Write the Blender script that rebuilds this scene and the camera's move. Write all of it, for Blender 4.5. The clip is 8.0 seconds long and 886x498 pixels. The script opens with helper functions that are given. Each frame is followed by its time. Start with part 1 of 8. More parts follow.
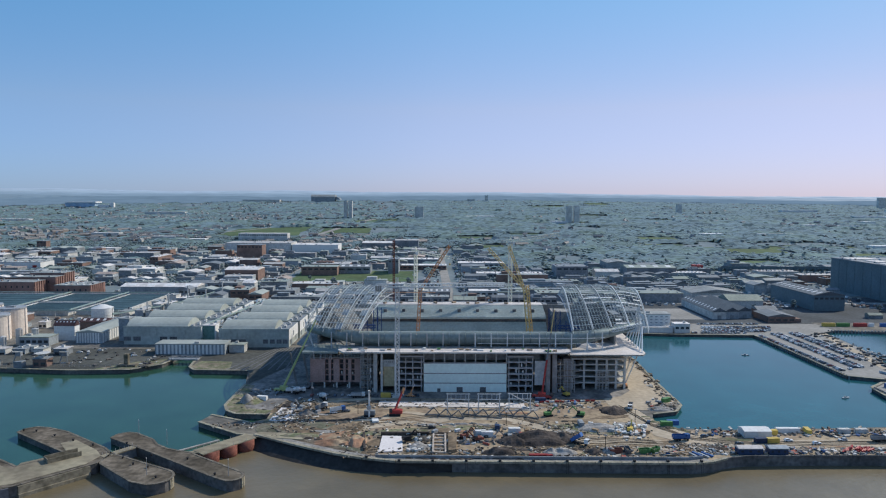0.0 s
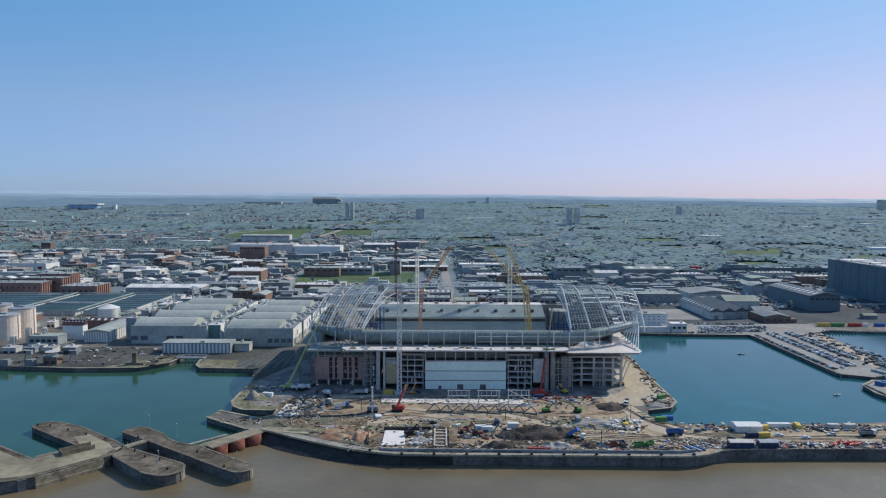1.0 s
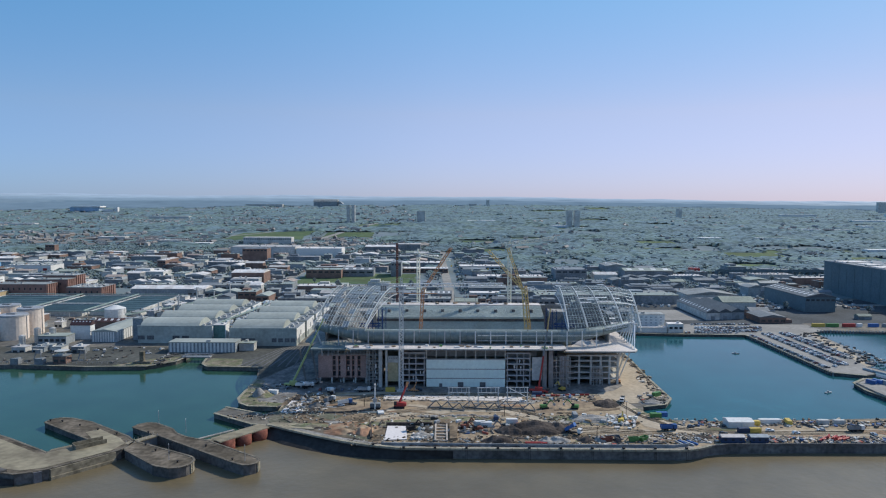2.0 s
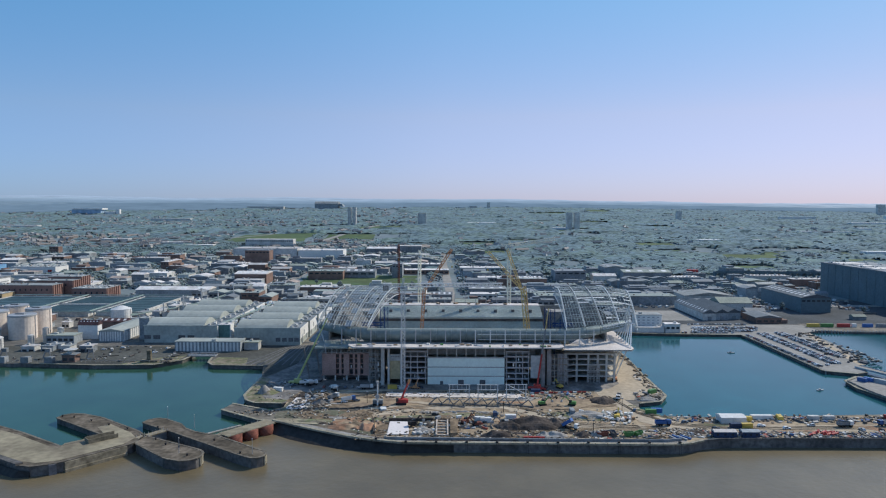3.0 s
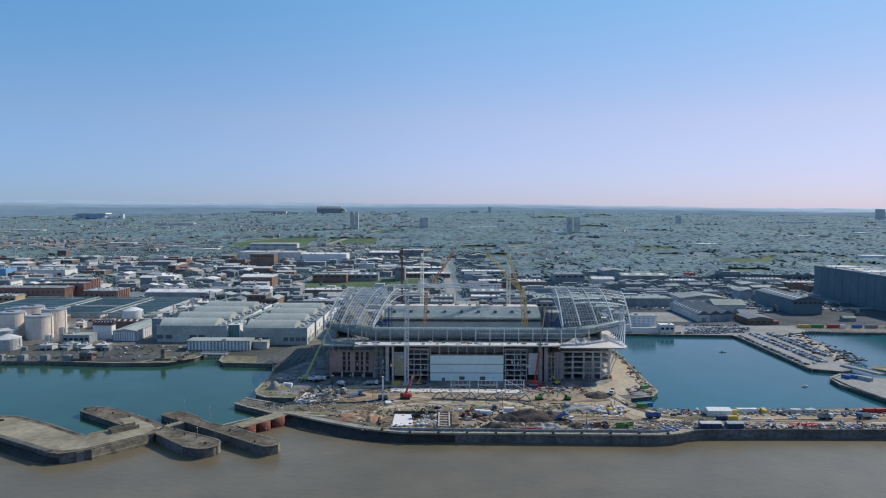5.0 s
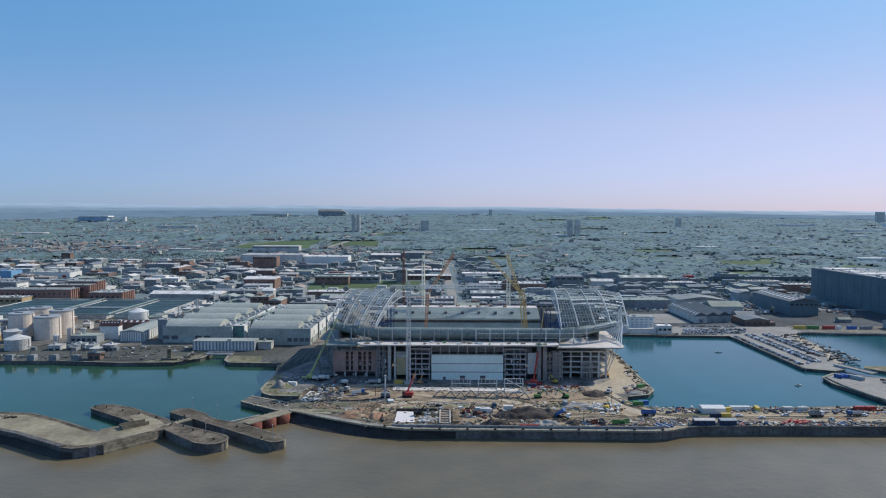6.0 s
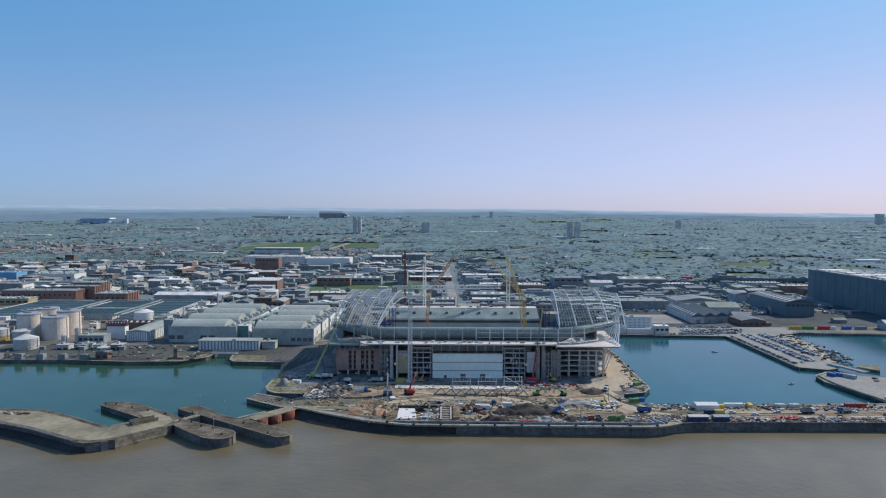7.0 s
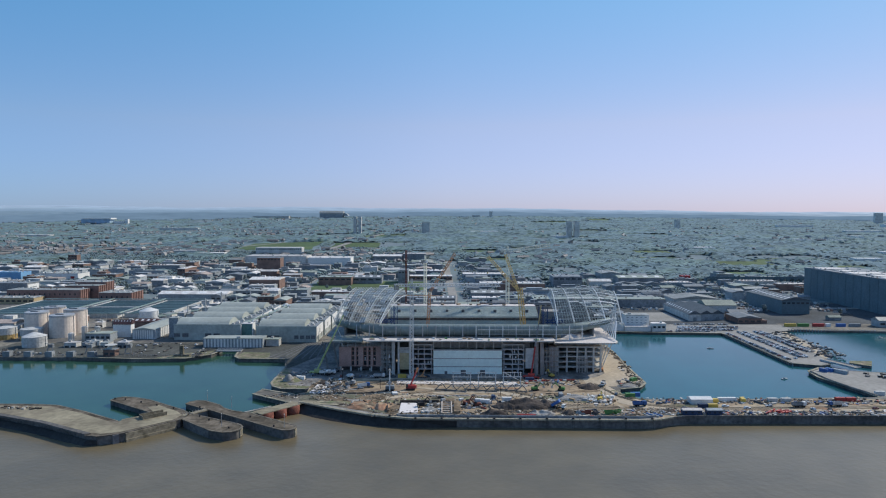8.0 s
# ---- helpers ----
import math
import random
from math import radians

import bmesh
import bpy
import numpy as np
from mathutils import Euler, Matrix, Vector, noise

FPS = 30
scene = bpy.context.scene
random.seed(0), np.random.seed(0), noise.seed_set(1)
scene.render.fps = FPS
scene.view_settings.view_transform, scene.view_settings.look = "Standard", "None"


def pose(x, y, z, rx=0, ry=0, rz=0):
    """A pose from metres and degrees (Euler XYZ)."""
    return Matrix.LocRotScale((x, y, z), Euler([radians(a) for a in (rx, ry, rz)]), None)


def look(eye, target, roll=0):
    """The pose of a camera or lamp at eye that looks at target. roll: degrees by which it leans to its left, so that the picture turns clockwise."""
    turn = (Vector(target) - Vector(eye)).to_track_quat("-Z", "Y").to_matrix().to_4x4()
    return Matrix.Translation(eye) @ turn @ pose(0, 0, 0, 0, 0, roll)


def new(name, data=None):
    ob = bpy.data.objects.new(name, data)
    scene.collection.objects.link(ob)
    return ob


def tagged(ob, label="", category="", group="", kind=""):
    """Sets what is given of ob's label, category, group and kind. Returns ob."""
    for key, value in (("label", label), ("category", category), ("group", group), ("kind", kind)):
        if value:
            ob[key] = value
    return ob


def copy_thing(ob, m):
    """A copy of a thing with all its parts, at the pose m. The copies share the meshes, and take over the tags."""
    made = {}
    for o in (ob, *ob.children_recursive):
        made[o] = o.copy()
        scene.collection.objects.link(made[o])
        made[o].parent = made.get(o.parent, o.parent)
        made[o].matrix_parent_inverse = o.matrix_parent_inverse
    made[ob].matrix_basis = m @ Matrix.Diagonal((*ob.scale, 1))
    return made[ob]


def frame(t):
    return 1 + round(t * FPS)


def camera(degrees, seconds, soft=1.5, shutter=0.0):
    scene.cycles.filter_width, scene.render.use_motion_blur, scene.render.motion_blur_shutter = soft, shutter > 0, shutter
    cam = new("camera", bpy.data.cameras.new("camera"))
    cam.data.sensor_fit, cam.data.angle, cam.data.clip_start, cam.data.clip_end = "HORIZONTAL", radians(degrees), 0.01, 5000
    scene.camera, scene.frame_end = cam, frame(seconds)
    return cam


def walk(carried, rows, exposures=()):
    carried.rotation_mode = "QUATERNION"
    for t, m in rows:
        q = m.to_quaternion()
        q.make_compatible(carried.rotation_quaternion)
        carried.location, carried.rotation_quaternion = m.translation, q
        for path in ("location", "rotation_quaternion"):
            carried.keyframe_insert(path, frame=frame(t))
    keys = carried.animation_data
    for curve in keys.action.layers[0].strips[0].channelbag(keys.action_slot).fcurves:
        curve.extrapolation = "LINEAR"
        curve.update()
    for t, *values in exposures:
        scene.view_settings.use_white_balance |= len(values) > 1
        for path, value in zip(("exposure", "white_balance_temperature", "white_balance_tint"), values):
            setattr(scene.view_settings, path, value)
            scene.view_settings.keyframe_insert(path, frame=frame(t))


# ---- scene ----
cam = camera(66.2, 8.0, 1.15)
PATH = [
    (0, (-15.655, -419.944, 121.526), (-15.648, -417.95, 121.378), 0.2),
    (0.5, (-15.705, -425.6, 121.51), (-15.7, -423.605, 121.364), 0.2),
    (1, (-15.716, -431.244, 121.474), (-15.712, -429.249, 121.332), 0.2),
    (1.5, (-15.73, -436.883, 121.439), (-15.727, -434.888, 121.301), 0.2),
    (3, (-15.85, -453.725, 121.16), (-15.85, -451.729, 121.032), 0.2),
    (3.5, (-15.945, -459.358, 121.118), (-15.946, -457.362, 120.994), 0.2),
    (4, (-16.038, -464.968, 121.098), (-16.04, -462.971, 120.977), 0.2),
    (4.5, (-16.098, -470.589, 121.08), (-16.101, -468.592, 120.962), 0.2),
    (6, (-16.168, -487.44, 121.033), (-16.175, -485.443, 120.927), 0.2),
    (6.5, (-16.204, -493.104, 121.028), (-16.212, -491.107, 120.926), 0.2),
    (7, (-16.273, -498.793, 121.009), (-16.282, -496.795, 120.909), 0.2),
    (7.5, (-16.412, -504.476, 120.982), (-16.421, -502.478, 120.882), 0.2),
    (8, (-16.596, -510.145, 120.949), (-16.605, -508.148, 120.848), 0.1),
]
walk(cam, [(t, look(eye, target, roll)) for t, eye, target, roll in PATH], [(0.0, 0.085, 6650.0, 10.0), (8.0, 0.085, 6650.0, 10.0)])

# ---- world, sun, exposure ----
SUN_EL, SUN_AZ = radians(38), radians(56)   # azimuth clockwise from +y, seen from above
world = bpy.data.worlds.new("sky")
scene.world = world
world.use_nodes = True
wn = world.node_tree.nodes
sky = wn.new("ShaderNodeTexSky")
sky.sky_type = "NISHITA"
sky.sun_disc = False
sky.sun_elevation, sky.sun_rotation = SUN_EL, SUN_AZ
sky.altitude, sky.air_density, sky.dust_density, sky.ozone_density = 100, 1.0, 0.1, 3.0
wn["Background"].inputs["Strength"].default_value = 0.133
# the sky leans to azure overhead and to lilac in the haze near the horizon
wl = world.node_tree.links
way = wn.new("ShaderNodeTexCoord")
split = wn.new("ShaderNodeSeparateXYZ")
wl.new(way.outputs["Generated"], split.inputs[0])
ramp = wn.new("ShaderNodeMapRange")
ramp.inputs[1].default_value, ramp.inputs[2].default_value = 0.0, 1.0
wl.new(split.outputs["Z"], ramp.inputs[0])
hue = wn.new("ShaderNodeValToRGB")
stops = hue.color_ramp.elements
for at in (0.128, 0.32):
    stops.new(at)
for stop, at, colour in zip(stops, (0.0, 0.128, 0.32, 1.0), ((0.41, 0.478, 0.88), (0.778, 0.694, 0.808), (0.69, 0.97, 1.02), (1.58, 1.66, 1.66))):
    stop.position, stop.color = at, (*colour, 1)
wl.new(ramp.outputs[0], hue.inputs[0])
tint = wn.new("ShaderNodeMix")
tint.data_type, tint.blend_type = "RGBA", "MULTIPLY"
tint.inputs[0].default_value = 1.0
wl.new(sky.outputs["Color"], tint.inputs[6]), wl.new(hue.outputs[0], tint.inputs[7])
side = wn.new("ShaderNodeMapRange")
side.inputs[1].default_value, side.inputs[2].default_value = -0.6, 0.6
wl.new(split.outputs["X"], side.inputs[0])
warm = wn.new("ShaderNodeValToRGB")
warm.color_ramp.elements.new(0.5)
for stop, at, colour in zip(warm.color_ramp.elements, (0.0, 0.5, 1.0), ((0.71, 0.955, 1.065), (0.972, 0.962, 0.98), (0.992, 0.858, 0.823))):
    stop.position, stop.color = at, (*colour, 1)
wl.new(side.outputs[0], warm.inputs[0])
lean = wn.new("ShaderNodeMix")
lean.data_type, lean.blend_type = "RGBA", "MULTIPLY"
lean.inputs[0].default_value = 1.0
wl.new(tint.outputs[2], lean.inputs[6]), wl.new(warm.outputs[0], lean.inputs[7])
wl.new(lean.outputs[2], wn["Background"].inputs["Color"])
sun_data = bpy.data.lights.new("sun", "SUN")
sun_data.energy, sun_data.angle, sun_data.color = 3.6, radians(0.5), (1.0, 0.945, 0.83)
sun = new("sun", sun_data)
TO_SUN = Vector((math.sin(SUN_AZ) * math.cos(SUN_EL), math.cos(SUN_AZ) * math.cos(SUN_EL), math.sin(SUN_EL)))
sun.matrix_world = look(TO_SUN * 400, (0, 0, 0))


# ---- materials ----
def mat(name, base, rough=0.85, metal=0.0, var=0.2, big=0.03, small=0.6, bump=0.0, other=None, rand=0.0, spec=0.2, sheen=0.0):
    """base varies at two scales (big and small: noise cells per metre); other: a second colour in large patches; rand: per object."""
    m = bpy.data.materials.new(name)
    m.use_nodes = True
    n, l = m.node_tree.nodes, m.node_tree.links
    p = n["Principled BSDF"]
    p.inputs["Roughness"].default_value, p.inputs["Metallic"].default_value = rough, metal
    p.inputs["Specular IOR Level"].default_value = spec
    # pale blue sheen paints distance haze onto the inland materials
    p.inputs["Sheen Weight"].default_value, p.inputs["Sheen Roughness"].default_value = sheen, 0.6
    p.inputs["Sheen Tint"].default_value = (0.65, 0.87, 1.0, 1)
    geo = n.new("ShaderNodeNewGeometry")

    def tex(scale, detail):
        t = n.new("ShaderNodeTexNoise")
        t.inputs["Scale"].default_value, t.inputs["Detail"].default_value = scale, detail
        l.new(geo.outputs["Position"], t.inputs["Vector"])
        return t.outputs["Fac"]

    def mix(kind, fac, a, b):
        x = n.new("ShaderNodeMix")
        x.data_type, x.blend_type = "RGBA", kind
        for slot, v in ((0, fac), (6, a), (7, b)):
            if isinstance(v, (float, int)):
                x.inputs[slot].default_value = v
            elif isinstance(v, tuple):
                x.inputs[slot].default_value = (*v, 1)
            else:
                l.new(v, x.inputs[slot])
        return x.outputs[2]

    def steps(fac, a, b, lo, hi):
        r = n.new("ShaderNodeMapRange")
        r.inputs[1].default_value, r.inputs[2].default_value = a, b
        r.inputs[3].default_value, r.inputs[4].default_value = lo, hi
        l.new(fac, r.inputs[0])
        return r.outputs[0]

    col = base
    if other:
        col = mix("MIX", steps(tex(big * 1.7, 5), 0.44, 0.58, 0, 1), base, other)
    fine = tex(small, 4)
    col = mix("MULTIPLY", 1.0, col, mix("MIX", steps(fine, 0.3, 0.7, 0, 1), (1 - var,) * 3, (1 + var,) * 3))
    col = mix("MULTIPLY", 1.0, col, mix("MIX", steps(tex(big, 4), 0.35, 0.65, 0, 1), (1 - var,) * 3, (1 + var * 0.6,) * 3))
    if rand:
        info = n.new("ShaderNodeObjectInfo")
        col = mix("MULTIPLY", 1.0, col, mix("MIX", info.outputs["Random"], (1 - rand,) * 3, (1 + rand * 0.6,) * 3))
    l.new(col, p.inputs["Base Color"])
    if bump:
        b = n.new("ShaderNodeBump")
        b.inputs["Strength"].default_value, b.inputs["Distance"].default_value = 0.8, bump
        l.new(fine, b.inputs["Height"])
        l.new(b.outputs["Normal"], p.inputs["Normal"])
    return m


def palette_mat(name, colours, rough=0.5, metal=0.0, island=False, var=0.15, sheen=0.0):
    """One colour of the palette for each object, or for each loose piece of a joined mesh."""
    m = mat(name, (1, 1, 1), rough, metal, var=var, sheen=sheen)
    n, l = m.node_tree.nodes, m.node_tree.links
    p = n["Principled BSDF"]
    old = p.inputs["Base Color"].links[0].from_socket
    src = n.new("ShaderNodeNewGeometry").outputs["Random Per Island"] if island else n.new("ShaderNodeObjectInfo").outputs["Random"]
    ramp = n.new("ShaderNodeValToRGB")
    ramp.color_ramp.interpolation = "CONSTANT"
    el = ramp.color_ramp.elements
    while len(el) < len(colours):
        el.new(1.0)
    for i, c in enumerate(colours):
        el[i].position, el[i].color = i / len(colours), (*c, 1)
    l.new(src, ramp.inputs[0])
    x = n.new("ShaderNodeMix")
    x.data_type, x.blend_type = "RGBA", "MULTIPLY"
    x.inputs[0].default_value = 1.0
    l.new(old, x.inputs[6]), l.new(ramp.outputs[0], x.inputs[7])
    l.new(x.outputs[2], p.inputs["Base Color"])
    return m


def water_mat(name, base, rough, wave, height):
    m = mat(name, base, rough, var=0.12, big=0.008, small=0.05, spec=0.5)
    n, l = m.node_tree.nodes, m.node_tree.links
    p = n["Principled BSDF"]
    p.inputs["IOR"].default_value = 1.33
    geo, b = n.new("ShaderNodeNewGeometry"), n.new("ShaderNodeBump")
    t = n.new("ShaderNodeTexNoise")
    t.inputs["Scale"].default_value, t.inputs["Detail"].default_value = wave, 5
    b.inputs["Strength"].default_value, b.inputs["Distance"].default_value = 1.0, height
    l.new(geo.outputs["Position"], t.inputs["Vector"])
    l.new(t.outputs["Fac"], b.inputs["Height"]), l.new(b.outputs["Normal"], p.inputs["Normal"])
    return m


M_RIVER = water_mat("river_water", (0.15, 0.121, 0.072), 0.32, 0.25, 0.24)
M_RIVER.node_tree.nodes["Principled BSDF"].inputs["Specular IOR Level"].default_value = 0.7
M_DOCK = water_mat("dock_water", (0.015, 0.092, 0.108), 0.12, 0.6, 0.03)
M_DOCK_N = water_mat("green_dock_water", (0.028, 0.079, 0.053), 0.12, 0.6, 0.03)
M_STONE = mat("granite_wall", (0.135, 0.13, 0.125), 0.9, var=0.35, big=0.06, small=0.5, bump=0.15)
# near-black shade colour of the added wall feet; also fades the ladder rails
M_SHADE_STONE = mat("shade_dark_stone", (0.036, 0.034, 0.032), 0.7, var=0.3, big=0.08, small=0.5, bump=0.1)
M_COPING = mat("coping_stone", (0.31, 0.285, 0.22), 0.9, var=0.25, big=0.1, small=0.8, bump=0.03)
M_PIER = mat("pier_top", (0.155, 0.13, 0.10), 0.95, var=0.35, big=0.05, small=0.4, other=(0.09, 0.075, 0.055), bump=0.05)
M_ROADTOP = mat("pier_road", (0.295, 0.262, 0.185), 0.95, var=0.2, big=0.03, small=0.3, bump=0.02, other=(0.23, 0.20, 0.145))
M_PCOP = mat("pier_coping", (0.165, 0.145, 0.115), 0.9, var=0.3, big=0.1, small=0.8, bump=0.03, rand=0.2)
M_OLDCONC = mat("old_concrete", (0.225, 0.20, 0.15), 0.95, var=0.3, big=0.12, small=0.6, other=(0.15, 0.135, 0.10), bump=0.05)
M_LAND = mat("dock_ground", (0.15, 0.145, 0.135), 0.95, var=0.35, big=0.02, small=0.25, other=(0.21, 0.19, 0.155))
M_EARTH = mat("site_earth", (0.37, 0.29, 0.195), 0.95, var=0.28, big=0.03, small=0.35, other=(0.27, 0.205, 0.145), bump=0.08)
M_HAUL = mat("haul_road", (0.43, 0.36, 0.27), 0.95, var=0.14, big=0.05, small=0.4)
M_RED_EARTH = mat("red_earth", (0.33, 0.19, 0.12), 0.95, var=0.25, big=0.06, small=0.4, other=(0.33, 0.25, 0.17))
M_TROD = mat("trodden_earth", (0.225, 0.168, 0.112), 0.95, var=0.35, big=0.08, small=0.5, other=(0.155, 0.12, 0.085), bump=0.1)
M_MUD = mat("dark_spoil", (0.075, 0.062, 0.055), 0.95, var=0.4, big=0.1, small=0.8, bump=0.2)
M_GRAVEL = mat("grey_gravel", (0.29, 0.275, 0.255), 0.95, var=0.3, big=0.1, small=0.9, bump=0.1)
M_SCRUB = mat("scrub", (0.15, 0.16, 0.09), 0.95, var=0.3, big=0.08, small=0.6, other=(0.26, 0.22, 0.16), bump=0.1)
M_OLDSETT = mat("mossy_setts", (0.165, 0.155, 0.118), 0.95, var=0.35, big=0.07, small=0.6, other=(0.115, 0.118, 0.08), bump=0.08)
M_GRASS = mat("grass", (0.10, 0.14, 0.065), 0.95, var=0.22, big=0.012, small=0.12, other=(0.085, 0.135, 0.065))
# the sheen here lifts the inland ground towards haze
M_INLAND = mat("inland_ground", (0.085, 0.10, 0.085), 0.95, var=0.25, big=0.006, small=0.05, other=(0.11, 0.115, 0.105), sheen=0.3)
M_TARMAC = mat("tarmac", (0.088, 0.09, 0.08), 0.95, var=0.3, big=0.02, small=0.3)
M_BLACKTOP = mat("black_asphalt", (0.072, 0.082, 0.09), 0.95, var=0.3, big=0.02, small=0.3)
M_ROAD = mat("street", (0.30, 0.285, 0.26), 0.95, var=0.15, big=0.02, small=0.2)
M_LOT = mat("pale_asphalt", (0.28, 0.27, 0.25), 0.95, var=0.15, big=0.03, small=0.3)
M_CONC = mat("concrete", (0.53, 0.52, 0.49), 0.85, var=0.18, big=0.08, small=0.7, rand=0.1)
M_DCONC = mat("dark_concrete", (0.31, 0.30, 0.28), 0.9, var=0.25, big=0.08, small=0.6)
M_DECK = mat("pale_deck", (0.62, 0.57, 0.53), 0.8, var=0.12, big=0.1, small=0.8)
M_WHITE = mat("white_cladding", (0.74, 0.84, 0.78), 0.5, var=0.06, big=0.05, small=0.5, rand=0.06)
M_BRICK = mat("brick", (0.225, 0.15, 0.125), 0.9, var=0.22, big=0.1, small=1.2, rand=0.1)
M_SBRICK = mat("stadium_brick", (0.43, 0.285, 0.25), 0.9, var=0.18, big=0.1, small=1.2, rand=0.12)
# dark colour painted for unlit depth behind openings; also plain dark parts
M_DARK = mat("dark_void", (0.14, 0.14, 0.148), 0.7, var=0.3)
M_STEEL = mat("pale_steel", (0.62, 0.64, 0.64), 0.5, 0.25, var=0.12, rand=0.06)
M_RSTEEL = mat("roof_steel", (0.50, 0.54, 0.54), 0.5, 0.25, var=0.15, rand=0.15)
M_GREENSTEEL = mat("green_grey_roof_steel", (0.36, 0.42, 0.405), 0.55, 0.2, var=0.18, rand=0.18)
M_GSTEEL = mat("grey_steel", (0.42, 0.43, 0.44), 0.5, 0.3, var=0.15)
M_BAND = mat("grey_fascia", (0.215, 0.26, 0.25), 0.55, 0.2, var=0.15, big=0.05, small=0.4)
M_SEAT = mat("terrace_concrete", (0.48, 0.525, 0.485), 0.85, var=0.12, big=0.05, small=0.6)
M_DECKING = mat("roof_decking", (0.20, 0.25, 0.29), 0.5, 0.2, var=0.15)
M_BLUE = mat("blue_steel", (0.03, 0.065, 0.18), 0.5, 0.1, var=0.2)
M_YEL = mat("crane_yellow", (0.72, 0.52, 0.22), 0.5, var=0.12)
M_ORANGE = mat("crane_orange", (0.60, 0.29, 0.14), 0.5, var=0.15)
M_CRED = mat("red_paint", (0.38, 0.055, 0.05), 0.5, var=0.15, rand=0.2)
M_LIME = mat("lime_paint", (0.40, 0.45, 0.19), 0.5, var=0.15)
M_GREEN = mat("green_paint", (0.10, 0.24, 0.08), 0.5, var=0.15)
M_BPAINT = mat("blue_paint", (0.05, 0.13, 0.33), 0.45, var=0.15, rand=0.2)
M_WPAINT = mat("white_paint", (0.72, 0.72, 0.70), 0.5, var=0.1, rand=0.08)
M_YPAINT = mat("yellow_paint", (0.58, 0.42, 0.10), 0.5, var=0.12)
M_RUST = mat("rust_red", (0.20, 0.075, 0.055), 0.85, var=0.3, big=0.3, small=1.5)
M_BLACK = mat("black_rubber", (0.025, 0.025, 0.027), 0.7, var=0.2)
M_GLASS = mat("window_glass", (0.03, 0.04, 0.05), 0.12, var=0.1, spec=0.5)
M_TIMBER = mat("timber", (0.34, 0.24, 0.15), 0.85, var=0.25)
M_LROOF = mat("pale_roof", (0.66, 0.63, 0.60), 0.6, var=0.2, big=0.07, small=0.3, rand=0.3)
M_PINKROOF = mat("pink_brown_roof", (0.40, 0.33, 0.29), 0.8, var=0.2, big=0.07, small=0.4, rand=0.2)
M_GROOF = mat("grey_roof", (0.30, 0.315, 0.305), 0.6, var=0.22, big=0.05, small=0.4, rand=0.2)
M_DROOF = mat("slate_roof", (0.19, 0.20, 0.21), 0.7, var=0.2, big=0.06, small=0.5, rand=0.25, sheen=0.12)
M_BROOF = mat("barrel_roof", (0.36, 0.385, 0.35), 0.6, var=0.1, big=0.04, small=0.3, rand=0.06)
M_OLIVE = mat("olive_roof", (0.24, 0.24, 0.17), 0.85, var=0.2, big=0.05, small=0.4, sheen=0.35)
M_SHED = mat("shed_wall", (0.40, 0.43, 0.40), 0.75, var=0.15, big=0.06, small=0.4, rand=0.08)
M_TEAL = mat("teal_cover", (0.055, 0.10, 0.115), 0.6, var=0.2, big=0.04, small=0.3)
M_LWALL = mat("pale_wall", (0.52, 0.52, 0.50), 0.7, var=0.2, big=0.08, small=0.5, rand=0.15)
M_BWALL = mat("blue_grey_wall", (0.31, 0.34, 0.36), 0.7, var=0.2, big=0.08, small=0.5, rand=0.15, sheen=0.12)
M_DWALL = mat("dark_wall", (0.22, 0.23, 0.24), 0.8, var=0.25, big=0.06, small=0.4, sheen=0.18)
# dark brick with blue distance haze mixed into base and sheen
M_GREAT = mat("haze_blue_brick", (0.11, 0.155, 0.175), 0.85, var=0.12, big=0.05, small=0.4, sheen=0.22)
M_CREAM = mat("cream_silo", (0.70, 0.61, 0.53), 0.7, var=0.1, big=0.1, small=0.5, rand=0.08)
M_BARK = mat("bark", (0.10, 0.08, 0.06), 0.95, var=0.3)
# foliage and houses get their hazy bloom from sheen
M_TREES = palette_mat("foliage", [(0.095, 0.122, 0.12), (0.10, 0.12, 0.12), (0.085, 0.112, 0.115), (0.10, 0.12, 0.10), (0.09, 0.12, 0.085), (0.10, 0.13, 0.08), (0.085, 0.105, 0.11)], 0.9, island=True, var=0.25, sheen=0.5)
M_HOUSES = palette_mat("house_brick", [(0.24, 0.20, 0.18), (0.42, 0.40, 0.37), (0.22, 0.185, 0.165), (0.60, 0.58, 0.56), (0.29, 0.265, 0.24)], 0.9, island=True, sheen=0.2)
M_SLATES = palette_mat("house_roof", [(0.15, 0.15, 0.16), (0.20, 0.19, 0.19), (0.23, 0.20, 0.18), (0.13, 0.14, 0.15), (0.30, 0.29, 0.28)], 0.75, island=True, sheen=0.2)
M_HARD = mat("dark_hardcore", (0.25, 0.235, 0.22), 0.95, var=0.3, big=0.06, small=0.4, other=(0.155, 0.15, 0.142), bump=0.05)
# grey with the under-roof shade of the end stands in it; also dark steel
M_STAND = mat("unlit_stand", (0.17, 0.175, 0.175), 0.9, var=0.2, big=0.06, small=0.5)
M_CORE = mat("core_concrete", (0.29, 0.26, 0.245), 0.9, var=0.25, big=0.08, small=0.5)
M_NAVY = mat("navy_paint", (0.035, 0.06, 0.12), 0.5, var=0.15, rand=0.15)
M_SLATE = mat("dark_slates", (0.10, 0.11, 0.12), 0.7, var=0.2, big=0.06, small=0.5, rand=0.15, sheen=0.1)
M_SCRAP = palette_mat("old_scrap", [(0.06, 0.06, 0.065), (0.10, 0.10, 0.10), (0.16, 0.14, 0.12), (0.22, 0.21, 0.20), (0.08, 0.09, 0.11), (0.05, 0.05, 0.05), (0.40, 0.40, 0.39)], 0.85, island=True)
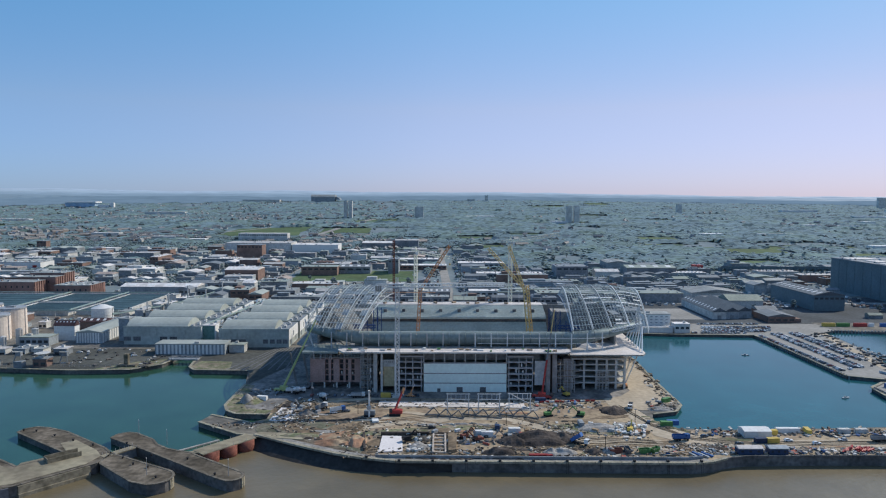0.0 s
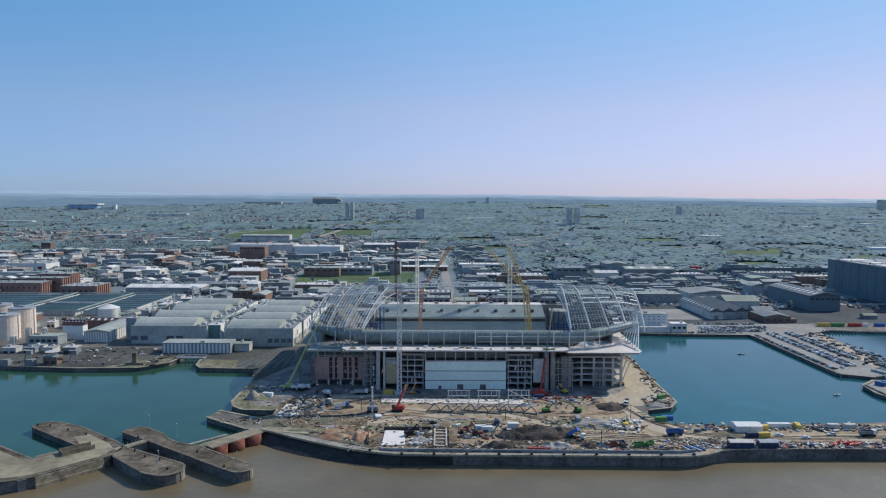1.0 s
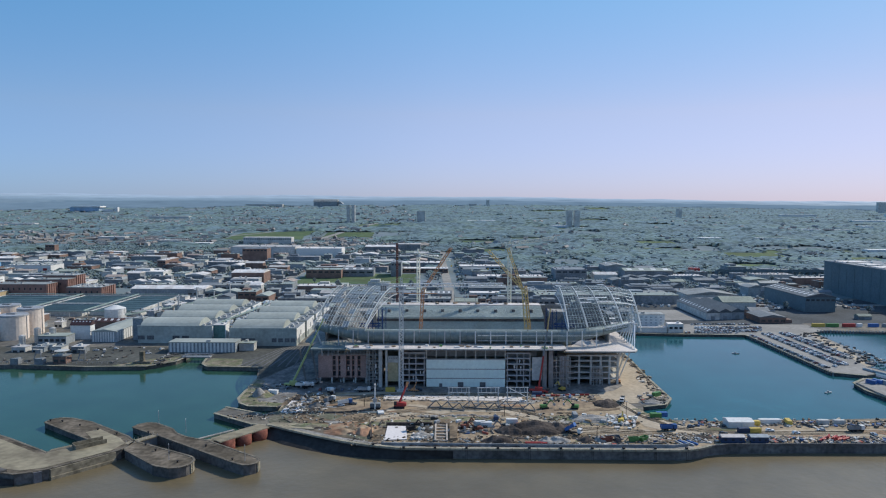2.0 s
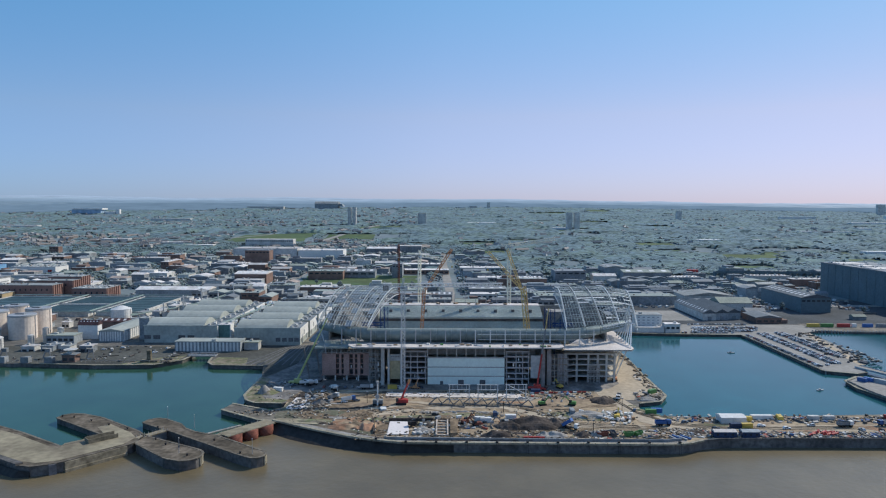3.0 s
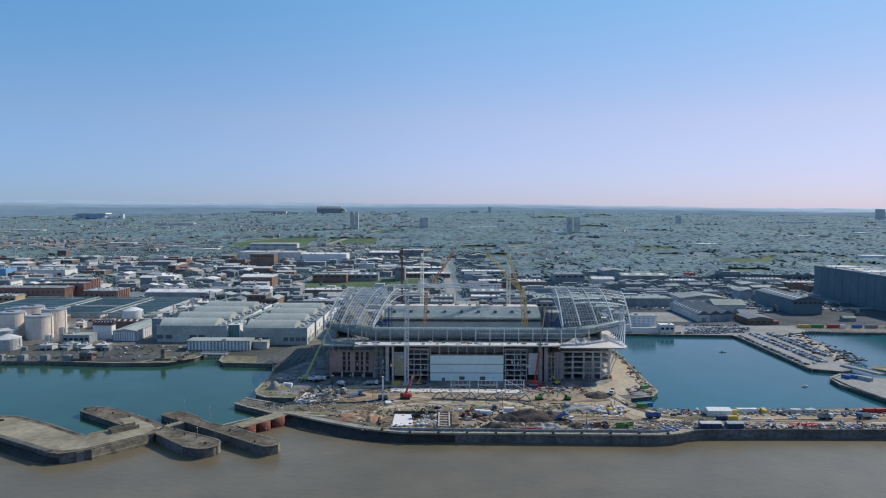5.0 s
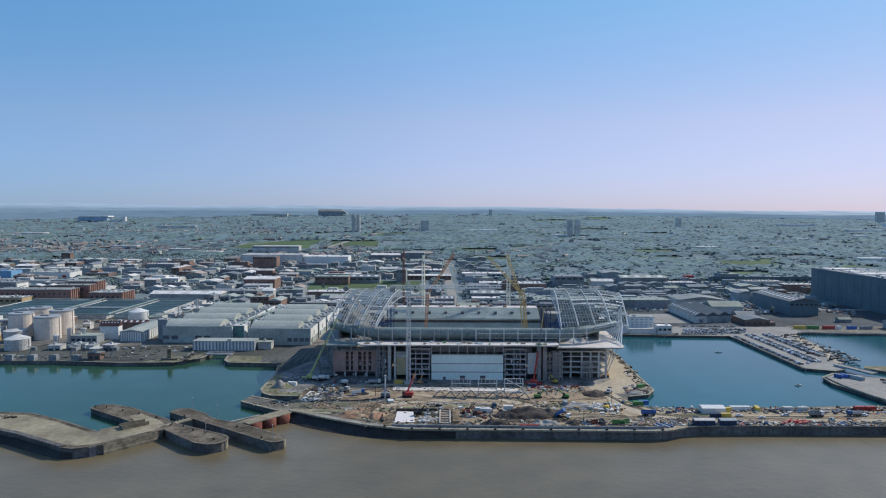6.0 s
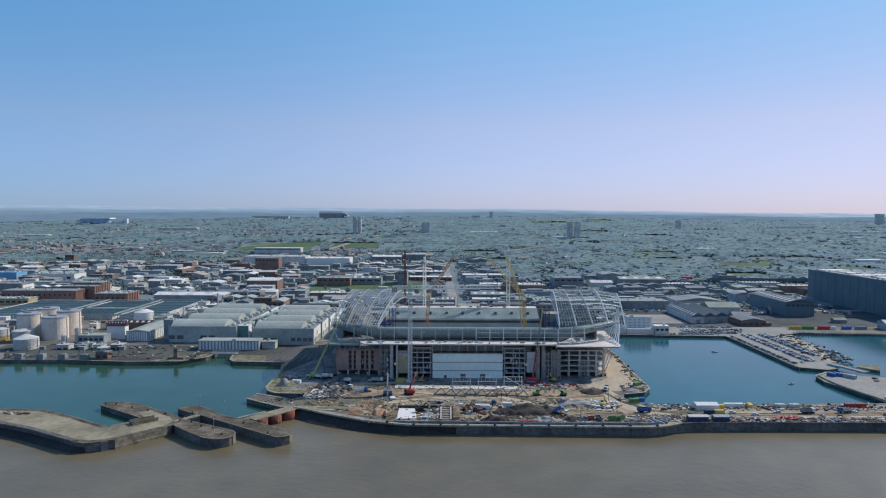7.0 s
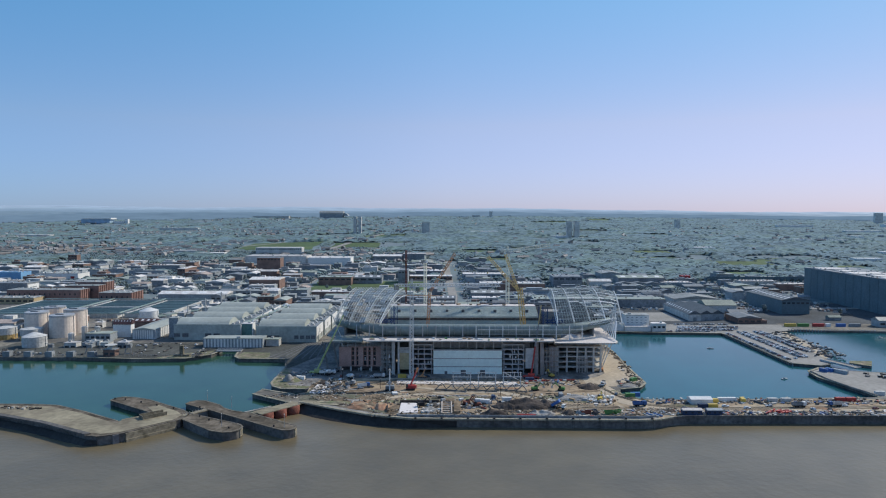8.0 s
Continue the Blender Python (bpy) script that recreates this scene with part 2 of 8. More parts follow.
M_MAROON = mat("maroon_sheet", (0.085, 0.05, 0.052), 0.8, var=0.2, big=0.2, small=1.0)
M_REDBRICK = mat("warm_brick", (0.27, 0.165, 0.14), 0.9, var=0.2, big=0.1, small=1.2, rand=0.08)
M_SKYBLUE = mat("sky_blue_cladding", (0.16, 0.33, 0.52), 0.6, var=0.1, big=0.05, small=0.4)
M_SLABW = mat("blinding_concrete", (0.70, 0.655, 0.635), 0.8, var=0.06, big=0.1, small=0.8)
M_CRANE = mat("cream_crane_paint", (0.80, 0.78, 0.66), 0.5, var=0.08)
M_JUNK = palette_mat("rubble", [(0.30, 0.25, 0.19), (0.40, 0.36, 0.30), (0.18, 0.15, 0.12), (0.50, 0.46, 0.40), (0.25, 0.18, 0.12), (0.10, 0.09, 0.08), (0.33, 0.27, 0.20), (0.56, 0.53, 0.48), (0.05, 0.045, 0.04), (0.14, 0.115, 0.09)], 0.9, island=True)
M_GOODS = palette_mat("stored_goods", [(0.52, 0.50, 0.47), (0.07, 0.075, 0.08), (0.10, 0.11, 0.12), (0.24, 0.22, 0.20), (0.28, 0.24, 0.20), (0.16, 0.16, 0.17), (0.46, 0.44, 0.41), (0.22, 0.20, 0.18), (0.33, 0.25, 0.18), (0.08, 0.085, 0.09), (0.12, 0.11, 0.10), (0.56, 0.55, 0.53), (0.25, 0.26, 0.27), (0.38, 0.10, 0.07), (0.07, 0.14, 0.30)], 0.7, island=True)
M_YARD = palette_mat("yard_clutter", [(0.66, 0.66, 0.65), (0.10, 0.11, 0.12), (0.40, 0.41, 0.42), (0.55, 0.56, 0.57), (0.20, 0.21, 0.22), (0.28, 0.20, 0.16), (0.07, 0.08, 0.10), (0.76, 0.76, 0.75), (0.14, 0.20, 0.22), (0.20, 0.13, 0.11), (0.30, 0.32, 0.30)], 0.6, island=True)
M_CARS = palette_mat("car_paint", [(0.70, 0.71, 0.71), (0.30, 0.32, 0.33), (0.05, 0.055, 0.06), (0.78, 0.78, 0.77), (0.10, 0.13, 0.17), (0.16, 0.17, 0.18), (0.55, 0.57, 0.58), (0.72, 0.73, 0.73), (0.08, 0.09, 0.10), (0.62, 0.64, 0.65), (0.26, 0.28, 0.29), (0.22, 0.09, 0.08)], 0.22, island=False)
M_CARS_FAR = palette_mat("far_car_paint", [(0.70, 0.71, 0.71), (0.30, 0.32, 0.33), (0.05, 0.055, 0.06), (0.78, 0.78, 0.77), (0.10, 0.13, 0.17), (0.16, 0.17, 0.18), (0.55, 0.57, 0.58), (0.72, 0.73, 0.73), (0.08, 0.09, 0.10), (0.62, 0.64, 0.65), (0.26, 0.28, 0.29), (0.22, 0.09, 0.08)], 0.22, island=True)


# ---- mesh helpers ----
from mathutils.geometry import tessellate_polygon


class Shape:
    def __init__(self):
        self.v, self.f, self.m = [], [], []

    def add(self, verts, faces, mi=0):
        k = len(self.v)
        self.v += [tuple(p) for p in verts]
        self.f += [tuple(k + i for i in f) for f in faces]
        self.m += [mi] * len(faces)
        return self

    def box(self, x0, x1, y0, y1, z0, z1, mi=0):
        v = [(x, y, z) for z in (z0, z1) for x, y in ((x0, y0), (x1, y0), (x1, y1), (x0, y1))]
        return self.add(v, [(3, 2, 1, 0), (4, 5, 6, 7), (0, 1, 5, 4), (1, 2, 6, 5), (2, 3, 7, 6), (3, 0, 4, 7)], mi)

    def obox(self, c, s, rz=0.0, tilt=0.0, mi=0):
        m = Matrix.Translation(c) @ Matrix.Rotation(rz, 4, "Z") @ Matrix.Rotation(tilt, 4, "X")
        v = [m @ Vector((x * s[0] / 2, y * s[1] / 2, z * s[2] / 2)) for z in (-1, 1) for x, y in ((-1, -1), (1, -1), (1, 1), (-1, 1))]
        return self.add(v, [(3, 2, 1, 0), (4, 5, 6, 7), (0, 1, 5, 4), (1, 2, 6, 5), (2, 3, 7, 6), (3, 0, 4, 7)], mi)

    def beam(self, p, q, w, h=None, mi=0):
        p, q = Vector(p), Vector(q)
        d = (q - p).normalized()
        up = Vector((0, 0, 1)) if abs(d.z) < 0.95 else Vector((0, 1, 0))
        a = d.cross(up).normalized() * w / 2
        b = a.cross(d).normalized() * (h or w) / 2
        v = [e + s for e in (p, q) for s in (-a - b, a - b, a + b, -a + b)]
        return self.add(v, [(0, 1, 2, 3), (7, 6, 5, 4), (1, 0, 4, 5), (2, 1, 5, 6), (3, 2, 6, 7), (0, 3, 7, 4)], mi)

    def prism(self, poly, z0, z1, side=0, top=0):
        n = len(poly)
        area = sum(poly[i][0] * poly[(i + 1) % n][1] - poly[(i + 1) % n][0] * poly[i][1] for i in range(n))
        if area < 0:
            poly = poly[::-1]
        k = len(self.v)
        self.v += [(x, y, z0) for x, y in poly] + [(x, y, z1) for x, y in poly]
        for i in range(n):
            j = (i + 1) % n
            self.f.append((k + i, k + j, k + n + j, k + n + i)), self.m.append(side)
        for tri in tessellate_polygon([[Vector((x, y, 0)) for x, y in poly]]):
            a, b, c = (poly[i] for i in tri)
            turn = (b[0] - a[0]) * (c[1] - a[1]) - (b[1] - a[1]) * (c[0] - a[0])
            self.f.append(tuple(k + n + i for i in (tri if turn > 0 else tri[::-1]))), self.m.append(top)
        return self

    def tube(self, x, y, z0, z1, r, r2=None, n=16, mi=0):
        r2 = r if r2 is None else r2
        a = [2 * math.pi * i / n for i in range(n)]
        v = [(x + r * math.cos(t), y + r * math.sin(t), z0) for t in a] + [(x + r2 * math.cos(t), y + r2 * math.sin(t), z1) for t in a]
        f = [(i, (i + 1) % n, n + (i + 1) % n, n + i) for i in range(n)] + [tuple(range(n, 2 * n)), tuple(range(n - 1, -1, -1))]
        return self.add(v, f, mi)

    def roof(self, x0, x1, y0, y1, z, rise, axis="x", over=0.4, n=2, thick=0.3):
        """A roof of n facets over a rectangle: n=2 is a gable, more is a barrel. axis: the ridge's way."""
        x0, x1, y0, y1 = x0 - over, x1 + over, y0 - over, y1 + over
        prof = []
        for i in range(n + 1):
            u = i / n
            prof.append((u, rise * (1 - abs(2 * u - 1)) if n == 2 else rise * math.sin(math.pi * u) ** 0.75))
        v = []
        for end in (0, 1):
            for u, h in prof:
                v.append((x0 + (x1 - x0) * end, y0 + (y1 - y0) * u, z + h + thick) if axis == "x" else (x0 + (x1 - x0) * u, y0 + (y1 - y0) * end, z + h + thick))
            for u in (1, 0):
                v.append((x0 + (x1 - x0) * end, y0 + (y1 - y0) * u, z) if axis == "x" else (x0 + (x1 - x0) * u, y0 + (y1 - y0) * end, z))
        k = n + 3
        f = [(i, (i + 1) % k, k + (i + 1) % k, k + i) for i in range(k)]
        f += [tuple(range(k - 1, -1, -1)), tuple(range(k, 2 * k))]
        if axis == "x":
            f = [t[::-1] for t in f]
        return self.add(v, f[:], 0)

    def sweep(self, pts, w):
        """A square bar bent along a line of points."""
        k = len(self.v)
        for i, p in enumerate(pts):
            d = (pts[min(i + 1, len(pts) - 1)] - pts[max(i - 1, 0)]).normalized()
            a = d.cross(Vector((0, 0, 1))).normalized() * w / 2
            b = a.cross(d).normalized() * w / 2
            self.v += [tuple(p + o) for o in (-a - b, a - b, a + b, -a + b)]
        for i in range(len(pts) - 1):
            for j in range(4):
                self.f.append((k + 4 * i + j, k + 4 * i + (j + 1) % 4, k + 4 * i + 4 + (j + 1) % 4, k + 4 * i + 4 + j)), self.m.append(0)
        return self

    def truss(self, p, q, w, bar, step=None, sides=4):
        """A lattice boom of four chords with bracing."""
        p, q = Vector(p), Vector(q)
        d = q - p
        up = Vector((0, 0, 1)) if abs(d.normalized().z) < 0.9 else Vector((0, 1, 0))
        a = d.cross(up).normalized() * w / 2
        b = a.cross(d).normalized() * w / 2
        c = [-a - b, a - b, a + b, -a + b] if sides == 4 else [-a - b, a - b, b]
        for s in c:
            self.beam(p + s, q + s, bar)
        n = max(1, round(d.length / (step or w * 1.4)))
        for i in range(n):
            for j in range(len(c)):
                s, t = c[j], c[(j + 1) % len(c)]
                if i % 2:
                    s, t = t, s
                self.beam(p + d * (i / n) + s, p + d * ((i + 1) / n) + t, bar * 0.7)
        return self

    def mound(self, x, y, rx, ry, h, z=0.0, n=14, rough=0.35):
        g = []
        for i in range(n + 1):
            for j in range(n + 1):
                u, w = 2 * i / n - 1, 2 * j / n - 1
                r = min(1.0, math.hypot(u, w))
                k = noise.noise(Vector((x * 0.7 + u * 2.2, y * 0.7 + w * 2.2, 0.3)))
                top = max(0.0, (1 - r ** 1.6) * (1 + rough * 1.6 * k)) * h
                g.append((x + u * rx * (1 + 0.15 * k), y + w * ry * (1 + 0.15 * k), z + top - (0.3 if top < 0.02 else 0)))
        f = [(i * (n + 1) + j, (i + 1) * (n + 1) + j, (i + 1) * (n + 1) + j + 1, i * (n + 1) + j + 1) for i in range(n) for j in range(n)]
        return self.add(g, f)

    def clump(self, c, r, rnd, flat=0.85):
        """A small uneven ball of leaves."""
        p = [(0, 0, 1), (0.9, 0, 0.3), (0.28, 0.85, 0.3), (-0.72, 0.53, 0.3), (-0.72, -0.53, 0.3), (0.28, -0.85, 0.3),
             (0.72, 0.53, -0.4), (-0.28, 0.85, -0.4), (-0.9, 0, -0.4), (-0.28, -0.85, -0.4), (0.72, -0.53, -0.4)]
        v = []
        for a, b, h in p:
            k = r * rnd.uniform(0.7, 1.25)
            v.append((c[0] + a * k, c[1] + b * k, c[2] + h * k * flat))
        f = [(0, 1, 2), (0, 2, 3), (0, 3, 4), (0, 4, 5), (0, 5, 1), (1, 6, 2), (2, 7, 3), (3, 8, 4), (4, 9, 5), (5, 10, 1),
             (2, 6, 7), (3, 7, 8), (4, 8, 9), (5, 9, 10), (1, 10, 6)]
        return self.add(v, f)

    def mesh(self, name, mats):
        me = bpy.data.meshes.new(name)
        me.from_pydata(self.v, [], self.f)
        for m in mats if isinstance(mats, (list, tuple)) else [mats]:
            me.materials.append(m)
        me.polygons.foreach_set("material_index", self.m)
        me.update()
        return me


def part(name, shape, material, parent, label="", smooth=False):
    me = shape if isinstance(shape, bpy.types.Mesh) else shape.mesh(name, material)
    if smooth:
        me.polygons.foreach_set("use_smooth", [True] * len(me.polygons))
    ob = new(name, me)
    ob.parent = parent
    return tagged(ob, label) if label else ob


def solid(name, shape, material, label, category, group="", kind="", smooth=False):
    """A thing that is one mesh."""
    me = shape.mesh(name, material)
    if smooth:
        me.polygons.foreach_set("use_smooth", [True] * len(me.polygons))
    return tagged(new(name, me), label, category, group, kind)


def thing(name, label, category, x=0.0, y=0.0, z=0.0, rz=0.0, group=""):
    ob = new(name)
    ob.empty_display_size = 1
    ob.matrix_basis = pose(x, y, z, 0, 0, rz)
    return tagged(ob, label, category, group)


def ease(a, b, v):
    u = min(1.0, max(0.0, (v - a) / (b - a)))
    return u * u * (3 - 2 * u)


def terrain(x, y):
    lat = 0.45 + 0.55 * ease(-1700, -100, x)
    h = 60 * ease(420, 2050, y) * lat
    h += (112 - h) * ease(2700, 4600, y)
    far = ease(600, 1500, y)
    return h + far * 5 * noise.noise(Vector((x / 420, y / 420, 1.7))) if far else h


# ---- ground and water ----
COAST = [(-2600, 60), (-329, 57), (-278, 52), (-235, 54), (-219, 70), (-217, 82), (-216, 118), (-201, 118), (-199, 80), (-196, 62), (-190, 54),
         (-151, 52), (-143, 17), (-142, -28), (-138, -38), (-131, -44), (-114, -45), (-109, -41), (-107, -50), (-119, -59), (-144, -46)]
COAST += [(-147, -58), (-120, -77), (-111, -79), (-105, -82), (-94, -89), (-82, -96), (-67, -104), (-52, -110), (-36, -114), (68, -115.5), (102, -116),
          (111, -114), (119, -109.5), (129, -107), (162, -106), (2600, -100), (2600, 10), (330, 8), (297, 16), (280, 25), (265, 13)]
COAST += [(262, -6), (269, -41), (272, -62), (224, -64), (179, -67), (136, -69), (104, -66), (101, -55), (105, -43), (120, -38), (127, -26),
          (128, 26), (131, 81), (132, 193), (200, 185), (266, 182), (267, 172), (266, 42), (286, 33), (296, 38), (304, 60), (322, 90)]
COAST += [(330, 132), (337, 196), (353, 205), (391, 198), (450, 196), (2600, 196), (2600, 430), (-2600, 430)]
solid("ground", Shape().prism(COAST, -9, 0, 0, 1), [M_STONE, M_LAND], "dock land of worn concrete and tarmac between stone quay walls", "ground", kind="structure")

g = Shape()
XS = [-9000, -6500, -5000, -4000] + list(range(-3400, 3401, 100)) + [4000, 5000, 6500, 9000]
YS = [424, 440, 470] + list(range(500, 3000, 75)) + list(range(3000, 5000, 150)) + [5200, 6500, 9000, 14000]
g.v = [(x, y, terrain(x, y) - (0.3 if y < 430 else 0)) for y in YS for x in XS]
nx = len(XS)
g.f = [(j * nx + i, j * nx + i + 1, (j + 1) * nx + i + 1, (j + 1) * nx + i) for j in range(len(YS) - 1) for i in range(nx - 1)]
g.m = [0] * len(g.f)
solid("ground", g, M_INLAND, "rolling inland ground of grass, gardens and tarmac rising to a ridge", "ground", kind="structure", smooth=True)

solid("river", Shape().add([(-9000, -9000, -4.6), (9000, -9000, -4.6), (9000, 150, -4.6), (-9000, 150, -4.6)], [(0, 1, 2, 3)]), M_RIVER,
      "broad brown silty river with small ripples", "river", kind="structure")
NORTH_DOCK = [(-2600, -97), (-290, -99), (-250, -112), (-205, -132), (-180, -110), (-165, -92), (-145, -104), (-125, -94), (-113, -82), (-100, -60), (-100, 125), (-2600, 125)]
solid("dock_water", Shape().prism(NORTH_DOCK, -4.5, -2.8), M_DOCK_N, "still green-blue water of a dock basin", "water", kind="structure")
SOUTH_DOCK = [(95, -75), (400, -75), (2600, -20), (2600, 215), (120, 215), (95, 100)]
solid("dock_water", Shape().prism(SOUTH_DOCK, -4.5, -2.0), M_DOCK, "still blue water of enclosed dock basins", "water", kind="structure")


# added sloping foot: its dark colour stands in for the wall's shadow on water
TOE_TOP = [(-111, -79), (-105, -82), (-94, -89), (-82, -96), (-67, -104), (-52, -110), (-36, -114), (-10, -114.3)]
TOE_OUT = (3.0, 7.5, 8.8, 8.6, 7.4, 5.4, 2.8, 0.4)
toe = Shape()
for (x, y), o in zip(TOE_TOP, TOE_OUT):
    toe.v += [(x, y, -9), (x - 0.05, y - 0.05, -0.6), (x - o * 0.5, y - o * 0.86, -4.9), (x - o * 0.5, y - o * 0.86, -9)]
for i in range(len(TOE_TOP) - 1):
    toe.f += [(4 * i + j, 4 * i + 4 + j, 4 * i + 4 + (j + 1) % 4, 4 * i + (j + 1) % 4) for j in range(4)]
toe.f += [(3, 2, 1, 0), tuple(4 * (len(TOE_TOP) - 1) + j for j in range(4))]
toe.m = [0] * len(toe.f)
solid("river_wall_toe", toe, M_SHADE_STONE, "added dark foot standing in for the river wall's shadow", "wall", kind="structure")


def sheet(name, poly, z, material, label, category="pavement", thick=0.2):
    return solid(name, Shape().prism(poly, z - thick, z), material, label, category, kind="structure")


def coping(points, w=1.6, h=0.35, label="pale stone coping along the quay edge", material=M_COPING):
    """A line of coping stones, each its own piece, set on the edge."""
    top = thing("coping", label, "coping")
    tagged(top, kind="structure")
    for (ax, ay), (bx, by) in zip(points, points[1:]):
        n = max(1, round(math.hypot(bx - ax, by - ay) / 6.0))
        for i in range(n):
            a, b = (i + 0.02) / n, (i + 0.98) / n
            s = Shape().beam((ax + (bx - ax) * a, ay + (by - ay) * a, h / 2), (ax + (bx - ax) * b, ay + (by - ay) * b, h / 2), w, h)
            part("stone", s, material, top)
    return top


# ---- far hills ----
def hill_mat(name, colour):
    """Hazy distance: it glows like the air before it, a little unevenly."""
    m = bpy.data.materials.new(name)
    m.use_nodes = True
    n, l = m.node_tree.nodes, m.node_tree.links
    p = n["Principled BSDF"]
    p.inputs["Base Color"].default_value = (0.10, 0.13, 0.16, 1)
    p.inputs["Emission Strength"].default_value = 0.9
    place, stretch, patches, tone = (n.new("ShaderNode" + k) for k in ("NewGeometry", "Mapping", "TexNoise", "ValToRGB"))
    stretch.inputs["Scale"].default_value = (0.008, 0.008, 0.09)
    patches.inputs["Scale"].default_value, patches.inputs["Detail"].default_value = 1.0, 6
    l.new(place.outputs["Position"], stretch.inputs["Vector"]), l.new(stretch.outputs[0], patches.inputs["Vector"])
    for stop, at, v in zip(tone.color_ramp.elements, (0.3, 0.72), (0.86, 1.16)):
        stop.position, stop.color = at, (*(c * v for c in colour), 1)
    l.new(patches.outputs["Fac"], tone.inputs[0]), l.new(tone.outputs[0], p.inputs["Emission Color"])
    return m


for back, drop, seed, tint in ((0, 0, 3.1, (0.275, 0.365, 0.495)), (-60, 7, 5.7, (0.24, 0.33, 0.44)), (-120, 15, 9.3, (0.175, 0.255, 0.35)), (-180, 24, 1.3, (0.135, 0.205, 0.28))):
    hill = Shape()
    for i in range(241):
        x = -4200 + i * 35
        top = 166 + 6 * ease(500, -3000, x) - 26 * ease(300, 2500, x) - drop * (1.25 - 0.45 * ease(-1500, 1500, x))
        top += 9 * noise.noise(Vector((x / 700, seed, 0))) + 4 * noise.noise(Vector((x / 170, seed + 5, 0))) + 2.0 * noise.noise(Vector((x / 45, seed + 7, 0)))
        yy = 4330 + back - (x / 4200) ** 2 * 1500
        hill.v += [(x, yy, 40), (x, yy, top - 10), (x, yy + 40, top)]
    for i in range(240):
        for j in range(2):
            hill.f.append((3 * i + j, 3 * i + 3 + j, 3 * i + 4 + j, 3 * i + 1 + j)), hill.m.append(0)
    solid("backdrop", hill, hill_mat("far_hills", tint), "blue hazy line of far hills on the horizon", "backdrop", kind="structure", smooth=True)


# ---- piers at the dock entrance ----
def pier(poly, z, label, top=M_PIER):
    ob = thing("pier", label, "pier", group="dock entrance piers")
    part("wall", Shape().prism(poly, -9, z, 0, 1), [M_STONE, top], ob, "weathered stone wall with worn stained paving on top")
    n = len(poly)
    for i in range(n):
        (ax, ay), (bx, by) = poly[i], poly[(i + 1) % n]
        k = max(1, round(math.hypot(bx - ax, by - ay) / 7.0))
        for j in range(k):
            a, b = (j + 0.02) / k, (j + 0.98) / k
            part("coping_stone", Shape().beam((ax + (bx - ax) * a, ay + (by - ay) * a, z), (ax + (bx - ax) * b, ay + (by - ay) * b, z), 1.1, 0.3), M_PCOP, ob)
    return ob


long_pier = pier([(-182, -84), (-181, -79), (-177, -76), (-172, -77), (-160, -86), (-155, -93), (-148, -98.5), (-140, -102), (-134, -104), (-130, -107.5), (-104.5, -126), (-102.3, -128.2), (-101.5, -131), (-102.3, -133.8), (-104.6, -135.6), (-107.4, -135.8), (-110, -134.6), (-117, -130), (-158, -100)], 0.4,
     "long stone pier with a rounded nose between two locks")
short_pier = pier([(-172, -104), (-168, -107), (-137, -124.5), (-134, -126.8), (-132.2, -130), (-132, -133.6), (-133.4, -137), (-136.4, -139.4), (-140, -140), (-148, -137), (-171, -117)], 0.4,
     "short stone pier with a rounded nose beside the lock")
pier([(-234, -76), (-233, -71), (-229, -68), (-222, -69), (-209, -75), (-178, -98), (-171, -106), (-173, -117), (-193, -140), (-199, -145), (-206, -147.5), (-212, -146)]
     + [(-249, -125), (-285, -109), (-310, -100), (-700, -96), (-700, -82), (-277, -86), (-262, -88), (-238, -101), (-207, -121), (-198, -112), (-190, -107)], 0.4,
     "broad stone pier and breakwater with a pale concrete roadway")
sheet("road", [(-700, -93), (-308, -97), (-284, -106), (-249, -121.5), (-214, -141.5), (-206, -143.5), (-197, -140), (-177, -118), (-175, -108), (-181, -100.5), (-198, -87), (-203, -92), (-193, -104), (-207, -117),
               (-206, -124), (-212, -121.5), (-238, -104.5), (-264, -91), (-310, -88), (-700, -85)], 0.475, M_ROADTOP, "pale worn concrete roadway on the pier", "road", 0.3)
# added pale panels paint the sunlit, white-daubed band on each pier nose
for ob, x, y in ((long_pier, -101.6, -131), (short_pier, -132.1, -132.6)):
    for k in range(3):
        part("facing_stone", Shape().obox((x + 0.1 - 0.15 * abs(k - 1), y + (k - 1) * 1.4, -2.0), (0.5, 1.1, 4.4)), M_COPING, ob, "pale panels for sunlight and white paint on the nose" if k == 1 else "")
# second added foot, dark in place of the breakwater's shadow on the river
BREAK_LINE = ((-560, -98), (-310, -101), (-285, -110), (-249, -126), (-228, -138), (-212, -147), (-206, -148))
foot = Shape()
for (x, y), o in zip(BREAK_LINE, (4.0, 4.4, 4.4, 4.2, 3.8, 2.6, 0.4)):
    foot.v += [(x, y, -9), (x, y, -1.8), (x - o * 0.4, y - o * 0.9, -4.9), (x - o * 0.4, y - o * 0.9, -9)]
for i in range(len(BREAK_LINE) - 1):
    foot.f += [(4 * i + j, 4 * i + 4 + j, 4 * i + 4 + (j + 1) % 4, 4 * i + (j + 1) % 4) for j in range(4)]
foot.f += [(3, 2, 1, 0), tuple(4 * (len(BREAK_LINE) - 1) + j for j in range(4))]
foot.m = [0] * len(foot.f)
solid("breakwater_toe", foot, M_SHADE_STONE, "added dark foot standing in for the breakwater's shadow", "wall", kind="structure")
parapet = Shape().prism([(-700, -97), (-310, -101.5), (-250, -126), (-213, -147), (-211, -144.5), (-249, -123), (-309, -98.5), (-700, -94)], 0.3, 1.3)
solid("parapet_wall", parapet, M_STONE, "low stone parapet along the breakwater's river side", "wall", kind="structure")


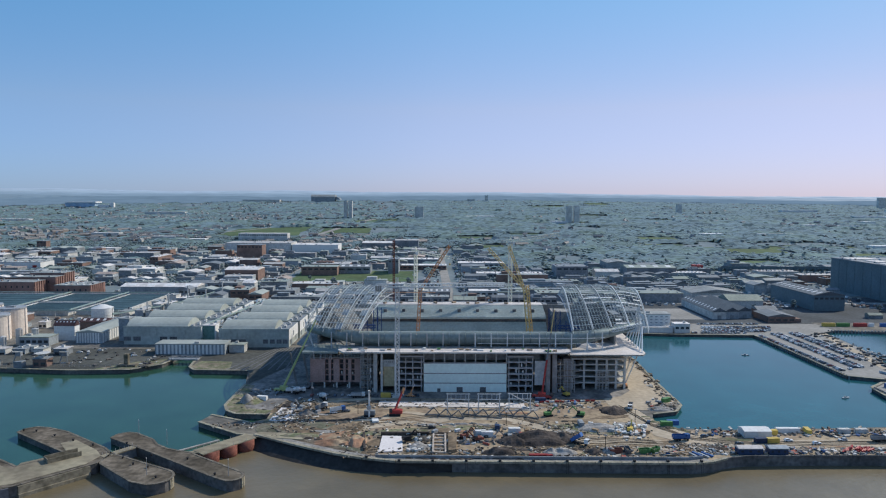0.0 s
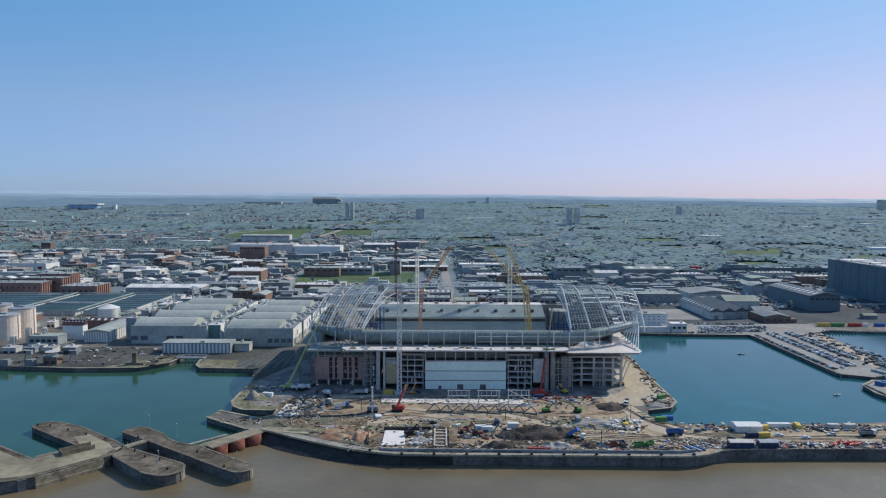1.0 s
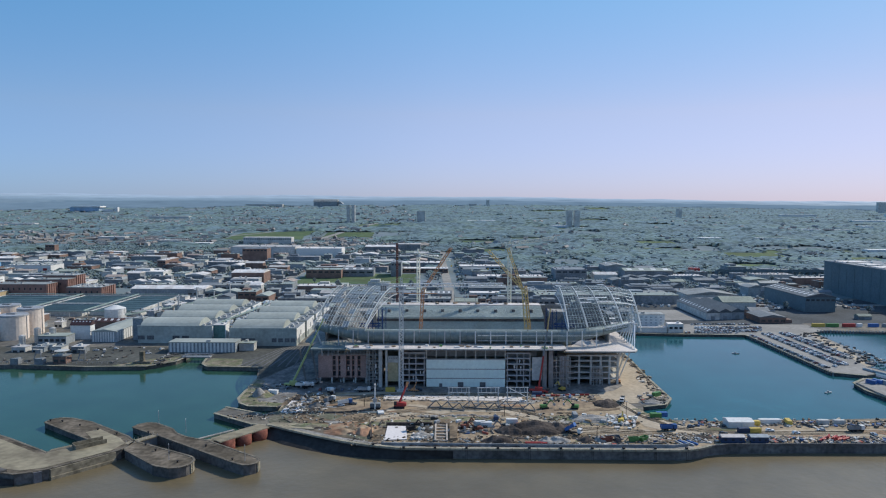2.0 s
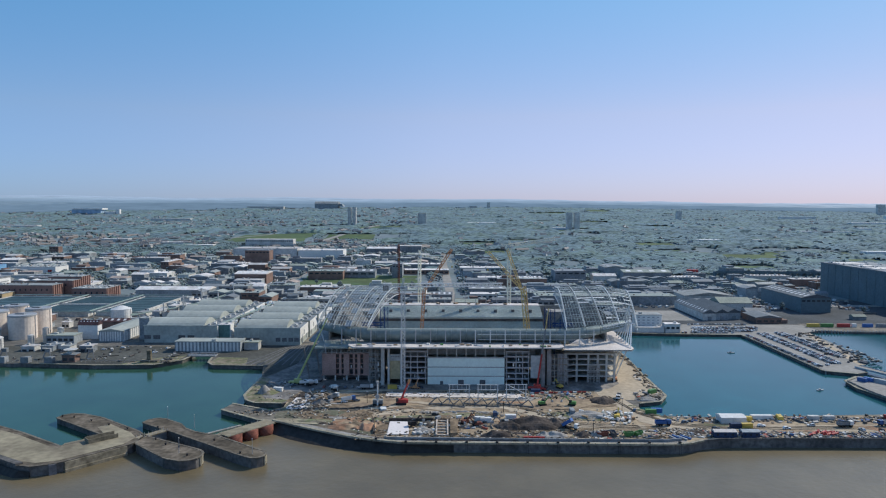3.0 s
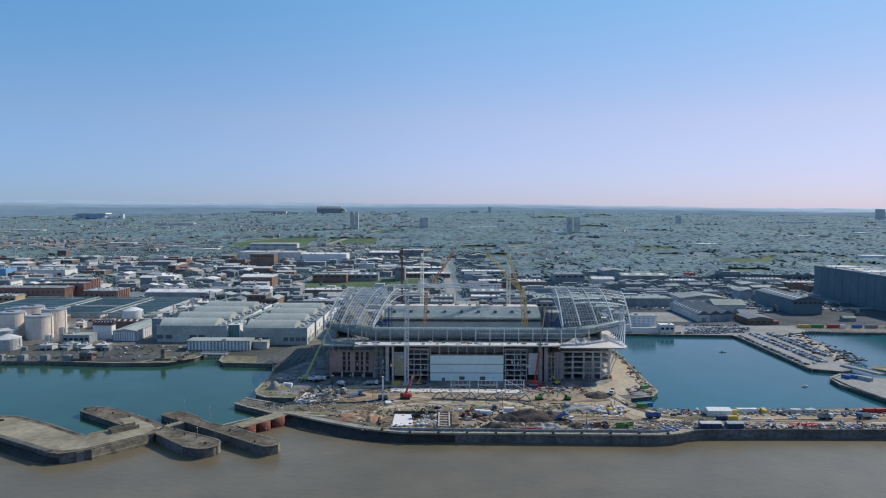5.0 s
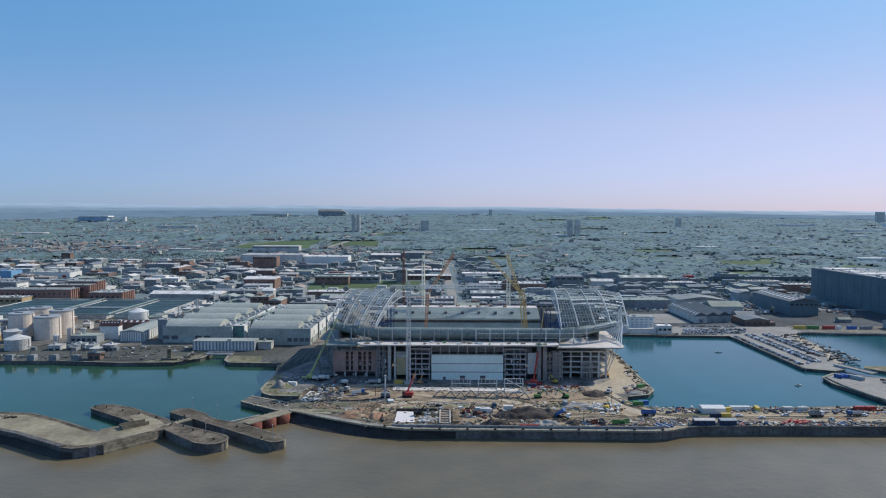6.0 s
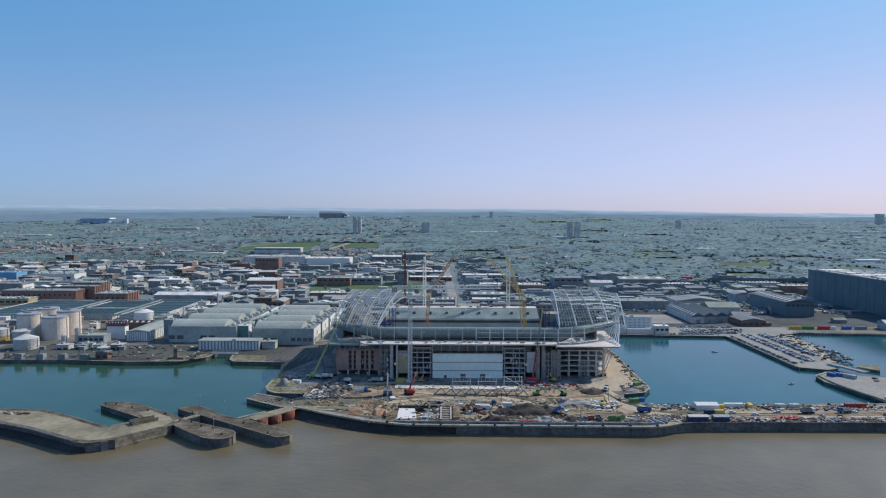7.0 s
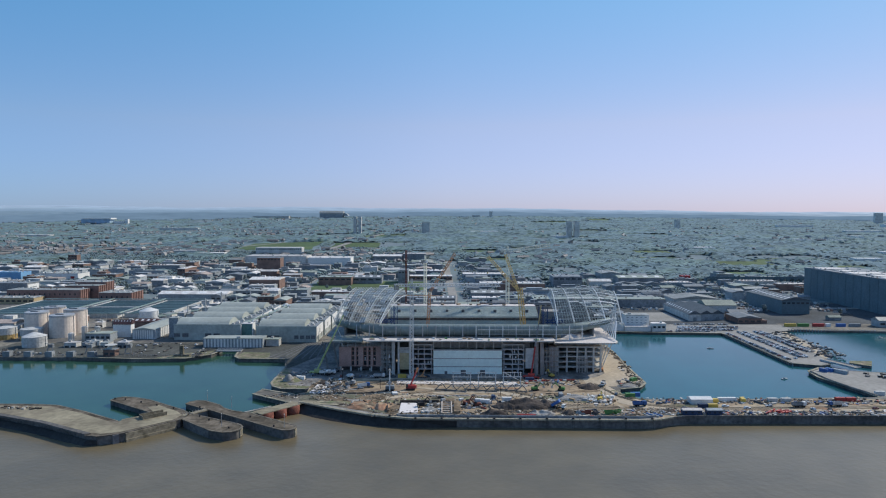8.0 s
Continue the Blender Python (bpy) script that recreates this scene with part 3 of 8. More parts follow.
# ---- lock gates ----
def lock_gate(a, b, z, w, label, curved=0):
    ob = thing("lock_gate", label, "lock gate")
    part("walkway", Shape().beam((*a, z + 0.2), (*b, z + 0.2), w, 0.5), M_ROADTOP, ob, "pale concrete walkway")
    part("leaf", Shape().beam((*a, -3), (*b, -3), w * 0.5, 6.0), M_RUST if curved else M_DWALL, ob)
    d = Vector((b[0] - a[0], b[1] - a[1], 0))
    side = Vector((d.y, -d.x, 0)).normalized()
    for i in range(curved):
        c = Vector((*a, 0)) + d * ((i + 0.5) / curved) + side * (w * 0.25)
        part("gate_drum", Shape().tube(c.x, c.y, -7, z + 0.05, d.length / curved * 0.44, n=20), M_RUST, ob, "rust-red curved steel gate", True)
    for i in range(8):
        for s in (-1, 1):
            p = Vector((*a, z + 0.45)) + d * ((i + 0.5) / 8) + side * (s * w * 0.46)
            part("rail_post", Shape().beam(p, p + Vector((0, 0, 1.1)), 0.12), M_GSTEEL, ob)
    return ob


lock_gate((-131, -104), (-112, -81), 0.2, 9, "rust-red dock gates under a pale roadway", 3)
lock_gate((-174, -109), (-164, -95), 0.0, 4, "dark timber lock gate with a walkway")
sheet("road", [(-137, -103), (-126, -98), (-109, -75), (-90, -77), (-84, -86), (-110, -82), (-117, -84), (-128, -105)], 0.5, M_ROADTOP, "pale concrete roadway over the dock gates", "road", 0.35)
solid("slipway", Shape().beam((-193.5, -141.4, -2.4), (-174.5, -119.4, -2.4), 1.8, 5.0).beam((-193.5, -141.6, -3.9), (-174.5, -119.6, -3.9), 3.0, 1.6), M_OLDCONC, "stained concrete facing on the side of the pier", "slipway", kind="structure")
# solid dark box put where the gate slot lies in shade
solid("gate_recess", Shape().obox((-197.5, -144.2, -2.2), (3.2, 2.2, 5.0), 0.6), M_DARK, "dark box standing in for the gate recess at the pier corner", "fender")
ob = thing("floating_boom", "yellow floating boom strung from the quay", "boom", group="")
for i in range(7):
    u = i / 7
    part("float", Shape().beam((-146 + 9 * u, -52 + 12 * u - 3 * math.sin(3 * u), -2.55), (-146 + 9 * (u + 0.13), -52 + 12 * (u + 0.13) - 3 * math.sin(3 * (u + 0.13)), -2.55), 0.7), M_YPAINT, ob)
solid("pontoon", Shape().beam((-145, -95, -2.9), (-129, -79, -2.9), 1.6, 1.2), M_GRAVEL, "long grey floating pontoon by the lock", "pontoon")
for x, y, z in ((-150, -93, 0.4), (-108, -131, 0.4), (-144, -130, 0.4), (-170, -79, 0.4)):
    ob = thing("mooring_post", "dark iron light post standing on the pier", "post", x, y, z)
    part("post", Shape().tube(0, 0, 0, 7.5, 0.16, 0.1, 8), M_GSTEEL, ob)
    part("lamp", Shape().box(-0.14, 0.14, -0.25, 0.14, 7.4, 7.7), M_WPAINT, ob)
ob = thing("concrete_hut", "weathered pale concrete walls standing on the pier", "hut", -191, -111, 0.46, 45)
for y in (-3.0, 2.6):
    part("wall", Shape().box(-7, 7, y, y + 0.4, 0, 2.2), M_OLDCONC, ob)
part("wall", Shape().box(-7.4, -7.0, -3, 3, 0, 2.0), M_OLDCONC, ob)
rnd = random.Random(5)
bollard = thing("bollard", "squat black iron bollard on the pier edge", "bollard", -232, -74, 0.46, 0, "pier bollards")
part("stem", Shape().tube(0, 0, 0, 0.7, 0.4, 0.35, 10), M_BLACK, bollard)
part("cap", Shape().tube(0, 0, 0.7, 1.0, 0.6, 0.5, 10), M_BLACK, bollard)
for i in range(1, 36, 3):
    u = i / 35
    if i < 12:
        x, y = -229 + 48 * i / 11, -71 - 26 * i / 11 + rnd.uniform(-5, 0)
    elif i < 24:
        x, y = -176 + 68 * (i - 12) / 11, -81 - 49 * (i - 12) / 11 - rnd.uniform(0, 10)
    else:
        x, y = -166 + 30 * (i - 24) / 11, -112 - 20 * (i - 24) / 11 + rnd.uniform(-4, 3)
    copy_thing(bollard, pose(x, y, 0.46))
s = Shape()
for i in range(26):
    x = -292 + i * 1.0
    s.obox((x + rnd.uniform(-1, 1), -94 - (x + 292) * 0.12 + rnd.uniform(-2, 2), 0.8), (rnd.uniform(0.8, 2.2), rnd.uniform(0.8, 1.6), rnd.uniform(0.6, 1.2)), rnd.uniform(0, 3))
solid("rubble", s, M_JUNK, "broken concrete blocks dumped on the breakwater", "rubble", kind="stuff")


# ---- building site: surfaces ----
SITE = [(-110, -80), (-104, -80), (-92, -87), (-80, -94), (-66, -102), (-50, -108), (-36, -112), (68, -113.5), (102, -114), (112, -112), (128, -105.5), (330, -103),
        (330, -68), (224, -66), (140, -71), (103, -69), (99, -55), (98, -18), (124, -24), (126, 26), (129, 90), (116, 90), (112, 0), (96, -14), (-100, -14), (-112, -38)]
sheet("site_ground", SITE, 0.05, M_EARTH, "sandy brown earth of the building site, rutted by wheels", "ground", 0.1)
sheet("pavement", [(-140, -28), (-112, -38), (-100, -14), (96, -14), (112, 0), (114, 90), (-118, 90), (-139, 17)], 0.04, M_HARD, "dark trodden hardcore round the stadium", "pavement", 0.1)
sheet("road", [(-98, -24), (-60, -13), (90, -15), (120, 2), (122, 60), (113, 60), (111, 10), (88, -22), (-60, -21), (-98, -33)], 0.10, M_HAUL, "pale sandy haul road", "road", 0.1)
sheet("road", [(88, -18), (97, -30), (104, -62), (116, -78), (140, -85), (330, -79), (330, -92), (140, -95), (110, -92), (95, -78), (90, -50), (84, -28)], 0.12, M_HAUL, "pale sandy haul road along the quay", "road", 0.1)
sheet("road", [(-60, -60), (-20, -45), (24, -44), (42, -58), (56, -80), (96, -84), (96, -92), (50, -88), (34, -66), (20, -54), (-20, -54), (-56, -70)], 0.11, M_HAUL, "pale sandy track across the site", "road", 0.1)
sheet("road", [(84, -26), (100, -36), (108, -36), (126, -22), (127, 90), (105, 90), (105, 4), (96, -8), (84, -14)], 0.16, M_HAUL, "pale sandy apron beside the stadium", "road", 0.12)
sheet("red_earth", [(-104, -78), (-70, -72), (-52, -74), (-48, -88), (-52, -107), (-66, -100), (-84, -90)], 0.09, M_RED_EARTH, "reddish churned earth beside the river wall", "ground", 0.1)
sheet("apron", [(-111, -79), (-105, -82), (-94, -89), (-82, -96), (-67, -104), (-52, -110), (-36, -114), (-36, -111.5), (-50, -106), (-62, -97), (-74, -88), (-88, -80), (-104, -74)], 0.17, M_PIER, "grey worn stone apron behind the river wall", "pavement", 0.12)
# dark earth whose colour also takes in the shadows lying on it
sheet("dark_ground", [(-109, -72), (-88, -78), (-70, -75), (-56, -66), (-66, -54), (-80, -44), (-86, -26), (-108, -18), (-113, -40), (-105, -48)], 0.145, M_TROD, "dark trodden earth and rubble, with shadows painted in, at the quay's corner", "ground", 0.1)
sheet("dark_ground", [(-60, -96), (-48, -84), (-46, -77), (-12, -76), (6, -78), (4, -82), (-30, -80.5), (-48, -103), (-52, -106)], 0.105, M_TROD, "dark edge of an excavation", "ground", 0.1)
sheet("old_quay", [(-109, -77), (-104.5, -80), (-94, -87), (-82, -94), (-67, -102), (-54, -107.5), (-53, -99), (-66, -91), (-80, -85), (-94, -76), (-103, -66), (-112, -60), (-113, -70)], 0.155, M_OLDSETT, "grey-green weathered stone paving along the old quay wall", "ground", 0.1)
sheet("old_quay", [(-112, -59), (-103, -65), (-92, -62), (-76, -70), (-72, -62), (-88, -54), (-97, -46), (-110, -42)], 0.16, M_OLDSETT, "grey-green weathered paving at the quay's corner", "ground", 0.1)
sheet("moss_patch", [(-142, 16), (-141, -28), (-137, -37), (-131, -42.5), (-114, -43.5), (-112, -38), (-128, -34), (-134, -20), (-136, 14)], 0.15, M_SCRUB, "mossy edge of the old quay", "ground", 0.1)
sheet("scrub_strip", [(-66, -77), (-48, -71), (-8, -63), (14, -64), (14, -70), (-8, -71), (-46, -79)], 0.13, M_SCRUB, "strip of greenish scrub and debris", "ground", 0.1)
sheet("scrub_strip", [(40, -66), (52, -60), (80, -64), (92, -74), (70, -78), (50, -72)], 0.14, M_SCRUB, "patch of greenish rubble and scrub", "ground", 0.1)
sheet("walkway", [(-110, -79.5), (-94, -87.5), (-82, -94.5), (-67, -102.5), (-52, -108.5), (-36, -112.5), (68, -114), (102, -114.5), (111, -112.5)]
      + [(109, -109.5), (100, -111.5), (68, -111), (-36, -109.5), (-51, -105.5), (-65, -99.5), (-80, -91.5), (-92, -84.5)], 0.3, M_GRAVEL, "grey path along the top of the river wall", "pavement", 0.3)
coping([(-111, -79), (-105, -82), (-94, -89), (-82, -96), (-67, -104), (-52, -110), (-36, -114), (68, -115.5), (102, -116), (111, -114), (119, -109.5)], 1.8, 0.9)
coping([(119, -109.5), (129, -107), (162, -106), (330, -105.5)], 0.7, 0.7, "dark worn stone coping along the quay edge", M_STONE)
coping([(-147, -58), (-120, -77), (-111, -79)])
coping([(-144, -46), (-119, -59)])
coping([(-143, 17), (-142, -28), (-138, -38), (-131, -44), (-114, -45)])
coping([(105, -43), (120, -38), (127, -26), (128, 26), (131, 81), (132, 193), (200, 185), (266, 182), (267, 172), (266, 42), (286, 33)])
coping([(297, 16), (280, 25), (265, 13), (262, -6), (269, -41), (272, -62)], 2.2)
coping([(-329, 57), (-278, 52), (-235, 54), (-219, 70), (-217, 82)])
coping([(-199, 80), (-196, 62), (-190, 54), (-151, 52)])
for i in range(11):
    x = -50 + i * 15.5
    ob = thing("ladder_recess", "dark iron fender ladder on the river wall", "ladder", x, -115.1 if x > -40 else -110.6, 0, 0, "river wall ladders")
    for dx in (-0.4, 0.4):
        part("rail", Shape().beam((dx, -1.1, -5), (dx, -1.1, 0.9), 0.12), M_SHADE_STONE, ob)
    part("post", Shape().box(-0.6, 0.6, -0.6, 0.6, 0.9, 1.7), M_BLACK, ob)

# ---- the stadium under construction ----
stadium = thing("stadium", "large stadium under construction with bare concrete frame and steel roof arches", "stadium")


def sp(name, shape, material, label="", smooth=False):
    return part(name, shape, material, stadium, label, smooth)


def frame_block(x0, x1, y, depth, floors, cols, material, cw=0.8):
    """Floor slabs and columns of an open frame; dark back wall."""
    for z in floors:
        sp("floor_slab", Shape().box(x0, x1, y, y + depth, z - 0.55, z + 0.35), material)
    for x in cols:
        sp("column", Shape().box(x - cw / 2, x + cw / 2, y - 0.15, y + cw, 0, floors[-1] - 0.56), material)
        sp("column", Shape().box(x - cw / 2, x + cw / 2, y + depth * 0.55, y + depth * 0.55 + cw, 0, floors[-1] - 0.56), material)
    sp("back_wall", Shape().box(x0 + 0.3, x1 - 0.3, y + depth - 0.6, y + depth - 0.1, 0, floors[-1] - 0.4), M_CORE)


# brick corner block with slot windows
BY = 9.0
sp("brick_wall", Shape().box(-99, -89.4, BY, BY + 14, 3.8, 19), M_SBRICK, "red brick wall panel")
sp("brick_wall", Shape().box(-99, -98.4, BY + 14, BY + 60, 3.8, 19), M_SBRICK)
for x0, x1 in ((-87.3, -85.6), (-84.1, -80.2), (-77.8, -76.3), (-74.7, -72.6), (-70.6, -66.5)):
    sp("brick_pier", Shape().box(x0, x1, BY, BY + 3, 3.8, 19), M_SBRICK)
for z0, z1 in ((3.8, 4.6), (8.0, 8.7), (11.7, 12.3), (15.3, 15.9), (18.4, 19.3)):
    sp("spandrel", Shape().box(-89.4, -66.5, BY + 0.9, BY + 2.5, z0, z1), M_SBRICK)
for x in (-88.4, -85.0, -79.0, -75.5, -71.6):
    for z in (4.7, 8.8, 12.4, 16.0):
        sp("window", Shape().box(x - 0.9, x + 0.9, BY + 1.8, BY + 2.0, z, z + 2.8), M_GLASS)
for x in (-98, -90, -82, -74, -67):
    sp("column", Shape().box(x - 0.5, x + 0.5, BY + 0.4, BY + 1.4, 0, 3.8), M_CONC)
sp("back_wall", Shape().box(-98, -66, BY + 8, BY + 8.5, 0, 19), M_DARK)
sp("floor_slab", Shape().box(-99, -66, BY + 0.5, BY + 45, 19.3, 20.0), M_DCONC)
for i in range(14):
    sp("upstand", Shape().beam((-97 + i * 2.2, BY + 1.5, 20.0), (-97 + i * 2.2, BY + 1.5, 21.2), 0.3), M_GSTEEL)
sp("floor_slab", Shape().box(-103, -80.2, 3, 26, 23.6, 24.6), M_BAND, "dark edge deck over the brick block")
for x in (-110, -102):
    sp("raking_column", Shape().beam((x + 3, 8, 0), (x - 1, 6, 23.6), 0.9), M_STAND)
# centre of the west side
frame_block(-66, -55.5, 5, 14, (4, 8, 12, 16, 20, 24), (-65.3, -61.5, -57), M_DCONC)
sp("stair_core", Shape().box(-57.5, -55.2, -1.0, 3.5, 0, 25.3), M_CONC, "pale concrete core")
sp("panel", Shape().box(-51.4, -44.6, 0.4, 0.8, 16.2, 20.5), M_LWALL, "grey panel with round openings")
for i in range(5):
    sp("opening", Shape().tube(-50.4 + i * 1.2, 0.0, 0, 0.5, 0.3, n=8), M_DARK).matrix_basis = pose(0, 0.42, 19.2, 90, 0, 0) @ Matrix.Translation((0, 0, 0))
sp("membrane", Shape().box(-51.4, -44.6, 1.0, 1.2, 3.5, 16.2), mat("ochre_membrane", (0.50, 0.42, 0.26), 0.8), "ochre sheeting")
for x in (-52.4, -43.8):
    sp("column", Shape().box(x - 0.7, x + 0.7, -0.2, 1.4, 0, 25.3), M_CONC)
frame_block(-42.8, -26.6, 1.5, 15, (3.8, 7.6, 11.4, 15.2, 19.0, 22.5), (-42, -37.5, -33, -27.5), M_GSTEEL, 0.6)
# the large white wall
for z0, z1 in ((0.2, 5.5), (6.1, 11.7), (12.3, 18.2)):
    sp("cladding_panel", Shape().box(-26, 26, -0.1, 0.5, z0, z1), M_WHITE, "pale wrapped cladding band")
sp("joint", Shape().box(-26, 26, 0.02, 0.4, 0, 18.2), M_DCONC)
for x in (-3.4, 11.2):
    sp("door", Shape().box(x - 1.9, x + 1.9, -0.35, -0.12, 0, 3.3), M_DARK, "black doorway")
sp("door", Shape().box(-17.5, -15.5, -0.3, -0.12, 0, 2.4), M_DARK)
sp("parapet", Shape().box(-26.2, 26.2, -0.4, 0.8, 18.2, 18.9), M_GSTEEL)
for i in range(9):
    sp("column", Shape().box(-26 + i * 6.5 - 0.3, -26 + i * 6.5 + 0.3, 0.5, 1.1, 18.9, 25.3), M_CONC)
sp("back_wall", Shape().box(-44, 48, 8, 8.5, 18.9, 25.3), M_DCONC)
frame_block(26.8, 43, 1.5, 15, (3.8, 7.6, 11.4, 15.2, 19.0, 22.5), (27.6, 34, 38.5, 42.6), M_GSTEEL, 0.6)
sp("panel", Shape().box(43.8, 50.6, 0.6, 1.0, 4.5, 20), M_LWALL, "pale pinkish wall panel")
for z in (9.0, 14.5):
    sp("joint", Shape().box(43.8, 50.6, 0.45, 0.6, z, z + 0.5), M_GSTEEL)
sp("core_wall", Shape().box(50.8, 53.3, -1.5, 6, 0, 24.6), M_CORE, "bare brown concrete core")
sp("core_wall", Shape().box(54.6, 57.3, -1.5, 6, 0, 24.6), M_CORE)
sp("core_wall", Shape().box(62.5, 67, 3, 12, 0, 20.4), M_CORE)


def scaffold(x0, x1, y, top, lift=2.0):
    """Tube scaffold: two rows of standards, ledgers, boards and some braces."""
    n, k = max(2, round((x1 - x0) / 2.2)), int(top / lift)
    for i in range(n + 1):
        x = x0 + (x1 - x0) * i / n
        sp("scaffold_standard", Shape().beam((x, y, 0), (x, y, top), 0.16).beam((x, y + 1.2, 0), (x, y + 1.2, top), 0.16), M_GSTEEL)
    for j in range(1, k + 1):
        z = j * lift
        sp("scaffold_ledger", Shape().beam((x0, y, z), (x1, y, z), 0.13).beam((x0, y, z + 1), (x1, y, z + 1), 0.1), M_GSTEEL)
        if j % 2:
            sp("scaffold_board", Shape().box(x0, x1, y + 0.1, y + 1.1, z + 0.06, z + 0.16), M_TIMBER)
    for i in range(0, n, 2):
        sp("scaffold_brace", Shape().beam((x0 + (x1 - x0) * i / n, y - 0.1, 0), (x0 + (x1 - x0) * (i + 1) / n, y - 0.1, top), 0.12), M_GSTEEL)


scaffold(57.6, 69, -0.4, 20)
scaffold(84, 92, 5.8, 12)
scaffold(-66, -57.8, 3.2, 23)

frame_block(57, 73, 7, 14, (4, 8, 12, 16), (58, 63, 68), M_DCONC)
# open concrete frame at the far corner
frame_block(68, 103, 8, 24, (4.2, 8.2, 12.2, 16.0, 19.6), (69, 76.5, 84.5, 91, 97, 102.5), M_CONC, 1.3)
sp("scaffold_sheet", Shape().box(85, 91, 14, 14.2, 4.4, 12), M_DCONC)
sp("scaffold", Shape().truss((88, 12, 0), (88, 12, 17), 3.0, 0.14), M_GSTEEL)
for i in range(46):
    x = rnd.choice((rnd.uniform(-86, -67), rnd.uniform(-65, -57), rnd.uniform(-42, -28), rnd.uniform(28, 42), rnd.uniform(69, 102)))
    z = rnd.choice((0.3, 4.3, 8.2, 12.0, 15.8))
    y = 10.6 if abs(x) > 60 else 2.4
    sp("site_panel", Shape().box(x - 0.2, x + rnd.uniform(0.2, 0.7), y, y + 0.15, z, z + rnd.uniform(1.2, 2.6)), M_WPAINT)
# terrace deck and the corner deck
sp("terrace_deck", Shape().prism([(-76, -4.5), (62, -4.5), (66, -2), (66, 5), (-80, 5), (-80, 2)], 25.6, 26.5, 0, 1), [M_CONC, M_DECK], "pale terrace slab along the upper level")
# rear of the terrace coloured darker for the shadow under the fascia
sp("inner_deck", Shape().box(-80, 66, 5.02, 16, 25.4, 26.4), M_DCONC)
sp("corner_deck", Shape().prism([(62, 5.1), (66.1, 5.1), (66.1, 0.5), (112, 0.2), (115, 6), (117, 70), (100, 70), (74, 20), (62, 16)], 23.2, 24.1, 0, 1), [M_DCONC, M_DECK], "pale deck wrapping round the corner")
for i in range(5):
    sp("raking_column", Shape().beam((104 + i * 2.4, 14 + i * 12, 0), (112.5 + i * 0.5, 12 + i * 12, 23.2), 0.7), M_STEEL)
sp("corner_deck", Shape().prism([(-78, 14), (-100, 16), (-112, 30), (-112, 70), (-98, 70), (-78, 20)], 23.6, 24.4), M_DCONC)


def band(x0, x1, n):
    """The bulging upper fascia: a swept curve that turns back and lifts at both ends."""
    prof = [(2.0, 26.7), (-0.6, 27.6), (-1.9, 29.6), (-2.2, 31.8), (-1.5, 33.8), (0.4, 35.2), (2.4, 35.6), (2.4, 34.6)]
    s = Shape()
    for i in range(n + 1):
        x = x0 + (x1 - x0) * i / n
        a = max(0.0, abs(x - 2) - 68)
        for dy, z in prof:
            s.v.append((x, 13.5 + dy + corner(x), z + a * 0.07 + (35.6 - z) * min(0.5, a * 0.010)))
    k = len(prof)
    for i in range(n):
        for j in range(k - 1):
            s.f.append((i * k + j, (i + 1) * k + j, (i + 1) * k + j + 1, i * k + j + 1)), s.m.append(0)
    return s


def corner(x):
    a = max(0.0, abs(x - 2) - 68)
    return a * a * 0.0095


for i in range(21):
    x = -104 + i * 10.45
    sp("fascia_panel", band(x + 0.12, x + 10.33, 3), M_BAND, "" if i else "bulging grey metal fascia panel", True)
for i in range(18):
    x = -86 + i * 10.3
    y = 9.8 + corner(x)
    sp("post", Shape().box(x - 0.35, x + 0.35, y, y + 0.6, 26.6 if -78 < x < 66 else 24.1, 35.4), M_STEEL if x > 0 else M_GSTEEL)
for i in range(8):
    x = 8.2 + i * 10.3
    for z in (29, 32.5):
        sp("rail", Shape().beam((x, 9.7, z), (x + 10.3, 9.7 + (3 if i == 7 else 0), z), 0.25), M_STEEL)
for i in range(16):
    x = -76 + i * 9.4
    sp("guard_rail", Shape().beam((x, -4.2, 27.5), (x + 9.2, -4.2, 27.5), 0.12), M_STEEL)

r = random.Random(17)
for i in range(26):
    x = r.uniform(-74, 62)
    sp("crate", Shape().obox((x, r.uniform(-3, 4), 27.0), (r.uniform(1, 4), r.uniform(0.8, 1.6), r.uniform(0.5, 1.2)), r.uniform(-0.3, 0.3)), (M_GOODS, M_GREEN, M_WPAINT, M_GSTEEL, M_TIMBER)[i % 5])
for i in range(9):
    x = -96 + r.uniform(0, 22)
    sp("scaffold_tube", Shape().beam((x, r.uniform(1, 4), 20), (x + r.uniform(-1, 1), r.uniform(1, 4), 20 + r.uniform(4, 7)), 0.18), M_GSTEEL)

# bowl: pitch, terraces
sp("pitch", Shape().box(-58, 62, 45, 122, 0.05, 0.3), M_EARTH, "bare earth pitch")


def rake(x0, x1, y0, z0, y1, z1, n, axis="y"):
    """A stepped terrace: one profile drawn out along its length."""
    s = Shape()
    run0, run1 = (y0, y1) if axis == "y" else (x0, x1)
    prof = []
    for i in range(n):
        z = z0 + (z1 - z0) * (i + 1) / n
        prof += [(run0 + (run1 - run0) * i / n, z), (run0 + (run1 - run0) * (i + 1) / n, z)]
    prof += [(run1, z1 - 1.6), (run0, z0 - 1.4)]
    k = len(prof)
    for e in ((x0, x1) if axis == "y" else (y0, y1)):
        s.v += [(e, p, z) if axis == "y" else (p, e, z) for p, z in prof]
    s.f = [(i, (i + 1) % k, k + (i + 1) % k, k + i) for i in range(k)]
    s.m = [0] * k
    return s


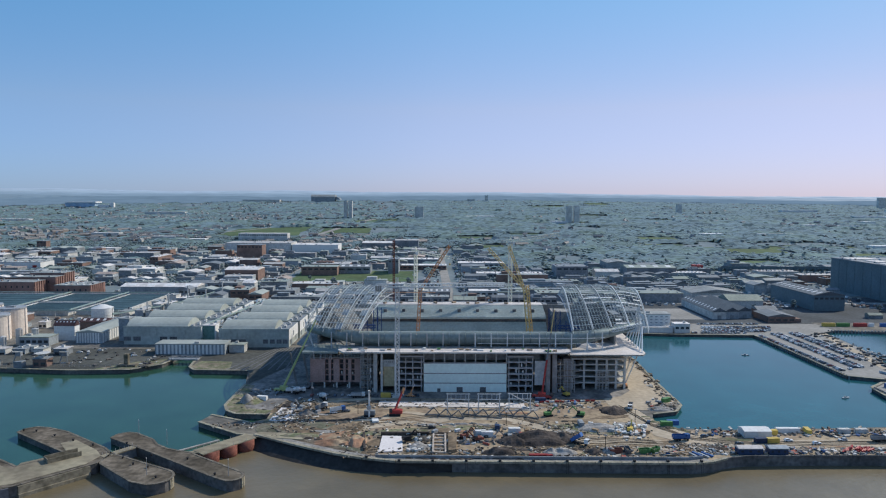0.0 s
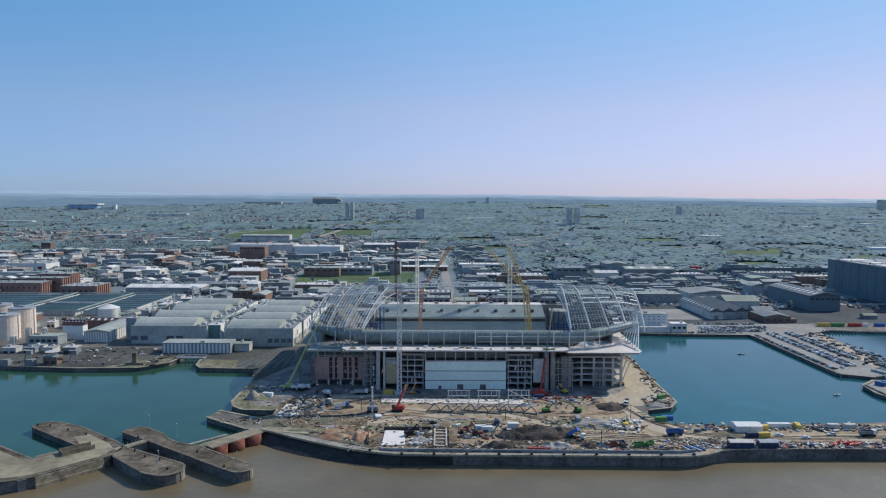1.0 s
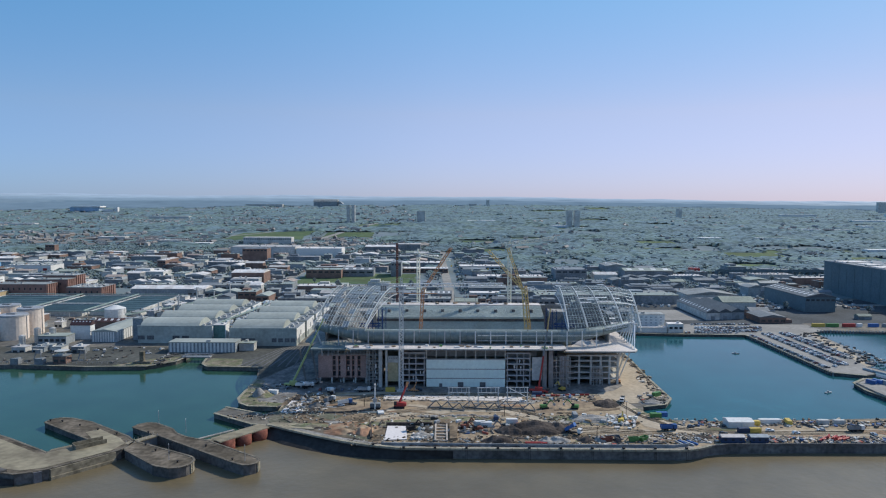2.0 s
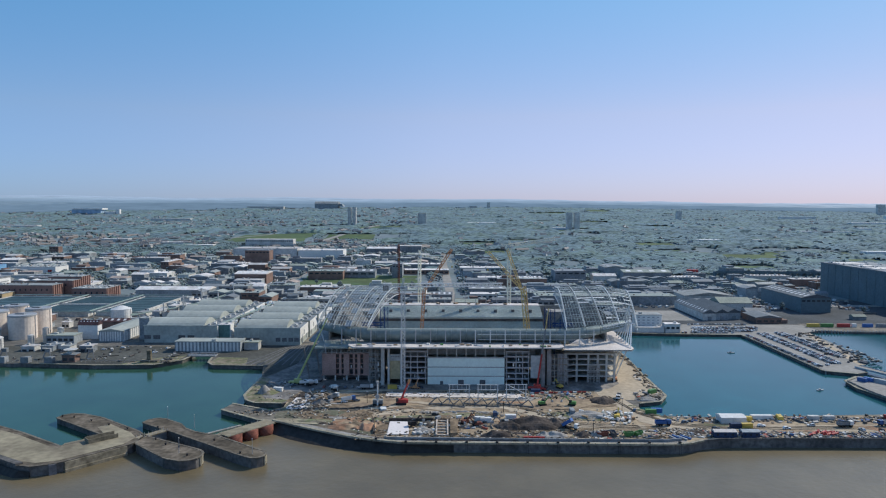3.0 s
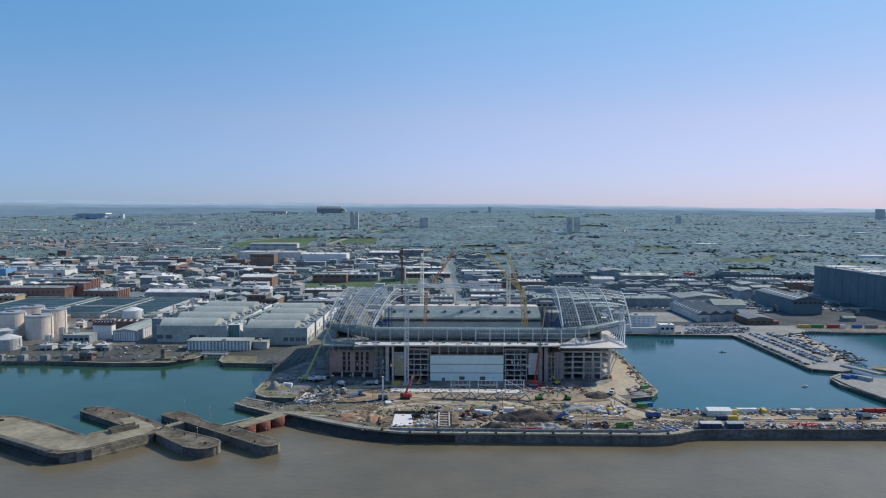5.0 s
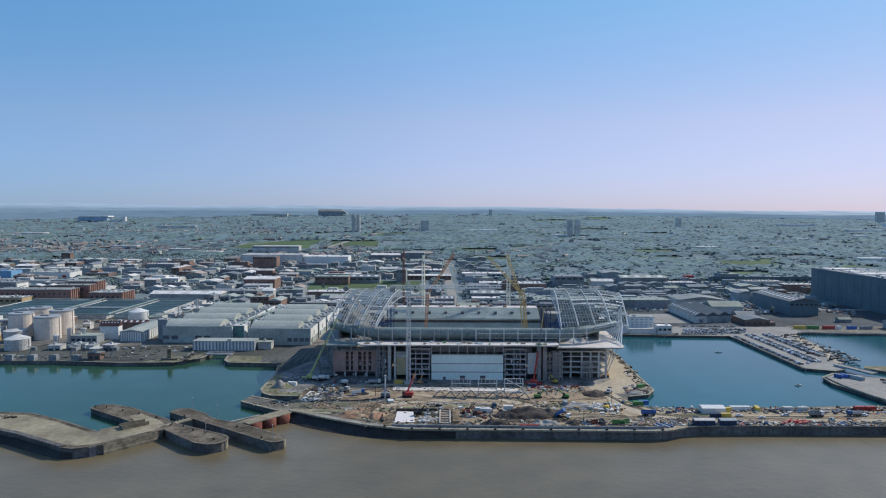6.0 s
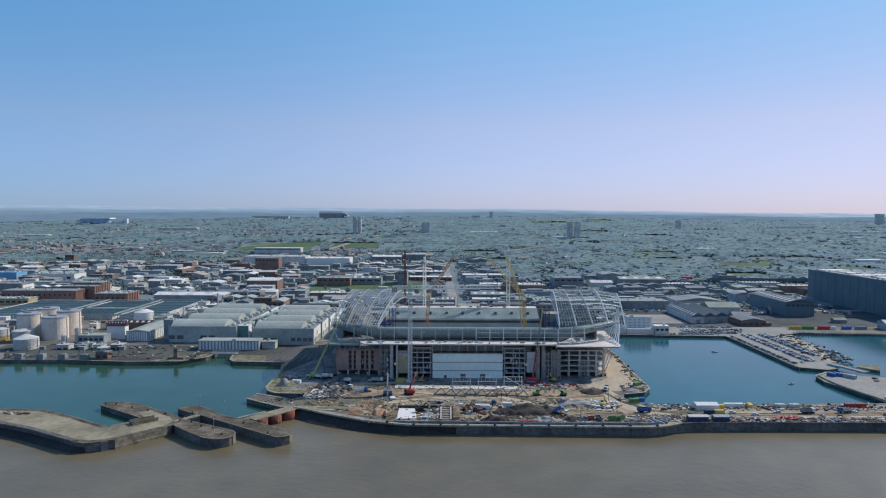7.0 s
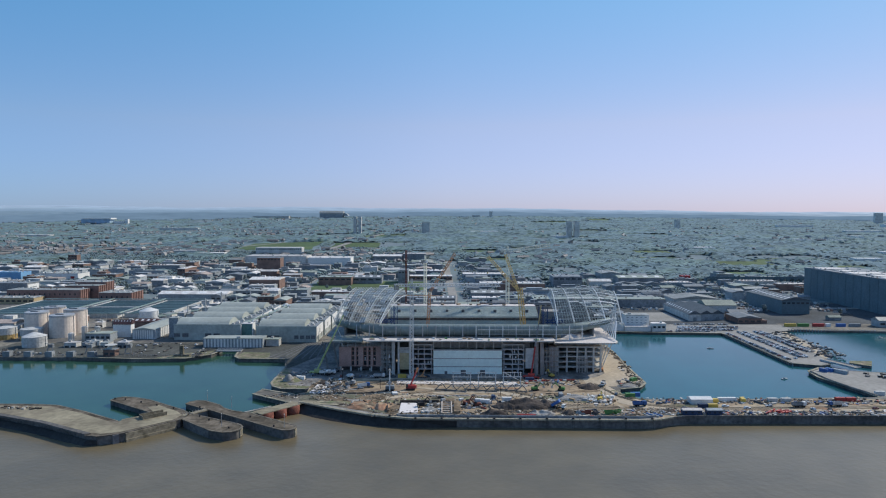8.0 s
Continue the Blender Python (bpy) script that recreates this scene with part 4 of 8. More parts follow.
sp("east_upper_terrace", rake(-72, 72, 137, 23.5, 158, 30.2, 24), M_SEAT, "grey stepped concrete terrace")
sp("east_lower_terrace", rake(-72, 72, 122, 3, 139, 19.5, 20), M_SEAT)
# dark wall colour stands in for the shaded gap between the tiers
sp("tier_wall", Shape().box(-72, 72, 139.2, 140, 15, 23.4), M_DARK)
sp("east_deck", Shape().box(-74, 72, 158.4, 172, 29.4, 30.9), M_DECK, "pale slab behind the terrace")
sp("east_wall", Shape().box(-100, 104, 172, 173, 0, 29), M_DCONC)
for i in range(9):
    x = -62 + i * 15.5
    sp("vomitory", Shape().box(x - 1.3, x + 1.3, 145 + (i % 2), 148.5, 26.0, 28.7), M_DARK, "" if i else "box painted dark for an unlit stairway opening")
for i in range(16):
    x = -72 + i * 9.6
    sp("column", Shape().beam((x, 168, 30.9), (x, 168, 30.9 + (9 if i % 3 else 5)), 0.5), M_GSTEEL)
for i in range(10):
    sp("pallet_load", Shape().obox((-60 + i * 13.1 + rnd.uniform(-4, 4), 165 + rnd.uniform(-4, 4), 31.6), (rnd.uniform(2, 5), 2, 1.4), rnd.uniform(0, 3)), M_GOODS)
sp("frame_beam", Shape().beam((-72, 168, 39.7), (-20, 168, 39.7), 0.5), M_ORANGE)
for sgn, xin, xout in ((-1, -60, -97), (1, 64, 101)):
    st = Shape()
    n = 40
    prof = []
    for i in range(n):
        prof += [(xin + sgn * (3 + 37 * i / n), 4 + 38 * (i + 1) / n), (xin + sgn * (3 + 37 * (i + 1) / n), 4 + 38 * (i + 1) / n)]
    prof += [(xin + sgn * 40, 39), (xin + sgn * 3, 2)]
    for yy in (34, 140):
        st.v += [(px, yy, pz) for px, pz in prof]
    k = len(prof)
    st.f = [(i, (i + 1) % k, k + (i + 1) % k, k + i) for i in range(k)] + [tuple(range(k)), tuple(range(2 * k - 1, k - 1, -1))]
    st.m = [0] * len(st.f)
    sp("end_terrace", st, M_STAND, "steep stepped end stand, its grey darkened for shade")
    sp("corner_wall", Shape().box(min(xin + sgn * 12, xout), max(xin + sgn * 12, xout), 134, 150, 8, 29), M_DCONC)
    sp("end_wall", Shape().box(min(xout, xout + sgn), max(xout, xout + sgn), 30, 150, 0, 33), M_DCONC)
    for k in range(2):
        x = xin - sgn * 1 + sgn * 7 * k
        for yy in (30, 58)[:2 - k]:
            t = Shape().truss((x, yy, 8), (x, yy, 47 - 7 * k - (yy - 30) * 0.1), 3.0, 0.24, 4.5)
            sp("temporary_tower", t, M_BLUE, "blue steel propping tower")
    sp("temporary_beam", Shape().truss((xin - sgn, 30, 36), (xin + sgn * 14, 30, 36), 2.0, 0.4), M_BLUE)
sp("west_terrace", rake(-72, 74, 44, 3, 17, 33, 26), M_SEAT)


def roof_z(u):
    """Height of the roof arch; u from 0 (river side) to 1 (land side)."""
    return 37.5 + 16.2 * (1 - abs(2 * u - 1) ** 1.8)


def roof_pt(x, u, sgn):
    out = max(0.0, sgn * (x - 2) - 98)
    w = 1 - abs(2 * u - 1) ** 1.8
    inner = max(0.0, 80 - sgn * (x - 2)) * 0.06
    wide = u * (12 + 12 * (104 + x) / 36) if sgn < 0 else u * (14 - 40 * (x - 70) / 55 + 46 * ((x - 70) / 55) ** 2)
    return Vector((x + wide, 12 + 158 * u + max(0.0, sgn * (x - 2) - 74) * (0.42 if sgn > 0 else 0.2) * (1 - u), roof_z(u) + 1.8 * w - inner * w - out * out * 0.006))


def roof_end(x, sgn):
    """How far the roof is built, from the river side: just past the crown of its arch."""
    return 0.54 if sgn < 0 else (0.54 if x < 84 else 0.64)


N_ARC = 18
for sgn, xs in ((-1, (-68, -72, -76, -80, -84, -88, -92, -96, -100, -104)), (1, (70, 74.5, 79, 83.5, 88, 92.5, 97, 101.5, 106, 110.5, 115, 120, 125))):
    steel = M_RSTEEL if sgn < 0 else M_GREENSTEEL
    for k, x in enumerate(xs):
        s = Shape()
        end = roof_end(x, sgn)
        top = [roof_pt(x, end * i / N_ARC, sgn) for i in range(N_ARC + 1)]
        s.sweep(top, 0.62 if k % 3 == 0 else 0.24)
        if k % 3 == 0:
            low = [p - Vector((0, 0, 2.4)) for p in top]
            s.sweep(low, 0.42)
            for i in range(N_ARC):
                s.beam(top[i], low[i + 1], 0.2)
                s.beam(top[i + 1], low[i + 1], 0.2)
        sp("roof_arch", s, steel if k % 3 else M_RSTEEL, "" if k else "pale steel lattice roof arch")
    comb = Shape()
    end = roof_end(xs[0], sgn)
    rim = [roof_pt(xs[0], end * i / 40, sgn) for i in range(41)]
    line = [p - Vector((sgn * (1.0 + 2.5 * i / 40), 0, 0.6 + 5.5 * i / 40)) for i, p in enumerate(rim)]
    comb.sweep(line, 0.36)
    for p, q in zip(rim, line):
        comb.beam(p, q, 0.22)
    sp("edge_comb", comb, M_STEEL, "row of close steel hangers on the roof's inner edge")
    rows = 24 if sgn < 0 else 30
    for i in range(1, rows):
        u = i / rows
        row = [roof_pt(x, u, sgn) for x in xs if u <= roof_end(x, sgn)]
        if len(row) > 1:
            sp("purlin", Shape().sweep(row, 0.3 if sgn < 0 else 0.24), M_RSTEEL if i % 2 else steel)
    for i in (2, 5, 8, 11, 14):
        u = i / 18
        row = [roof_pt(x, u, sgn) - Vector((0, 0, 2.4)) for x in xs if u <= roof_end(x, sgn)]
        if len(row) > 1:
            sp("lower_tie", Shape().sweep(row, 0.3), M_GSTEEL)
    for j, (xa, xb) in enumerate(zip(xs, xs[1:])):
        brace, low = Shape(), Vector((0, 0, 1.3))
        steps = int(roof_end(min(xa, xb), sgn) * 16)
        for i in range(steps):
            u0, u1 = (i + 0.05) / 16, (i + 0.95) / 16
            p, q = (roof_pt(xa, u0, sgn), roof_pt(xb, u1, sgn)) if (i + j) % 2 else (roof_pt(xb, u0, sgn), roof_pt(xa, u1, sgn))
            brace.beam(p - low, q - low, 0.11)
            brace.beam(p - low, p - low * 0.1, 0.14)
        mid = [roof_pt((xa + xb) / 2, i / 20 * roof_end(min(xa, xb), sgn), sgn) for i in range(21)]
        brace.sweep(mid, 0.2)
        sp("roof_bracing", brace, steel)
        for i in range(N_ARC):
            if (i + 1) / N_ARC > roof_end(xa, sgn):
                continue
            if rnd.random() < ((0.5 if 2 < i < 10 else 0.1) if sgn < 0 else (0.75 if 3 < i < 12 and xa > 82 else 0.06)):
                o = 0.85 if sgn < 0 else 0.22
                a, b, c, d = (roof_pt(xx, (i + q) / N_ARC, sgn) - Vector((0, 0, 0.6)) for xx, q in ((xa, 0), (xb, 0), (xb, o), (xa, o)))
                e = Vector((0, 0, 0.2))
                sp("decking_sheet" if sgn < 0 else "roof_strip", Shape().add([a, b, c, d, a + e, b + e, c + e, d + e], [(0, 1, 2, 3), (7, 6, 5, 4), (1, 0, 4, 5), (2, 1, 5, 6), (3, 2, 6, 7), (0, 3, 7, 4)]), M_DECKING if sgn < 0 else M_WPAINT)
for i in range(7):
    a = Vector((112.5 + i * 0.3, 5 + i * 7.5, 24.1))
    sp("raking_strut", Shape().beam(a, roof_pt(120 + 0.5 * i, 0.01 + 0.035 * i, 1), 0.7), M_STEEL)
    a = Vector((-99 - i * 1.6, 20 + i * 7, 24.4))
    sp("raking_strut", Shape().beam(a, a + Vector((-4, -1, 11)), 0.6), M_STEEL)
sp("edge_truss", Shape().truss((118, 32, 36.5), (127, 66, 41), 2.0, 0.35), M_STEEL)
sp("edge_truss", Shape().truss((96, 17, 36), (118, 32, 37), 1.6, 0.3), M_STEEL)


# ---- cranes ----
def tower_crane(x, y, z, mast_h, jib, back, angle, paint, label, rise=0.0, w=2.0):
    ob = thing("tower_crane", label, "crane", x, y, z, angle)
    part("base_block", Shape().box(-3, 3, -3, 3, 0, 1.2), M_CONC, ob, "concrete base block")
    part("mast", Shape().truss((0, 0, 1.2), (0, 0, mast_h), w, 0.5, 2.6), paint, ob)
    part("slew_ring", Shape().tube(0, 0, mast_h, mast_h + 1.2, w * 0.75, n=16), M_GSTEEL, ob)
    part("cab", Shape().box(w * 0.5, w * 0.5 + 1.8, -2.6, -0.9, mast_h - 0.6, mast_h + 1.9), M_WPAINT, ob, "white operator's cab")
    part("jib", Shape().truss((0, 0, mast_h + 2.2), (jib, 0, mast_h + 2.2 + rise), w * 0.85, 0.18 * w, 2.4), paint, ob)
    part("counter_jib", Shape().truss((0, 0, mast_h + 2.2), (-back, 0, mast_h + 2.2), w * 0.7, 0.48, 2.2), paint, ob)
    for k in range(3):
        part("counterweight", Shape().box(-back - 0.2 + k * 1.3, -back + 0.9 + k * 1.3, -1.2, 1.2, mast_h - 1.2, mast_h + 2.0), M_DCONC, ob)
    part("head", Shape().truss((0, 0, mast_h + 2.2), (0, 0, mast_h + 7.0), 1.2, 0.35), paint, ob)
    part("stay", Shape().beam((0, 0, mast_h + 7), (jib * 0.7, 0, mast_h + 2.8 + rise * 0.7), 0.12).beam((0, 0, mast_h + 7), (-back, 0, mast_h + 3), 0.12), M_GSTEEL, ob)
    part("trolley", Shape().box(jib * 0.6 - 0.8, jib * 0.6 + 0.8, -0.8, 0.8, mast_h + 0.3 + rise * 0.6, mast_h + 1.2 + rise * 0.6), M_GSTEEL, ob)
    return ob


def boom_crane(x, y, points, paint, label, w=1.8, tracks=True, turn=0.0):
    """A crawler crane: points are the boom's foot, head, and jib tip, in world metres."""
    ob = thing("crawler_crane", label, "crane", x, y, 0)
    o = Vector((x, y, 0))
    for s in (-1, 1):
        part("track", Shape().obox((s * 2.6 * math.cos(turn), s * 2.6 * math.sin(turn), 0.8), (1.2, 8, 1.6), turn), M_BLACK, ob)
    part("body", Shape().obox((0, 0, 2.6), (4.2, 7, 2.2), turn), paint, ob)
    part("cab", Shape().obox((1.6, -2.6, 3.2), (1.4, 1.8, 1.9), turn), M_GLASS, ob)
    part("counterweight", Shape().obox((0, 4.0, 2.6), (4.4, 1.6, 2.6), turn), M_DCONC, ob)
    pts = [Vector(p) - o for p in points]
    for i, (a, b) in enumerate(zip(pts, pts[1:])):
        part("boom" if i == 0 else "jib", Shape().truss(a, b, w if i == 0 else w * 0.8, 0.5 if i == 0 else 0.45, w * 1.5), paint, ob)
    part("rope", Shape().beam(pts[-1], pts[-1] - Vector((0, 0, 14)), 0.15), M_GSTEEL, ob)
    part("hook", Shape().box(pts[-1].x - 0.5, pts[-1].x + 0.5, pts[-1].y - 0.5, pts[-1].y + 0.5, pts[-1].z - 15.4, pts[-1].z - 14), M_YPAINT, ob)
    return ob


tower_crane(-42, -9.5, 0, 66.5, 66, 13, 4, M_WPAINT, "grey lattice tower crane standing before the stadium's west side", w=2.4)
tower_crane(-38, 186, 0, 72, 31, 4, -12, M_CRANE, "pale lattice tower crane behind the far stand", rise=-5, w=2.4)
tower_crane(46, 178, 0, 82, 44, 8, 6, M_CRANE, "cream tower crane with a long raised jib behind the far stand", rise=6, w=3.0)
boom_crane(-34, 95, [(-34, 95, 3), (-31, 96, 52), (-8.5, 98, 86)], M_ORANGE, "orange crawler crane with a luffing jib on the pitch", 2.2)
boom_crane(-58, 192, [(-58, 192, 3), (-58, 192, 84)], M_RUST, "slim red lattice crane behind the stadium", 1.4)
ob = boom_crane(53, 92, [(53, 92, 3), (48.5, 92, 53), (20.5, 94, 84)], M_YEL, "yellow crawler crane with a luffing jib on the pitch", 2.4)
part("back_mast", Shape().truss((-4, 0, 50), (-17, 1, 86), 1.8, 0.45, 2.6), M_YEL, ob)
part("second_boom", Shape().truss((3, 3, 3), (-2.5, 2, 56), 1.8, 0.45, 2.8), M_YEL, ob)
for p, q, col, nm in (((-10, 0, 50), (-25, 2, 80), M_GSTEEL, "pendant"),):
    part(nm, Shape().beam(p, q, 0.2), col, ob)


def mobile_crane(x, y, tip, paint, label, rz=0.0, tipcol=None, dark=None):
    ob = thing("mobile_crane", label, "crane", x, y, 0)
    r = radians(rz)
    part("chassis", Shape().obox((0, 0, 1.4), (2.8, 12, 1.2), r), paint, ob)
    part("cab", Shape().obox((6 * math.sin(-r) * -1, -5.2 * math.cos(r), 2.6), (2.6, 2.2, 1.6), r), M_GLASS, ob)
    part("superstructure", Shape().obox((0, 0, 2.9), (2.6, 4.5, 1.8), r), paint, ob)
    for i in range(4):
        for s in (-1, 1):
            w = part("wheel", Shape().tube(0, 0, -0.3, 0.3, 0.7, n=12), M_BLACK, ob)
            c = Matrix.Rotation(r, 4, "Z") @ Vector((s * 1.35, -4.2 + i * 2.8, 0.7))
            w.matrix_basis = Matrix.Translation(c) @ Matrix.Rotation(r, 4, "Z") @ Matrix.Rotation(math.pi / 2, 4, "Y")
    a, b = Vector((0, 0, 3.4)), Vector(tip) - Vector((x, y, 0))
    for k, (u, v, wd) in enumerate(((0, 0.4, 1.05), (0.4, 0.72, 0.8), (0.72, 1, 0.6))):
        part("boom_section", Shape().beam(a.lerp(b, u), a.lerp(b, v), wd), (paint, dark or paint, tipcol or paint)[k], ob)
    return ob


mobile_crane(46.5, -13, (54, -9, 54), M_CRED, "red mobile crane with its telescopic boom raised", 70, M_YEL, M_DWALL)
mobile_crane(-114, 0, (-96, 14, 43), M_LIME, "lime-green mobile crane with a long raised boom", 80)
mobile_crane(-34, -10.5, (-29, -8, 14), M_ORANGE, "orange telescopic handler near the white wall", 80, M_WPAINT).scale = (0.55, 0.55, 0.55)


def crawler_rig(x, y, tip, paint, label):
    ob = thing("crawler_rig", label, "crane", x, y, 0.06)
    for s in (-1, 1):
        part("track", Shape().box(-3.2, 3.2, s * 1.9 - 0.5, s * 1.9 + 0.5, 0.0, 1.2), M_BLACK, ob)
    part("body", Shape().box(-2.8, 3.2, -1.6, 1.6, 1.2, 3.3), paint, ob)
    part("cab", Shape().box(-3.1, -1.5, -1.7, -0.3, 1.9, 3.9), M_GLASS, ob)
    part("counterweight", Shape().box(3.2, 4.2, -1.6, 1.6, 1.3, 3.0), paint, ob)
    part("boom", Shape().beam((0, 0, 3), tip, 0.9), paint, ob)
    part("boom_tip", Shape().beam(Vector(tip) * 0.85, Vector(tip) * 1.08, 1.1), M_ORANGE, ob)
    return ob


crawler_rig(-41, -46, (4.5, 4, 13.5), M_CRED, "red crawler crane with a short raised boom")
ob = thing("piling_rig", "pale piling rig with a tall mast and dark base", "piling rig", -55, -48, 0.06)
for s in (-1, 1):
    part("track", Shape().box(-3, 3, s * 1.9 - 0.5, s * 1.9 + 0.5, 0, 1.2), M_BLACK, ob)
part("body", Shape().box(-3, 3, -1.6, 1.6, 1.2, 3.4), M_DWALL, ob)
part("mast", Shape().box(-0.4, 0.4, -2.7, -1.9, 0.5, 14.5), M_WPAINT, ob, "white steel mast")
part("mast_head", Shape().box(-0.6, 0.6, -3.0, -1.6, 14.0, 15.4), M_LWALL, ob)
part("drive", Shape().box(-1.2, 1.2, -3.6, -2.9, 5, 7), M_GSTEEL, ob)
part("stay", Shape().beam((0, 1.2, 3.4), (0, -1.7, 13), 0.3), M_WPAINT, ob)


# ---- site vehicles and stores ----
def excavator(x, y, rz, paint, label):
    ob = thing("excavator", label, "excavator", x, y, 0.14, rz)
    for s in (-1, 1):
        part("track", Shape().box(-2.2, 2.2, s * 1.25 - 0.35, s * 1.25 + 0.35, 0, 0.95), M_BLACK, ob)
    part("body", Shape().box(-2.4, 1.4, -1.4, 1.4, 1.0, 2.4), paint, ob)
    part("cab", Shape().box(0.0, 1.6, 0.2, 1.4, 1.5, 3.2), M_GLASS, ob)
    part("boom", Shape().beam((1.2, -0.3, 2.0), (4.2, -0.3, 5.0), 0.55), paint, ob)
    part("arm", Shape().beam((4.2, -0.3, 5.0), (6.4, -0.3, 2.6), 0.42), paint, ob)
    part("bucket", Shape().box(5.9, 7.0, -0.9, 0.4, 1.3, 2.6), M_GSTEEL, ob)
    return ob


excavator(45, -47, 20, M_GREEN, "bright green excavator on the sandy ground")
excavator(63, -47, 160, M_GREEN, "bright green excavator beside a rubble heap")
excavator(-32, -88, 30, M_BLACK, "small dark excavator on a white slab").location.z = 0.8
excavator(18, -84, 200, M_DWALL, "dark excavator by the spoil heap")
excavator(62, -8, 120, M_YPAINT, "yellow excavator in the stadium's shade")
excavator(104, 12, 80, M_ORANGE, "orange excavator on the side track")


def wheels(ob, xs, half, r):
    for x in xs:
        for s in (-1, 1):
            w = part("wheel", Shape().tube(0, 0, -0.25, 0.25, r, n=10), M_BLACK, ob)
            w.matrix_basis = pose(x, s * half, r, 90)


def truck(x, y, rz, cab, body, label, tip=0.0, name="tipper_truck", base=0.14):
    ob = thing(name, label, "truck", x, y, base, rz)
    wheels(ob, (3.2, -1.0, -2.5), 1.1, 0.55)
    part("chassis", Shape().box(-4, 4.2, -0.9, 0.9, 0.7, 1.2), M_BLACK, ob)
    c = part("cab", Shape().box(2.4, 4.4, -1.25, 1.25, 1.2, 3.3), cab, ob)
    part("windscreen", Shape().box(4.4, 4.46, -1.1, 1.1, 2.2, 3.1), M_GLASS, c)
    b = Shape().box(-4.2, 2.0, -1.25, 1.25, 0, 0.3)
    for s in (-1, 1):
        b.box(-4.2, 2.0, s * 1.25 - 0.08, s * 1.25 + 0.08, 0.3, 1.7)
    b.box(1.85, 2.0, -1.17, 1.17, 0.3, 2.0).box(-4.2, -4.05, -1.17, 1.17, 0.3, 1.5)
    t = part("tipping_body", b, body, ob)
    t.matrix_basis = pose(-3.4, 0, 1.3) @ pose(0, 0, 0, 0, -tip, 0) @ pose(3.4, 0, 0)
    return ob


truck(54, -91, -35, M_WPAINT, M_BPAINT, "white tipper truck raising its bright blue body", 35)
truck(95, -33, -110, M_WPAINT, M_GRAVEL, "white tipper lorry on the haul road")
truck(-74, -41, 25, M_BPAINT, M_WPAINT, "blue and white lorry on the sandy ground")
truck(106, -85, 5, M_BPAINT, M_BPAINT, "blue lorry parked on the haul road")
truck(-66, -12, 0, M_WPAINT, M_GSTEEL, "white lorry parked in the stadium's shade", base=0.07)


def container(x, y, rz, paint, label, length=6.1, z=0.0, high=2.6, name="container"):
    ob = thing(name, label, "container", x, y, z, rz)
    part("box", Shape().box(-length / 2, length / 2, -1.22, 1.22, 0.0, high), paint, ob)
    for s in (-1, 1):
        part("door", Shape().box(length / 2, length / 2 + 0.08, s * 0.6 - 0.55, s * 0.6 + 0.55, 0.25, high - 0.15), paint, ob)
    return ob


for i, (x, y, rz, m, lab) in enumerate((
        (5, -78, 0, M_WPAINT, "white site cabin standing on bare earth"), (8.5, -79.5, 0, M_WPAINT, "white site cabin standing on bare earth"),
        (23, -74, 0, M_WPAINT, "white site cabin beside the spoil heap"), (14.5, -69, 90, M_NAVY, "dark blue container on the site"),
        (60, -63, 90, M_DWALL, "dark container among rubble"), (44.5, -20, 0, M_NAVY, "dark blue container near the stadium"),
        (-49, -11, 0, M_YPAINT, "yellow skip-like container by the stadium"), (-123, -17.5, -12, M_WPAINT, "white cabin on the north quay"),
        (120, -20, 35, M_GREEN, "green container on the quay corner"),
        (106, -63, 0, M_GREEN, "green container at the water's edge"), (110, -61, 0, M_BPAINT, "blue container at the water's edge"),
        (145, -88, 5, M_NAVY, "dark blue container beside the haul road"), (151, -88, 5, M_YPAINT, "yellow container beside the haul road"),
        (156, -76, 0, M_YPAINT, "yellow container at the dock edge"), (163, -73, 0, M_WPAINT, "white container at the dock edge"),
        (169, -73, 0, M_WPAINT, "white container at the dock edge"), (176, -74, 80, M_YPAINT, "yellow container at the dock edge"),
        (195, -74, 0, M_LWALL, "grey container at the dock edge"), (204, -74, 0, M_LWALL, "grey container at the dock edge"),
        (276, 12, -60, M_BPAINT, "blue container on the spit"), (281, 13, -60, M_BPAINT, "blue container on the spit"),
        (286, 8, -60, M_BWALL, "long grey-blue container on the spit"),
        (276, -56, 0, M_LWALL, "grey cabin at the foot of the spit"), (240, -72, 0, M_CRED, "red container at the dock edge"),
        (247, -72, 3, M_CRED, "red container at the dock edge"))):
    container(x, y, rz, m, lab, 12.2 if "long" in lab else 3.0 if "on the site" in lab else 6.1)
for x, l, m, tint in ((358, 12.2, M_YPAINT, "yellow"), (372, 12.2, M_GREEN, "green"), (388.5, 12.2, M_CRED, "dull red"), (399, 5, M_WPAINT, "white"), (413, 10, M_BPAINT, "blue"), (428, 12.2, M_DWALL, "dark")):
    container(x, 226, 0, m, f"{tint} container lined up beside the far basin", l, high=3.4)
ob = thing("marquee", "white storage tent with a ridged roof by the water", "tent", 147, -77, 0.06)
for k in range(2):
    part("canvas", Shape().box(-7 + 7.1 * k, -0.1 + 7.1 * k, -4, 4, 0, 3.0), M_WPAINT, ob)
    part("roof", Shape().roof(-7 + 7.1 * k, -0.1 + 7.1 * k, -4, 4, 3.0, 1.0, "x", 0.1), M_WPAINT, ob)

